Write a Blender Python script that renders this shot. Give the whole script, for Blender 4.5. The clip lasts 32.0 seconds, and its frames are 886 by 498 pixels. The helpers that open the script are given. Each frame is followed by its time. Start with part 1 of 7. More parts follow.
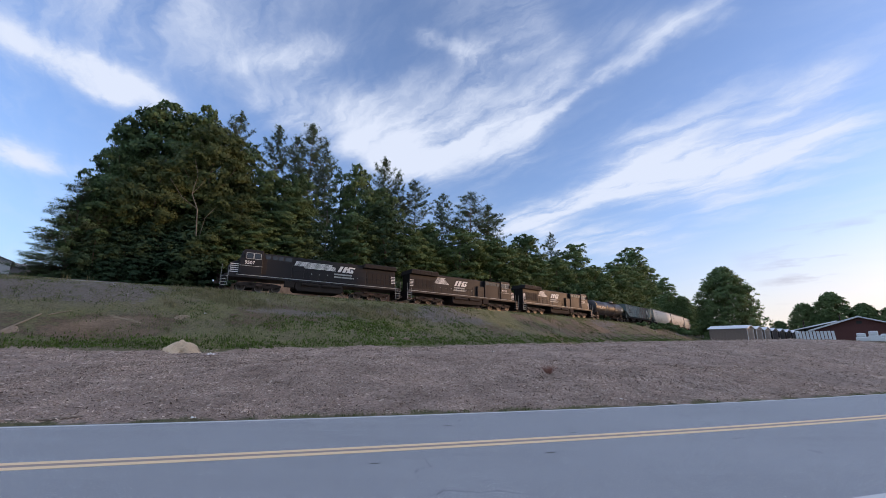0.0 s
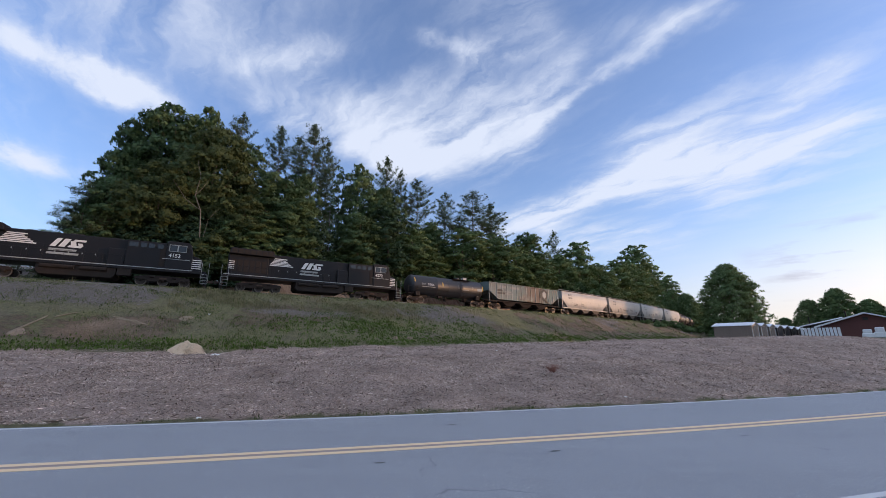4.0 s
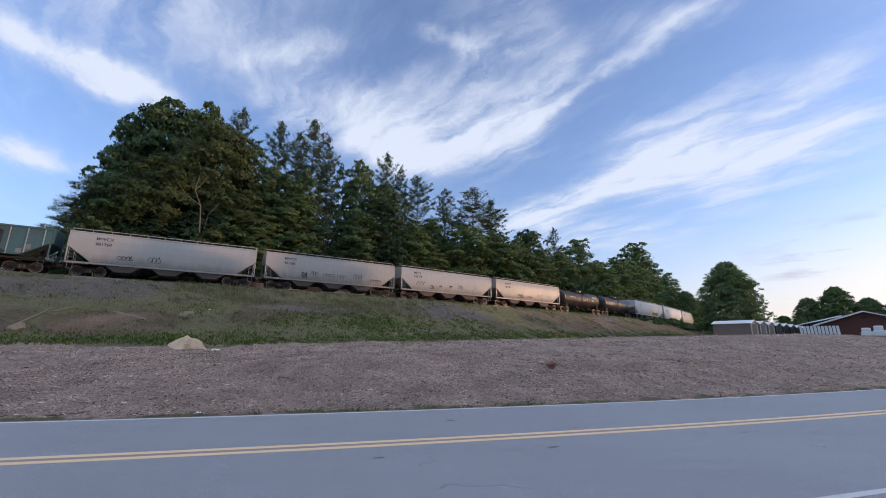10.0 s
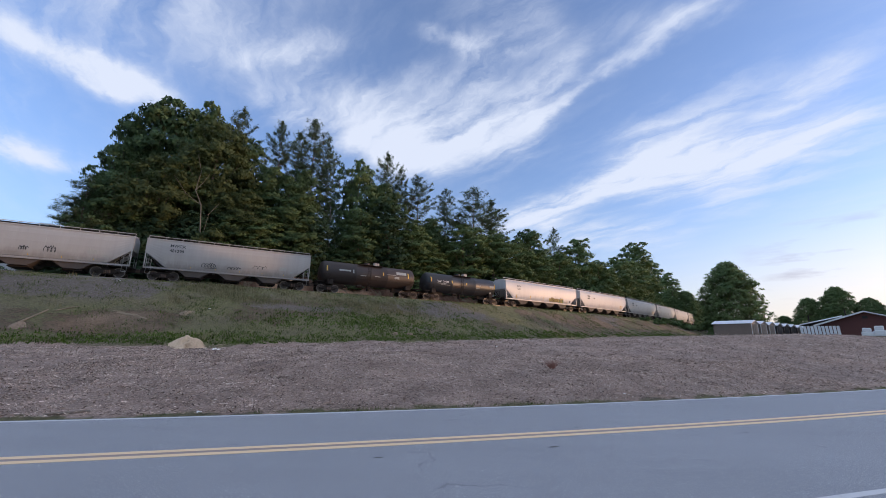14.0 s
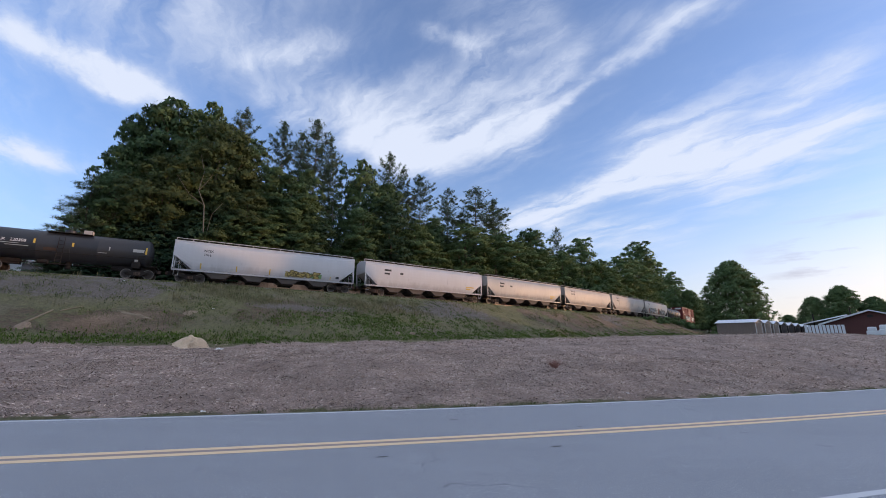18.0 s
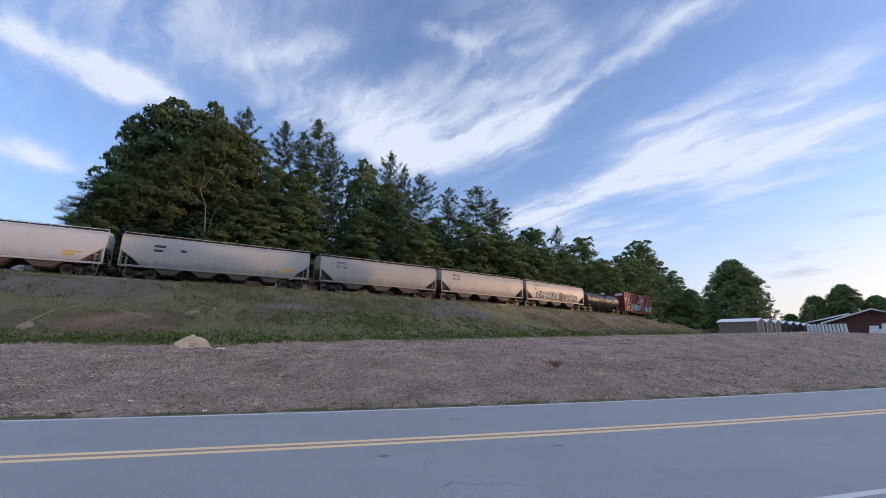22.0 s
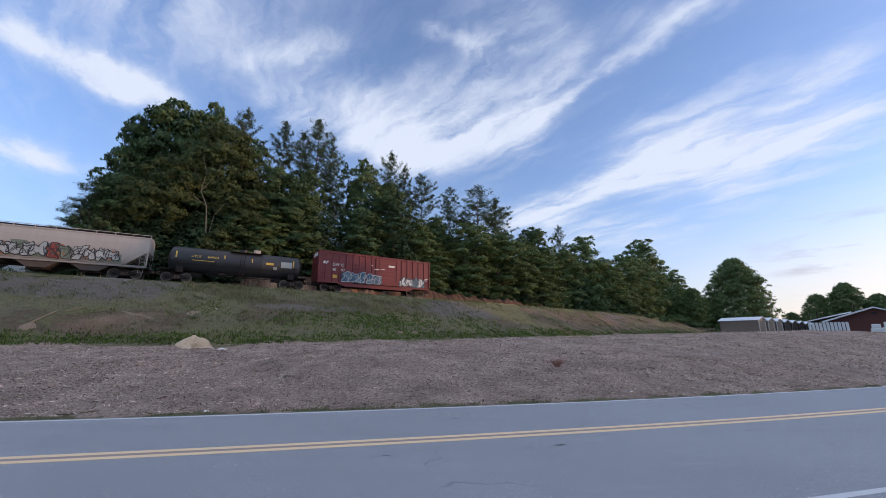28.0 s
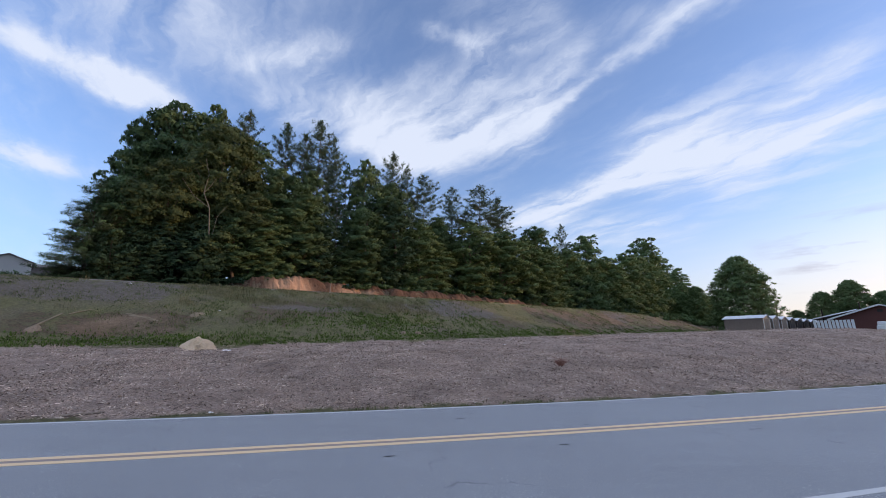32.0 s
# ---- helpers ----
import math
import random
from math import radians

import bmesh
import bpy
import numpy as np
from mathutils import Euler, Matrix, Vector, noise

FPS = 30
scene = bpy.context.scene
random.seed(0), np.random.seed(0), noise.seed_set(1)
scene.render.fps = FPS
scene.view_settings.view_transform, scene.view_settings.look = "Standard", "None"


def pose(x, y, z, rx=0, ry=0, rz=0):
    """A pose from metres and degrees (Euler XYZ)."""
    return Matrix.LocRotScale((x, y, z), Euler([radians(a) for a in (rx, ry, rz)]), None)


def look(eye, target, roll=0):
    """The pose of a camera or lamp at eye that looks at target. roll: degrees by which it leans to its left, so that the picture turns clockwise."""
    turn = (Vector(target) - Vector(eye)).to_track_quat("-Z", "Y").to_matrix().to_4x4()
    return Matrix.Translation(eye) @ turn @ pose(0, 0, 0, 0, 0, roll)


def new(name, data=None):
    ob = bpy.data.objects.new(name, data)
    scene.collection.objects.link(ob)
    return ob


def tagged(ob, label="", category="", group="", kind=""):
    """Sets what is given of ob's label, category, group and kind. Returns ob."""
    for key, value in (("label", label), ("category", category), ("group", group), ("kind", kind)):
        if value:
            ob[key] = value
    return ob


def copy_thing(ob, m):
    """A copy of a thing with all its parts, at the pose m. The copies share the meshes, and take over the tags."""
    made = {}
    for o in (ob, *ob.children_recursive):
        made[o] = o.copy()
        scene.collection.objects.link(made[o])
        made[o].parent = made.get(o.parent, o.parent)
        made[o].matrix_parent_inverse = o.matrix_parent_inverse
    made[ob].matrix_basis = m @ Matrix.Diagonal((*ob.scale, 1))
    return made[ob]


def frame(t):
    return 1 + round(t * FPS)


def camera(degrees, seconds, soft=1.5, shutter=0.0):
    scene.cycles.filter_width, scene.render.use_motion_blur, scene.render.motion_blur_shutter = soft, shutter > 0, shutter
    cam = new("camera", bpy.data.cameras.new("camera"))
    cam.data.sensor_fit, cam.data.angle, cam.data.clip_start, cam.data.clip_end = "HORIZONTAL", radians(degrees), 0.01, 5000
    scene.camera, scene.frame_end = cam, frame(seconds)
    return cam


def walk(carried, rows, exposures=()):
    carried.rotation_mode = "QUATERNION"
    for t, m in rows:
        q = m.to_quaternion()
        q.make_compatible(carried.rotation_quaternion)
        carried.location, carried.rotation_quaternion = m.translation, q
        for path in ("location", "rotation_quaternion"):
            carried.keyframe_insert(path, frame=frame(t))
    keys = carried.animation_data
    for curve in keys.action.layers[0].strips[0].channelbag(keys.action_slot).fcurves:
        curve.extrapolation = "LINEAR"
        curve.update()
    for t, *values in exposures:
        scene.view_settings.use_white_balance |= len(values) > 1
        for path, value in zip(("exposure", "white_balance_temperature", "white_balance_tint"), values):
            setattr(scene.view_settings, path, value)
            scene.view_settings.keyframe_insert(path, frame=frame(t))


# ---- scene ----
# ---- camera: held in the hand, 1.55 m over the road, nearly still ----
EYE = (0.0, 0.0, 1.55)


def aim(yaw, pitch, lean):
    """The camera's turn: yaw to the right, pitch up, lean in degrees."""
    a, b = radians(yaw), radians(pitch)
    ahead = Vector((math.sin(a) * math.cos(b), math.cos(a) * math.cos(b), math.sin(b)))
    return look(EYE, Vector(EYE) + 10 * ahead, lean)


cam = camera(95.68, 32.0, soft=0.6)
walk(cam, [(t, aim(a, b, c)) for t, a, b, c in [(0, 0.44, 13.93, 0.48), (0.5, 0.36, 13.95, 0.49), (1, 0.34, 14.01, 0.37), (1.5, 0.32, 14.10, 0.08), (2, 0.30, 14.15, -0.19), (2.5, 0.27, 14.06, -0.16), (3, 0.20, 13.97, 0.00), (3.5, 0.08, 13.90, 0.12), (5.5, -0.11, 13.62, -0.04), (6, -0.10, 13.65, 0.00), (6.5, -0.08, 13.64, 0.06), (7, -0.06, 13.68, 0.16), (7.5, -0.01, 13.71, 0.12), (8, 0.00, 13.72, 0.14), (8.5, 0.01, 13.65, 0.21), (9, -0.00, 13.49, 0.31), (9.5, 0.02, 13.38, 0.46), (10, 0.05, 13.31, 0.39), (10.5, 0.07, 13.30, 0.36), (11, 0.08, 13.30, 0.33), (11.5, 0.08, 13.31, 0.31), (12, 0.05, 13.31, 0.31), (12.5, -0.00, 13.30, 0.37), (13, -0.00, 13.30, 0.37), (13.5, -0.00, 13.29, 0.41), (14, -0.00, 13.27, 0.45), (14.5, -0.00, 13.23, 0.51), (16.5, -0.25, 13.20, 0.56), (17, -0.32, 13.17, 0.58), (17.5, -0.35, 13.16, 0.49), (18, -0.35, 13.20, 0.38), (18.5, -0.35, 13.22, 0.35), (19, -0.35, 13.19, 0.40), (19.5, -0.41, 13.15, 0.48), (20, -0.44, 13.15, 0.47), (20.5, -0.45, 13.16, 0.46), (21, -0.46, 13.17, 0.39), (21.5, -0.47, 13.12, 0.32), (22, -0.51, 13.11, 0.32), (22.5, -0.58, 13.09, 0.40), (23, -0.59, 13.07, 0.40), (23.5, -0.58, 13.05, 0.36), (24, -0.60, 13.01, 0.30), (24.5, -0.62, 13.00, 0.19), (25, -0.66, 13.01, 0.12), (25.5, -0.65, 13.06, 0.07), (27.5, -0.66, 13.07, 0.18), (28, -0.63, 13.07, 0.14), (28.5, -0.63, 13.08, 0.03), (29, -0.66, 13.05, -0.08), (29.5, -0.67, 13.04, -0.17), (30, -0.74, 13.05, -0.21), (30.5, -0.78, 13.08, -0.25), (31, -0.89, 13.09, -0.26), (31.5, -0.96, 13.10, -0.24), (32, -0.99, 13.08, -0.20)]], exposures=[(0, 2.2, 6150, 12), (32, 2.2, 6150, 12)])

# ---- sky and sun: shortly before sunset, the sun low on the right and a little behind ----
SUN_AZ, SUN_EL = 91.0, 4.0          # degrees clockwise from +y, degrees up
world = bpy.data.worlds.new("evening_sky")
scene.world = world
world.use_nodes = True


class Nodes:
    """Short hand for wiring node trees."""

    def __init__(self, tree):
        self.tree = tree

    def add(self, kind, ins=None, **props):
        n = self.tree.nodes.new(kind)
        if "operation" in props:
            n.operation = props["operation"]
        if "use_clamp" in props:
            n.use_clamp = props["use_clamp"]
        if "data_type" in props:
            n.data_type, n.blend_type = props["data_type"], props["blend_type"]
        if "interpolation_type" in props:
            n.interpolation_type = props["interpolation_type"]
        if "attribute_name" in props:
            n.attribute_name = props["attribute_name"]
        if "feature" in props:
            n.feature = props["feature"]
        for k, v in (ins or {}).items():
            s = n.inputs[k]
            if isinstance(v, bpy.types.NodeSocket):
                self.tree.links.new(v, s)
            else:
                s.default_value = v
        return n

    def math(self, op, a, b=0.0, c=0.0, clamp=False):
        return self.add("ShaderNodeMath", {0: a, 1: b, 2: c}, operation=op, use_clamp=clamp).outputs[0]

    def mix(self, f, a, b, mode="MIX"):
        return self.add("ShaderNodeMix", {0: f, 6: a, 7: b}, data_type="RGBA", blend_type=mode).outputs[2]

    def ramp(self, f, stops):
        n = self.add("ShaderNodeValToRGB", {0: f})
        e = n.color_ramp.elements
        while len(e) < len(stops):
            e.new(0.5)
        for el, (p, c) in zip(e, stops):
            el.position = p
            el.color = (*c, 1) if isinstance(c, tuple) else (c, c, c, 1)
        return n.outputs[0]

    def noise(self, vec, scale, detail=4.0, rough=0.55, warp=0.0):
        return self.add("ShaderNodeTexNoise", {"Vector": vec, "Scale": scale, "Detail": detail, "Roughness": rough, "Distortion": warp}).outputs[0]


def build_sky():
    tree = world.node_tree
    tree.nodes.clear()
    w = Nodes(tree)
    sky = w.add("ShaderNodeTexSky")
    sky.sky_type, sky.sun_disc, sky.altitude = "NISHITA", False, 300.0
    sky.sun_elevation, sky.sun_rotation = radians(SUN_EL), radians(SUN_AZ)
    sky.air_density, sky.dust_density, sky.ozone_density = 1.0, 1.5, 3.0
    way = w.add("ShaderNodeTexCoord").outputs["Generated"]
    xyz = w.add("ShaderNodeSeparateXYZ", {0: way}).outputs
    up = w.math("ADD", w.math("MAXIMUM", xyz[2], 0.0), 0.12)
    px, py = w.math("DIVIDE", xyz[0], up), w.math("DIVIDE", xyz[1], up)
    flat = w.add("ShaderNodeCombineXYZ", {0: px, 1: py, 2: 0.0}).outputs[0]
    # drawn-out cirrus: soft streaks on a high flat layer, frayed by noise
    along_u = w.math("ADD", w.math("MULTIPLY", px, 0.64), w.math("MULTIPLY", py, -0.77))
    along_v = w.math("ADD", w.math("MULTIPLY", px, 0.77), w.math("MULTIPLY", py, 0.64))
    shift = w.add("ShaderNodeTexNoise", {"Vector": flat, "Scale": 2.6, "Detail": 6.0, "Roughness": 0.6})
    sh = w.add("ShaderNodeSeparateXYZ", {0: shift.outputs[1]}).outputs
    wx, wy = w.math("ADD", px, w.math("MULTIPLY_ADD", sh[0], 0.28, -0.14)), w.math("ADD", py, w.math("MULTIPLY_ADD", sh[1], 0.28, -0.14))
    streak = w.add("ShaderNodeCombineXYZ", {0: w.math("MULTIPLY", along_u, 0.7), 1: w.math("MULTIPLY", w.math("ADD", along_v, w.math("MULTIPLY", sh[2], 0.3)), 2.4), 2: 0.0}).outputs[0]
    fine = w.noise(streak, 3.2, 6.0, 0.58, 0.25)
    broad = w.noise(flat, 1.4, 5.0, 0.55, 0.3)
    puffs = []

    def puff(cx, cy, turn, length, width, amount):
        c, d = math.cos(radians(turn)), math.sin(radians(turn))
        dx, dy = w.math("SUBTRACT", wx, cx), w.math("SUBTRACT", wy, cy)
        a = w.math("ADD", w.math("MULTIPLY", dx, c / length), w.math("MULTIPLY", dy, d / length))
        b = w.math("ADD", w.math("MULTIPLY", dx, -d / width), w.math("MULTIPLY", dy, c / width))
        a2 = w.math("MULTIPLY", a, a)
        g = w.math("EXPONENT", w.math("MULTIPLY", w.math("ADD", w.math("MULTIPLY", a2, a2), w.math("MULTIPLY", b, b)), -0.8))
        puffs.append(w.math("MULTIPLY", g, amount))

    puff(-1.09, 1.03, 53, 0.26, 0.062, 0.80)
    puff(-1.04, 1.10, 41, 0.09, 0.065, 0.45)
    puff(-1.68, 1.40, 76, 0.22, 0.100, 0.75)
    puff(-0.72, 0.97, 24, 0.35, 0.215, 0.34)
    puff(-0.46, 1.02, -10, 0.17, 0.045, 0.40)
    puff(-0.24, 1.50, 13, 0.19, 0.143, 0.75)
    puff(0.01, 1.51, -29, 0.34, 0.159, 0.95)
    puff(0.34, 1.19, -71, 0.23, 0.061, 0.50)
    puff(0.50, 1.12, -55, 0.31, 0.031, 0.40)
    puff(0.20, 0.98, -40, 0.14, 0.083, 0.42)
    puff(0.02, 0.96, 30, 0.12, 0.026, 0.30)
    puff(0.66, 2.00, -54, 0.52, 0.117, 0.95)
    puff(1.10, 1.58, -24, 0.28, 0.216, 0.85)
    puff(1.38, 1.34, -77, 0.17, 0.115, 0.60)
    puff(0.88, 1.23, -60, 0.23, 0.103, 0.40)
    puff(1.15, 1.09, -86, 0.17, 0.065, 0.45)
    puff(1.46, 1.70, -39, 0.23, 0.249, 0.32)
    puff(-0.45, 1.28, -8, 0.17, 0.118, 0.38)
    puff(1.00, 2.52, 0, 0.53, 0.234, 0.40)
    puff(-0.06, 1.22, -12, 0.27, 0.098, 0.24)
    puff(0.60, 0.90, -26, 0.14, 0.058, 0.25)
    # unseen banks overhead and behind, added to lift the light on the ground
    for cx, cy, turn, length, width, amount in ((-0.25, 0.30, -52, 0.50, 0.16, 0.7), (0.42, 0.20, -48, 0.60, 0.18, 0.7), (-0.75, -0.05, -50, 0.70, 0.22, 0.8), (0.10, -0.38, -46, 0.80, 0.20, 0.85), (0.95, -0.30, -50, 0.70, 0.20, 0.8),
                                                (-0.55, -0.95, -48, 0.80, 0.24, 0.8), (0.60, -1.15, -52, 0.80, 0.24, 0.8), (-1.50, -0.70, -50, 0.80, 0.26, 0.8), (1.60, 0.25, -50, 0.60, 0.20, 0.7), (-1.45, 0.35, -50, 0.50, 0.16, 0.6)):
        puff(cx, cy, turn, length, width, amount)
    total = puffs[0]
    for p in puffs[1:]:
        total = w.math("ADD", total, p)
    total = w.math("MULTIPLY", total, w.math("MULTIPLY_ADD", fine, 2.6, -0.28))
    total = w.math("ADD", total, w.math("MULTIPLY", w.math("MULTIPLY_ADD", fine, 1.3, -0.42), w.math("MULTIPLY_ADD", broad, 1.8, -0.35, clamp=True)))
    low = w.add("ShaderNodeMapRange", {0: xyz[2], 1: 0.02, 2: 0.25, 3: 0.4, 4: 1.0}).outputs[0]
    cover = w.math("MULTIPLY", w.add("ShaderNodeMapRange", {0: total, 1: 0.0, 2: 1.12, 3: 0.0, 4: 0.95}, interpolation_type="SMOOTHSTEP").outputs[0], low)
    haze = w.add("ShaderNodeMapRange", {0: xyz[2], 1: 0.0, 2: 0.42, 3: 0.40, 4: 0.08}).outputs[0]
    clear = w.mix(1.0, sky.outputs[0], (0.80, 0.76, 0.88, 1), "MULTIPLY")
    grey_level = w.add("ShaderNodeRGBToBW", {0: clear}).outputs[0]
    clear = w.mix(0.22, clear, w.add("ShaderNodeCombineColor", {0: grey_level, 1: grey_level, 2: grey_level}).outputs[0])
    clear = w.mix(haze, clear, (0.84, 0.93, 1.07, 1))
    # the warm glow over the horizon round the sun
    to_sun = w.math("ADD", w.math("MULTIPLY", xyz[0], math.sin(radians(SUN_AZ))), w.math("MULTIPLY", xyz[1], math.cos(radians(SUN_AZ))))
    low_sky = w.add("ShaderNodeMapRange", {0: xyz[2], 1: 0.0, 2: 0.30, 3: 1.0, 4: 0.0}, interpolation_type="SMOOTHSTEP").outputs[0]
    near_sun = w.add("ShaderNodeMapRange", {0: to_sun, 1: 0.15, 2: 0.85, 3: 0.0, 4: 1.0}, interpolation_type="SMOOTHSTEP").outputs[0]
    clear = w.mix(w.math("MULTIPLY", w.math("MULTIPLY", low_sky, near_sun), 0.9), clear, (1.50, 1.28, 1.12, 1))
    core = w.math("MULTIPLY", w.math("POWER", w.math("MAXIMUM", to_sun, 0.0), 10.0), low_sky)
    clear = w.mix(core, clear, (6.0, 4.4, 3.0, 1))
    # small grey evening clouds low in the right
    low_c = w.add("ShaderNodeCombineXYZ", {0: w.math("ARCTAN2", xyz[0], xyz[1]), 1: w.math("MULTIPLY", xyz[2], 5.0), 2: 0.0}).outputs[0]
    grey = w.add("ShaderNodeMapRange", {0: w.noise(low_c, 5.0, 5.0, 0.55), 1: 0.56, 2: 0.72, 3: 0.0, 4: 0.75}).outputs[0]
    belt = w.math("MULTIPLY", w.add("ShaderNodeMapRange", {0: xyz[2], 1: 0.05, 2: 0.12, 3: 0.0, 4: 1.0}).outputs[0], w.add("ShaderNodeMapRange", {0: xyz[2], 1: 0.17, 2: 0.26, 3: 1.0, 4: 0.0}).outputs[0])
    side = w.add("ShaderNodeMapRange", {0: xyz[0], 1: 0.58, 2: 0.68, 3: 0.0, 4: 1.0}).outputs[0]
    clear = w.mix(w.math("MULTIPLY", grey, w.math("MULTIPLY", belt, side)), clear, (0.62, 0.56, 0.66, 1))
    colour = w.mix(cover, clear, (1.15, 1.22, 1.36, 1))
    back = w.add("ShaderNodeBackground", {0: colour, 1: SKY})
    w.add("ShaderNodeOutputWorld", {0: back.outputs[0]})


SKY = 0.15
build_sky()
sun = new("sun", bpy.data.lights.new("sun", "SUN"))
sun.data.energy, sun.data.angle, sun.data.color = 0.46, radians(0.6), (1.0, 0.54, 0.26)
_a, _e = radians(SUN_AZ), radians(SUN_EL)
sun.matrix_world = look(Vector((math.sin(_a) * math.cos(_e), math.cos(_a) * math.cos(_e), math.sin(_e))) * 300, (0, 0, 0))
# ---- materials ----
def material(name, build, rough=0.8, metal=0.0, bump=0.0, spec=0.5):
    """A node material; build(n, pos) gives colour, and where it likes roughness and height."""
    m = bpy.data.materials.new(name)
    m.use_nodes = True
    n = Nodes(m.node_tree)
    m.node_tree.nodes.clear()
    pos = n.add("ShaderNodeTexCoord").outputs["Object"]
    got = build(n, pos)
    colour, rgh, height = (list(got) + [None, None])[:3] if isinstance(got, (tuple, list)) and not isinstance(got[0], float) else (got, None, None)
    if isinstance(colour, (tuple, list)):
        colour = (*colour[:3], 1)
    p = n.add("ShaderNodeBsdfPrincipled", {"Base Color": colour, "Roughness": rough if rgh is None else rgh, "Metallic": metal, "Specular IOR Level": spec})
    if height is not None:
        b = n.add("ShaderNodeBump", {"Height": height, "Strength": 1.0, "Distance": bump})
        m.node_tree.links.new(b.outputs[0], p.inputs["Normal"])
    n.add("ShaderNodeOutputMaterial", {0: p.outputs[0]})
    return m


def c4(c):
    return (*c, 1)


def paint(name, col, dirt=(0.09, 0.07, 0.055), amount=0.35, rough=0.45, metal=0.0, streaks=True, spec=0.5, splash=0.0):
    """Weathered paint: rain streaks, blotches and a dusty skirt of fine grain."""
    def build(n, pos):
        blot = n.noise(pos, 0.45, 5, 0.6)
        s = n.add("ShaderNodeVectorMath", {0: pos, 1: (2.6, 2.6, 0.18)}, operation="MULTIPLY").outputs[0]
        run = n.noise(s, 1.0, 5, 0.65)
        grain = n.noise(pos, 14.0, 3, 0.6)
        d = n.math("MULTIPLY", n.math("ADD", n.math("MULTIPLY", blot, 0.8), n.math("MULTIPLY", run, 0.9 if streaks else 0.3)), amount)
        d = n.math("ADD", d, n.math("MULTIPLY_ADD", grain, 0.12, -0.10), clamp=True)
        colour = n.mix(d, c4(col), c4(dirt))
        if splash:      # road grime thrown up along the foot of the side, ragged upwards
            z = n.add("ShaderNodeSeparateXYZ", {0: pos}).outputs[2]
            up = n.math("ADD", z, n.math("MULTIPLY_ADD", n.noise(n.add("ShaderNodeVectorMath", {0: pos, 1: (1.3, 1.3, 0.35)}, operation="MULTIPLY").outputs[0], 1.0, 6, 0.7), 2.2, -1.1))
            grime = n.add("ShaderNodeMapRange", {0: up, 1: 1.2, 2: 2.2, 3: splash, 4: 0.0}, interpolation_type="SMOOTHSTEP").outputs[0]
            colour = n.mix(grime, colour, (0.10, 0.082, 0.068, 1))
        return colour, n.math("MULTIPLY_ADD", blot, 0.25, rough - 0.1), grain
    return material(name, build, rough, metal, bump=0.004, spec=spec)


def plain(name, col, rough=0.7, metal=0.0, vary=0.25, scale=6.0, bump=0.003):
    def build(n, pos):
        a = n.noise(pos, scale, 4, 0.6)
        b = n.noise(pos, scale * 0.12, 3, 0.6)
        f = n.math("MULTIPLY_ADD", n.math("ADD", a, b), vary, 1 - vary)
        return n.mix(1.0, c4(col), n.add("ShaderNodeCombineColor", {0: f, 1: f, 2: f}).outputs[0], "MULTIPLY"), None, a
    return material(name, build, rough, metal, bump=bump)


def leafy(name, dark, light, warm):
    """Leaves: each one a little different; some light passes through."""
    m = bpy.data.materials.new(name)
    m.use_nodes = True
    n = Nodes(m.node_tree)
    m.node_tree.nodes.clear()
    isle = n.add("ShaderNodeNewGeometry").outputs["Random Per Island"]
    tree = n.add("ShaderNodeObjectInfo").outputs["Random"]
    pos = n.add("ShaderNodeTexCoord").outputs["Object"]
    blot = n.noise(pos, 0.35, 3, 0.6)
    c = n.mix(n.math("ADD", n.math("MULTIPLY", isle, 0.55), n.math("MULTIPLY_ADD", n.noise(pos, 0.75, 3, 0.6), 1.8, -0.68), clamp=True), c4(dark), c4(light))
    c = n.mix(n.math("MULTIPLY", n.math("MULTIPLY_ADD", blot, 1.6, -0.45, clamp=True), n.math("MULTIPLY_ADD", tree, 0.6, 0.15)), c, c4(warm))
    p = n.add("ShaderNodeBsdfPrincipled", {"Base Color": c, "Roughness": 0.7, "Specular IOR Level": 0.2})
    t = n.add("ShaderNodeBsdfTranslucent", {"Color": n.mix(0.5, c, (0.08, 0.12, 0.03, 1))})
    mixed = n.add("ShaderNodeMixShader", {0: 0.25, 1: p.outputs[0], 2: t.outputs[0]})
    n.add("ShaderNodeOutputMaterial", {0: mixed.outputs[0]})
    return m


def island(name, cols, rough=0.85, spec=0.3):
    """Many small loose pieces, each with its own shade out of a row of colours."""
    def build(n, pos):
        r = n.add("ShaderNodeNewGeometry").outputs["Random Per Island"]
        k = len(cols)
        return n.ramp(r, [(i / max(1, k - 1), c) for i, c in enumerate(cols)])
    return material(name, build, rough, spec=spec)


def patchy(name, cols, scale=1.6, rough=0.85):
    """Tufts of grass: colour runs in clumps, with a little change from blade to blade."""
    def build(n, pos):
        r = n.add("ShaderNodeNewGeometry").outputs["Random Per Island"]
        a = n.math("MULTIPLY_ADD", n.noise(pos, scale, 4, 0.7), 2.6, -0.95)
        f = n.math("ADD", n.math("MULTIPLY", a, 0.75), n.math("MULTIPLY", r, 0.3), clamp=True)
        return n.ramp(f, [(i / max(1, len(cols) - 1), c) for i, c in enumerate(cols)])
    return material(name, build, rough, spec=0.2)


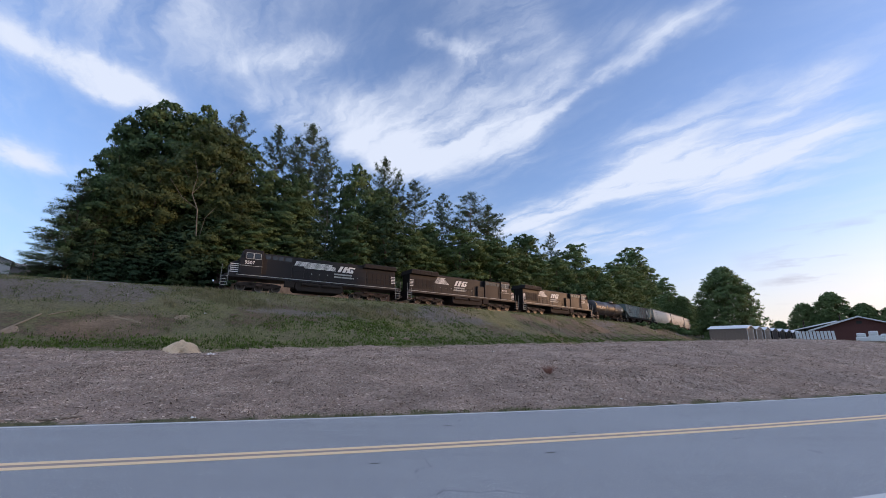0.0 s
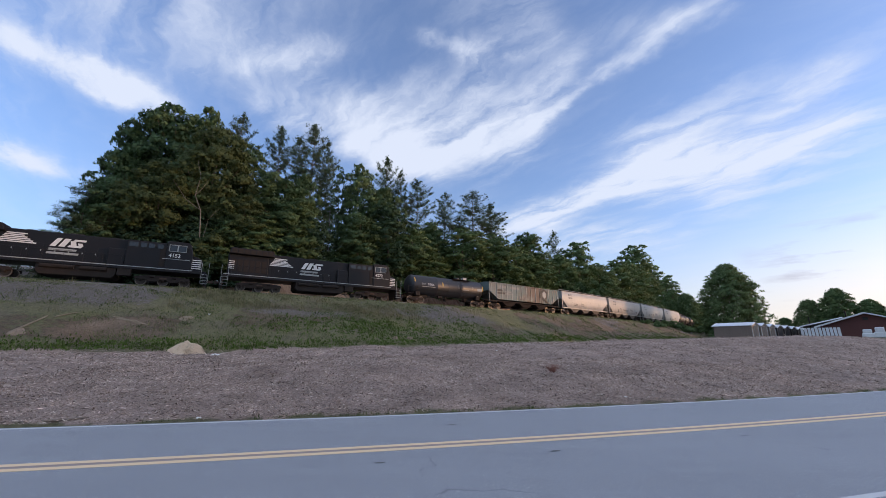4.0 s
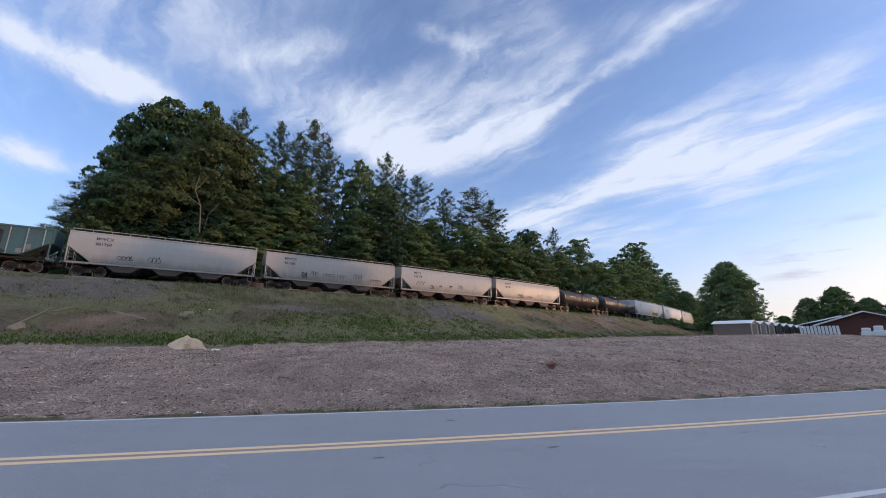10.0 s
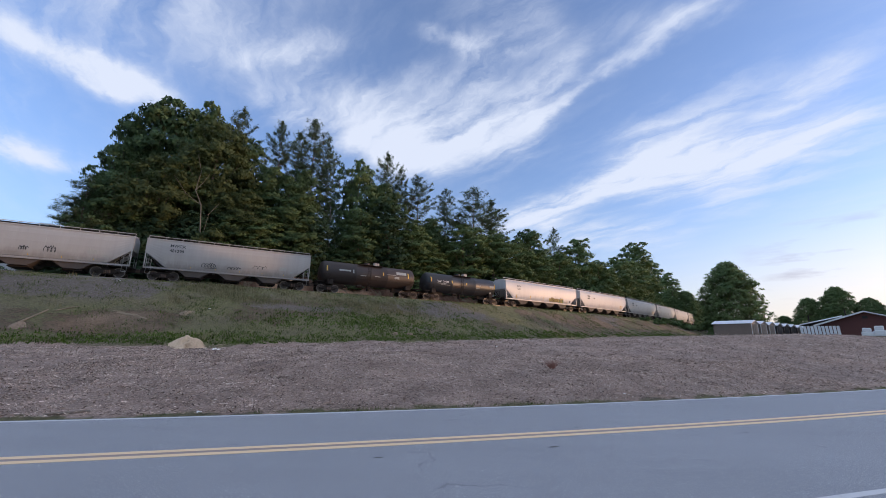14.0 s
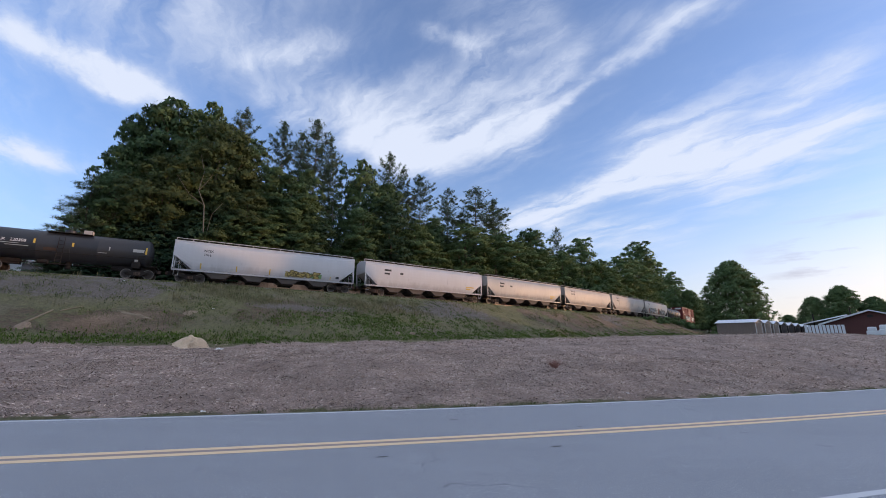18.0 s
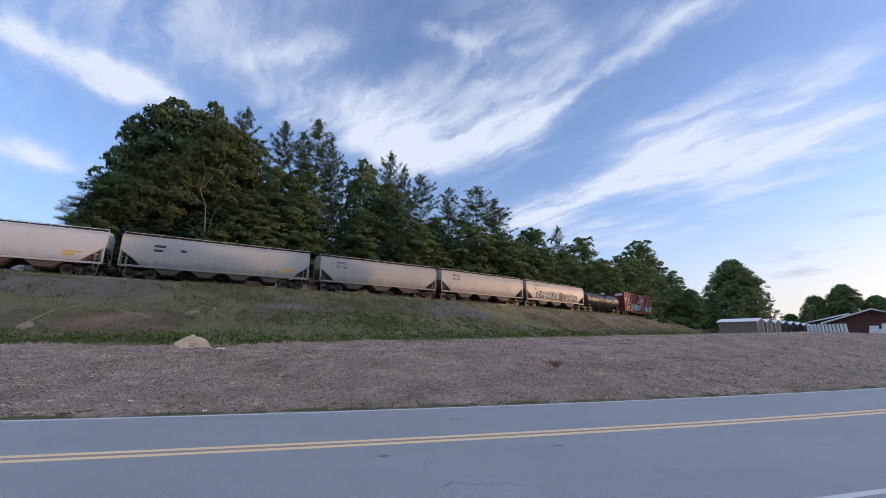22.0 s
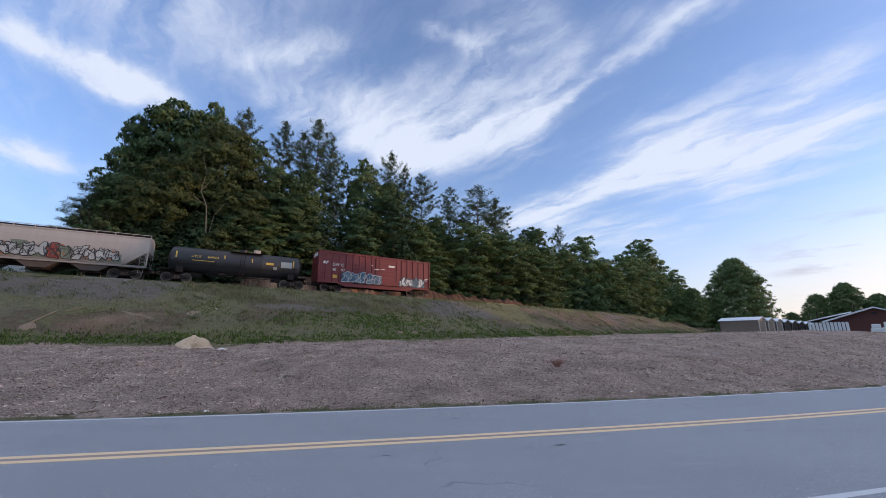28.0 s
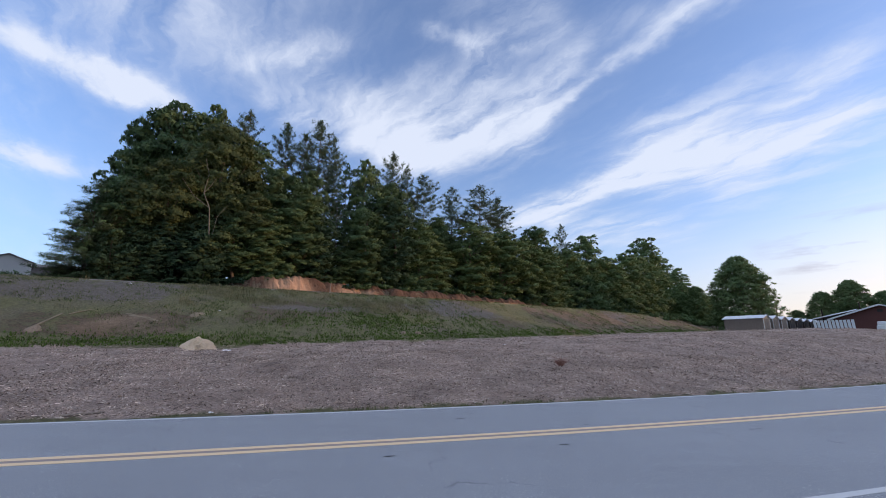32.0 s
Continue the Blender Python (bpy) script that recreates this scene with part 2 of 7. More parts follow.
def ground_build(n, pos):
    """Grass, bare earth, wood mulch and ballast, blended by the cover weights of the sheet."""
    cov = n.add("ShaderNodeAttribute", attribute_name="cover")
    part = n.add("ShaderNodeSeparateColor", {0: cov.outputs["Color"]}).outputs
    n1, n2, n3 = n.noise(pos, 0.25, 5, 0.6), n.noise(pos, 1.8, 6, 0.72), n.noise(pos, 7.0, 5, 0.75)
    n2, n3 = n.math("MULTIPLY_ADD", n2, 2.2, -0.6, clamp=True), n.math("MULTIPLY_ADD", n3, 2.6, -0.8, clamp=True)
    stretch = n.add("ShaderNodeVectorMath", {0: pos, 1: (9.0, 30.0, 20.0)}, operation="MULTIPLY").outputs[0]
    fibre = n.noise(stretch, 1.0, 4, 0.7, 1.5)
    grass = n.mix(n.math("MULTIPLY_ADD", n3, 0.5, n.math("MULTIPLY", n2, 0.5)), (0.046, 0.048, 0.020, 1), (0.28, 0.26, 0.115, 1))
    grass = n.mix(n.math("MULTIPLY_ADD", n1, 3.0, -1.32, clamp=True), grass, n.mix(n3, (0.062, 0.048, 0.032, 1), (0.28, 0.225, 0.155, 1)))
    soil = n.mix(n.math("MULTIPLY_ADD", n3, 0.6, n.math("MULTIPLY", n2, 0.4)), (0.032, 0.022, 0.014, 1), (0.18, 0.125, 0.072, 1))
    clay = n.mix(n.math("MULTIPLY_ADD", n3, 0.6, n.math("MULTIPLY", n2, 0.4)), (0.13, 0.085, 0.055, 1), (0.42, 0.31, 0.21, 1))
    mulch = n.mix(n.math("MULTIPLY_ADD", fibre, 2.2, -0.6, clamp=True), (0.065, 0.038, 0.022, 1), (0.86, 0.59, 0.405, 1))
    mulch = n.mix(n.math("MULTIPLY_ADD", n1, 1.6, -0.6, clamp=True), mulch, n.mix(n.math("MULTIPLY_ADD", fibre, 2.2, -0.6, clamp=True), (0.065, 0.035, 0.019, 1), (0.72, 0.44, 0.275, 1)))
    # brightness noise: shade in the mulch's undulations, put into its colour
    dip_shade = n.math("MULTIPLY_ADD", n.noise(pos, 0.7, 4, 0.65), 1.35, 0.28)
    mulch = n.mix(1.0, mulch, n.add("ShaderNodeCombineColor", {0: n.math("MULTIPLY", dip_shade, 0.92), 1: n.math("MULTIPLY", dip_shade, 1.02), 2: n.math("MULTIPLY", dip_shade, 1.24)}).outputs[0], "MULTIPLY")
    gravel = n.mix(n.math("MULTIPLY_ADD", n3, 0.65, n.math("MULTIPLY", n2, 0.35)), (0.052, 0.043, 0.036, 1), (0.28, 0.235, 0.195, 1))
    edge = n.math("MULTIPLY_ADD", n2, 0.7, -0.35)

    def weight(k):
        return n.add("ShaderNodeMapRange", {0: n.math("ADD", part[k], edge), 1: 0.35, 2: 0.65, 3: 0.0, 4: 1.0}, interpolation_type="SMOOTHSTEP").outputs[0]
    c = n.mix(weight(1), grass, soil)
    c = n.mix(n.math("MULTIPLY", weight(1), n.math("MULTIPLY_ADD", part[1], 2.0, -1.0, clamp=True)), c, clay)
    c = n.mix(weight(2), c, gravel)
    c = n.mix(weight(0), c, mulch)
    return c, 0.95, n.math("ADD", n3, n.math("MULTIPLY", fibre, 0.7))


def asphalt_build(n, pos):
    n1, n2, n3 = n.noise(pos, 0.3, 4, 0.6), n.noise(pos, 3.0, 5, 0.6), n.noise(pos, 95.0, 3, 0.8)
    s = n.add("ShaderNodeVectorMath", {0: pos, 1: (0.12, 2.2, 1.0)}, operation="MULTIPLY").outputs[0]
    lane = n.noise(s, 1.0, 3, 0.5)
    c = n.mix(n.math("MULTIPLY_ADD", n3, 3.0, -1.0, clamp=True), (0.110, 0.111, 0.119, 1), (0.465, 0.485, 0.52, 1))
    grain = n.noise(pos, 38.0, 2, 0.6)
    c = n.mix(n.math("MULTIPLY_ADD", grain, 10.0, -6.0, clamp=True), c, (0.72, 0.71, 0.70, 1))
    f = n.math("MULTIPLY_ADD", n.math("ADD", n1, n.math("ADD", n2, lane)), 0.26, 0.63)
    c = n.mix(1.0, c, n.add("ShaderNodeCombineColor", {0: f, 1: f, 2: f}).outputs[0], "MULTIPLY")
    vor = n.add("ShaderNodeTexVoronoi", {"Vector": n.add("ShaderNodeVectorMath", {0: pos, 1: n.add("ShaderNodeTexNoise", {"Vector": pos, "Scale": 1.4, "Detail": 4.0}).outputs[1]}, operation="ADD").outputs[0], "Scale": 0.33}, feature="DISTANCE_TO_EDGE").outputs[0]
    crack = n.math("MULTIPLY", n.math("LESS_THAN", vor, 0.004), n.math("GREATER_THAN", n1, 0.52))
    c = n.mix(n.math("MULTIPLY", crack, 0.3), c, (0.03, 0.03, 0.032, 1))
    return c, n.math("MULTIPLY_ADD", n2, 0.15, 0.62), n3


GROUND = material("earth_grass_mulch", ground_build, 0.95, bump=0.05)
ASPHALT = material("worn_asphalt", asphalt_build, 0.7, bump=0.002)


def line_paint(name, col):
    def build(n, pos):
        a, b = n.noise(pos, 60.0, 3, 0.7), n.noise(pos, 5.0, 4, 0.6)
        f = n.math("MULTIPLY_ADD", n.math("ADD", a, b), 0.9, -1.0, clamp=True)
        return n.mix(f, c4(col), (0.16, 0.15, 0.14, 1)), 0.7, a
    return material(name, build, 0.7, bump=0.002)


YELLOW, WHITE_LINE = line_paint("yellow_road_paint", (0.90, 0.66, 0.40)), line_paint("white_road_paint", (0.66, 0.66, 0.66))
OLD_LINE = line_paint("faded_old_paint", (0.38, 0.29, 0.255))
BARK = plain("bark", (0.13, 0.10, 0.075), 0.9, vary=0.5, scale=5, bump=0.03)
PALE_BARK = plain("pale_bark", (0.17, 0.16, 0.13), 0.9, vary=0.4, scale=5, bump=0.02)
BAG = plain("white_plastic", (0.92, 0.9, 0.86), 0.5, vary=0.08)
PALE_EARTH = plain("pale_earth", (0.27, 0.21, 0.14), 0.95, vary=0.5, scale=5, bump=0.04)
LEAF = leafy("broad_leaves", (0.015, 0.038, 0.017), (0.13, 0.21, 0.095), (0.135, 0.185, 0.068))
LEAF_LIGHT = leafy("light_leaves", (0.030, 0.066, 0.027), (0.185, 0.275, 0.115), (0.195, 0.25, 0.092))
LEAF_OLIVE = leafy("olive_leaves", (0.034, 0.056, 0.022), (0.10, 0.135, 0.056), (0.115, 0.135, 0.05))
LEAF_VINE = leafy("vine_leaves", (0.012, 0.032, 0.018), (0.08, 0.14, 0.075), (0.075, 0.115, 0.055))
NEEDLE = leafy("pine_needles", (0.022, 0.046, 0.026), (0.13, 0.185, 0.096), (0.13, 0.16, 0.074))
GRASS = patchy("grass_blades", [(0.054, 0.07, 0.024), (0.095, 0.119, 0.04), (0.15, 0.175, 0.061), (0.224, 0.224, 0.099), (0.313, 0.273, 0.167)])
WEED = patchy("green_weeds", [(0.041, 0.059, 0.014), (0.082, 0.126, 0.023), (0.129, 0.196, 0.038), (0.177, 0.238, 0.061)])
STRAW = patchy("dry_grass", [(0.102, 0.098, 0.046), (0.224, 0.203, 0.106), (0.34, 0.301, 0.182)])


def chip_build(n, pos):
    """Bark and wood shreds in many tones; brightness noise paints in the shade of the mulch's dips."""
    r = n.add("ShaderNodeNewGeometry").outputs["Random Per Island"]
    cols = [(0.039, 0.025, 0.017), (0.403, 0.280, 0.196), (0.56, 0.41, 0.30), (0.86, 0.70, 0.55), (0.112, 0.069, 0.047), (0.40, 0.285, 0.21)]
    c = n.ramp(r, [(i / 5, q) for i, q in enumerate(cols)])
    f = n.math("MULTIPLY_ADD", n.noise(pos, 0.7, 4, 0.65), 1.35, 0.28)
    return n.mix(1.0, c, n.add("ShaderNodeCombineColor", {0: f, 1: n.math("MULTIPLY", f, 1.03), 2: n.math("MULTIPLY", f, 1.12)}).outputs[0], "MULTIPLY")


CHIPS = material("mulch_chips", chip_build, 0.9, spec=0.2)
STONES = island("loose_stones", [(0.10, 0.09, 0.085), (0.24, 0.22, 0.21), (0.36, 0.31, 0.28)])
BLACK = paint("black_loco_paint", (0.006, 0.006, 0.008), (0.026, 0.022, 0.021), 0.2, 0.5, spec=0.3)
GREASE = paint("grimy_black_steel", (0.013, 0.011, 0.010), (0.05, 0.036, 0.028), 0.38, 0.75, spec=0.3)
RUSTY = paint("rusty_underframe", (0.05, 0.034, 0.027), (0.10, 0.06, 0.04), 0.5, 0.75)
TANKBLACK = paint("tank_black_paint", (0.022, 0.025, 0.031), (0.055, 0.05, 0.049), 0.26, 0.42, spec=0.5)
TANKBROWN = paint("tank_brown_black_paint", (0.022, 0.018, 0.018), (0.075, 0.05, 0.04), 0.35, 0.5)
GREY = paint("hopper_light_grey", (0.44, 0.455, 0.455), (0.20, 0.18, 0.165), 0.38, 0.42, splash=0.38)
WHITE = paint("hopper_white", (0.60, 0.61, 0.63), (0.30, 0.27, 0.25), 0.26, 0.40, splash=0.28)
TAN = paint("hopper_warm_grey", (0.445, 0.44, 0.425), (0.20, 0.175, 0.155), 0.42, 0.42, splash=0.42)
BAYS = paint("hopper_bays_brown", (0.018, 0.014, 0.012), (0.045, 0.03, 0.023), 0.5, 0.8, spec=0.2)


def teal_build(n, pos):
    """Faded blue-green paint, chalky towards one end, rusted through in the middle."""
    xyz = n.add("ShaderNodeSeparateXYZ", {0: pos}).outputs
    blot, fine = n.noise(pos, 0.9, 5, 0.65), n.noise(pos, 9.0, 4, 0.65)
    run = n.noise(n.add("ShaderNodeVectorMath", {0: pos, 1: (3.0, 3.0, 0.2)}, operation="MULTIPLY").outputs[0], 1.0, 4, 0.6)
    chalk = n.add("ShaderNodeMapRange", {0: n.math("ADD", xyz[0], n.math("MULTIPLY", blot, 3.0)), 1: -5.0, 2: 3.0, 3: 0.85, 4: 0.0}).outputs[0]
    c = n.mix(chalk, (0.06, 0.135, 0.145, 1), (0.16, 0.20, 0.20, 1))
    off = n.math("DIVIDE", n.math("SUBTRACT", xyz[0], 1.9), 2.3)
    heart = n.math("EXPONENT", n.math("MULTIPLY", n.math("MULTIPLY", off, off), -1.0))
    rust = n.add("ShaderNodeMapRange", {0: n.math("ADD", n.math("MULTIPLY", heart, 0.36), n.math("MULTIPLY", n.math("ADD", blot, run), 0.55)), 1: 0.54, 2: 0.84, 3: 0.0, 4: 0.9}).outputs[0]
    c = n.mix(rust, c, n.mix(fine, (0.06, 0.04, 0.034, 1), (0.14, 0.085, 0.065, 1)))
    return c, 0.6, fine


TEAL = material("faded_blue_green", teal_build, 0.6, bump=0.004)
RED = paint("boxcar_red", (0.175, 0.021, 0.026), (0.085, 0.032, 0.03), 0.3, 0.5)
REDRIB = paint("boxcar_red_rib", (0.18, 0.022, 0.027), (0.095, 0.036, 0.033), 0.28, 0.5)
# bays are body grey; the shade under the car is put into this colour
BAYSHADE = paint("hopper_bays_shaded_grey", (0.085, 0.075, 0.068), (0.06, 0.045, 0.035), 0.6, 0.65)
MARK_WHITE = plain("white_marking", (0.70, 0.70, 0.68), 0.6)
MARK_DARK = plain("dark_marking", (0.03, 0.035, 0.04), 0.6)
MARK_YELLOW = plain("yellow_marking", (0.60, 0.40, 0.06), 0.6)
MARK_PALE = plain("faded_white_marking", (0.34, 0.36, 0.35), 0.6)
FADED = plain("faded_grey_marking", (0.19, 0.21, 0.21), 0.6, vary=0.5, scale=3)


def wheel_build(n, pos):
    flat = n.add("ShaderNodeVectorMath", {0: pos, 1: (1.0, 0.0, 1.0)}, operation="MULTIPLY").outputs[0]
    r = n.add("ShaderNodeVectorMath", {0: flat}, operation="LENGTH").outputs["Value"]
    fine = n.noise(pos, 9.0, 4, 0.65)
    rim = n.add("ShaderNodeMapRange", {0: n.math("ADD", r, n.math("MULTIPLY_ADD", fine, 0.05, -0.025)), 1: 0.395, 2: 0.42, 3: 0.0, 4: 1.0}).outputs[0]
    return n.mix(rim, n.mix(fine, (0.018, 0.014, 0.012, 1), (0.05, 0.038, 0.03, 1)), n.mix(fine, (0.10, 0.088, 0.075, 1), (0.20, 0.175, 0.15, 1))), 0.5, fine


STEEL = material("wheel_steel", wheel_build, 0.5, 0.2, bump=0.004)
RAILSTEEL = plain("rail_steel", (0.28, 0.22, 0.18), 0.4, 0.8)
GLASS = plain("dark_cab_glass", (0.02, 0.025, 0.03), 0.08, vary=0.05)
LAMPGLASS = plain("headlight_lens", (0.65, 0.65, 0.6), 0.1, vary=0.05)
ROCK = plain("rock", (0.30, 0.22, 0.155), 0.95, vary=0.6, scale=9, bump=0.05)
CONC = plain("concrete", (0.42, 0.40, 0.37), 0.85)
SAND = plain("sand", (0.66, 0.50, 0.34), 0.95, vary=0.3, scale=7, bump=0.06)
WOOD = plain("weathered_wood", (0.24, 0.19, 0.15), 0.85, vary=0.4)
TIE = plain("railway_tie", (0.08, 0.06, 0.05), 0.9, vary=0.4)
TIN = plain("galvanised_roof", (0.80, 0.82, 0.85), 0.4, 0.25, vary=0.12)
SHEDTAN = plain("tan_shed_siding", (0.34, 0.28, 0.23), 0.7)
SHEDGREY = plain("grey_brown_shed_siding", (0.21, 0.165, 0.135), 0.7)
SHEDDARK = plain("dark_shed_siding", (0.03, 0.025, 0.023), 0.7)
BARNRED = plain("barn_red_brown", (0.10, 0.035, 0.03), 0.75)
BARNWHITE = plain("white_panel", (0.72, 0.74, 0.76), 0.6, vary=0.12)
SHINGLE = plain("grey_shingles", (0.16, 0.15, 0.15), 0.9, vary=0.4)
SIDING = plain("white_siding", (0.46, 0.47, 0.48), 0.7, vary=0.12)
# ---- plan: road, railway line and the lie of the land ----
RAIL_Z = 7.6


def lattice(x, y, seed):
    """Smooth noise from -1 to 1, one cell a metre."""
    x, y = np.asarray(x, float), np.asarray(y, float)
    ix, iy = np.floor(x), np.floor(y)
    fx, fy = x - ix, y - iy
    fx, fy = fx * fx * (3 - 2 * fx), fy * fy * (3 - 2 * fy)

    def h(a, b):
        v = np.sin(a * 127.1 + b * 311.7 + seed * 74.7) * 43758.5453
        return (v - np.floor(v)) * 2 - 1
    return (h(ix, iy) * (1 - fx) + h(ix + 1, iy) * fx) * (1 - fy) + (h(ix, iy + 1) * (1 - fx) + h(ix + 1, iy + 1) * fx) * fy


def fbm(x, y, size, seed, octaves=3):
    return sum(lattice(np.asarray(x) / size * 2 ** k, np.asarray(y) / size * 2 ** k, seed + k) * 0.5 ** k for k in range(octaves))


def step(a, b, v):
    t = np.clip((np.asarray(v, float) - a) / (b - a), 0, 1)
    return t * t * (3 - 2 * t)


def heading(s):
    s = np.asarray(s, float)
    mid = 0.516773 + 1.61396e-3 * s + 2.38793e-5 * s ** 2 - 1.32093e-7 * s ** 3
    at160 = 0.516773 + 1.61396e-3 * 160 + 2.38793e-5 * 160 ** 2 - 1.32093e-7 * 160 ** 3
    at25 = 0.516773 - 1.61396e-3 * 25 + 2.38793e-5 * 625 + 1.32093e-7 * 15625
    far = np.minimum(at160 + (s - 160) / 110.0, radians(112))
    near = np.maximum(at25 + (s + 25) * 0.0035, radians(12))
    return np.where(s > 160, far, np.where(s < -25, near, mid))


_S = np.arange(-460.0, 460.0, 0.5)
_H = heading(_S)
_X, _Y = np.cumsum(np.cos(_H)) * 0.5, np.cumsum(np.sin(_H)) * 0.5
_X, _Y = _X - np.interp(0, _S, _X) - 28.724, _Y - np.interp(0, _S, _Y) + 39.913
_X, _Y = _X - 1.55 * np.sin(_H), _Y + 1.55 * np.cos(_H)      # middle of the track, behind the cars' near sides


def line(s):
    """Place and heading on the middle of the track, s metres along it."""
    return float(np.interp(s, _S, _X)), float(np.interp(s, _S, _Y)), float(np.interp(s, _S, _H))


def beside(s, e, z=0.0):
    x, y, h = line(s)
    return Vector((x + e * math.sin(h), y - e * math.cos(h), z))


_TS = np.arange(-240.0, 330.0, 2.0)
_TX, _TY, _TH = np.interp(_TS, _S, _X), np.interp(_TS, _S, _Y), np.interp(_TS, _S, _H)


def along(x, y):
    """For each point: s along the track, and e, metres off it towards the road."""
    x, y = np.asarray(x, float).ravel(), np.asarray(y, float).ravel()
    s, e = np.empty_like(x), np.empty_like(x)
    for i in range(0, len(x), 20000):
        a, b = x[i:i + 20000, None] - _TX, y[i:i + 20000, None] - _TY
        k = np.argmin(a * a + b * b, 1)
        r = np.arange(len(k))
        dx, dy, c, d = a[r, k], b[r, k], np.cos(_TH[k]), np.sin(_TH[k])
        s[i:i + 20000] = _TS[k] + dx * c + dy * d
        e[i:i + 20000] = dx * d - dy * c
    return s, e


def middle(x):
    """The road's middle line."""
    x = np.asarray(x, float)
    c = np.clip(x, -22, 32)
    return 7.17 + 0.2592 * c + 0.00391 * c * c + (x - c) * (0.2592 + 0.00782 * c)


def height(x, y):
    x, y = np.asarray(x, float).ravel(), np.asarray(y, float).ravel()
    s, e = along(x, y)
    q = (y - middle(x)) * 0.955 - 3.15
    crest = np.clip(1.62 + 0.033 * x, 1.1, 2.72)
    t = np.clip(q / 15.0, 0, 1)
    base = crest * (1 - (1 - t) ** 1.35) - 0.3 * step(15.5, 20, q) * (1 - step(10, 30, x)) + 0.006 * np.maximum(q - 22, 0)
    base = np.minimum(base, 3.4)
    base = np.where(q > 0, base + 0.05 * fbm(x, y, 1.7, 3) * step(0, 1.5, q) + 0.07 * fbm(x, y, 6, 5) * step(0, 4, q), -0.06)
    base = np.where(q < -6.6, -0.06 + 0.02 * fbm(x, y, 2, 7), base)
    slope = 0.36 + 0.05 * fbm(x, y, 25, 11, 2)
    bank = 7.12 - 0.06 * np.maximum(e - 3.0, 0) - slope * np.maximum(e - 5.2, 0) + 0.16 * fbm(x, y, 4.5, 13) * step(4, 8, e) + 0.06 * fbm(x, y, 1.2, 17) * step(4, 8, e)
    bank = bank - 0.45 * np.abs(fbm(s * 1.3, e * 0.35, 2.4, 89)) * step(34, 44, s) * (1 - step(95, 115, s)) * step(5.4, 7.0, e)
    hard = np.maximum(base, bank)
    soft = hard + 0.18 * np.exp(-np.abs(base - bank) / 0.35)
    z = np.where((q > 2) & (e > 3.2), soft, np.where(e > 0, hard, bank))
    # behind the line: a ditch, then a cut of red earth, the wood's floor above
    cut = step(2, 9, s) * (1 - step(60, 85, s))
    g = -e
    rise = (2.55 + 0.5 * np.exp(-((s - 14) / 7) ** 2) - 0.5 * step(30, 60, s)) * cut * step(4.2, 7.2 + 0.8 * fbm(s, s * 0, 6, 19), g) + (0.42 * fbm(x, y, 1.6, 23, 4) + 0.2 * np.abs(fbm(s, g * 0.4, 0.9, 24))) * cut * step(4.5, 6, g)
    behind = 7.12 - 0.3 * step(3.2, 4.2, g) + rise + 0.02 * np.maximum(g - 8, 0) + 0.13 * np.maximum(g - 26, 0) * (1 - step(-30, 30, x)) + 0.1 * fbm(x, y, 5, 29) * step(5, 8, g)
    return np.where(e < -3.2, np.minimum(behind, 14), z)


def ground_z(x, y):
    return float(height([x], [y])[0])


def axis(lo, hi, fine, grow, end_lo, end_hi):
    a = list(np.arange(lo, hi + fine, fine))
    d, v = fine, lo
    while v > end_lo:
        d *= grow
        v -= d
        a.insert(0, v)
    d, v = fine, a[-1]
    while v < end_hi:
        d *= grow
        v += d
        a.append(v)
    return np.array(a)


def mesh_object(name, verts, faces, mat, smooth=False):
    me = bpy.data.meshes.new(name)
    me.from_pydata([tuple(v) for v in verts], [], [tuple(f) for f in faces])
    if mat:
        me.materials.append(mat)
    if smooth:
        me.polygons.foreach_set("use_smooth", [True] * len(me.polygons))
    me.update()
    return new(name, me)


def quad_object(name, verts, nquads, mat, corners=4, smooth=False):
    """A mesh of loose polygons with consecutive corners, from an array of places."""
    me = bpy.data.meshes.new(name)
    verts = np.asarray(verts, np.float32).reshape(-1, 3)
    me.vertices.add(len(verts))
    me.vertices.foreach_set("co", verts.ravel())
    me.loops.add(nquads * corners)
    me.loops.foreach_set("vertex_index", np.arange(nquads * corners, dtype=np.int32))
    me.polygons.add(nquads)
    me.polygons.foreach_set("loop_start", np.arange(0, nquads * corners, corners, dtype=np.int32))
    me.materials.append(mat)
    me.update(calc_edges=True)
    return me


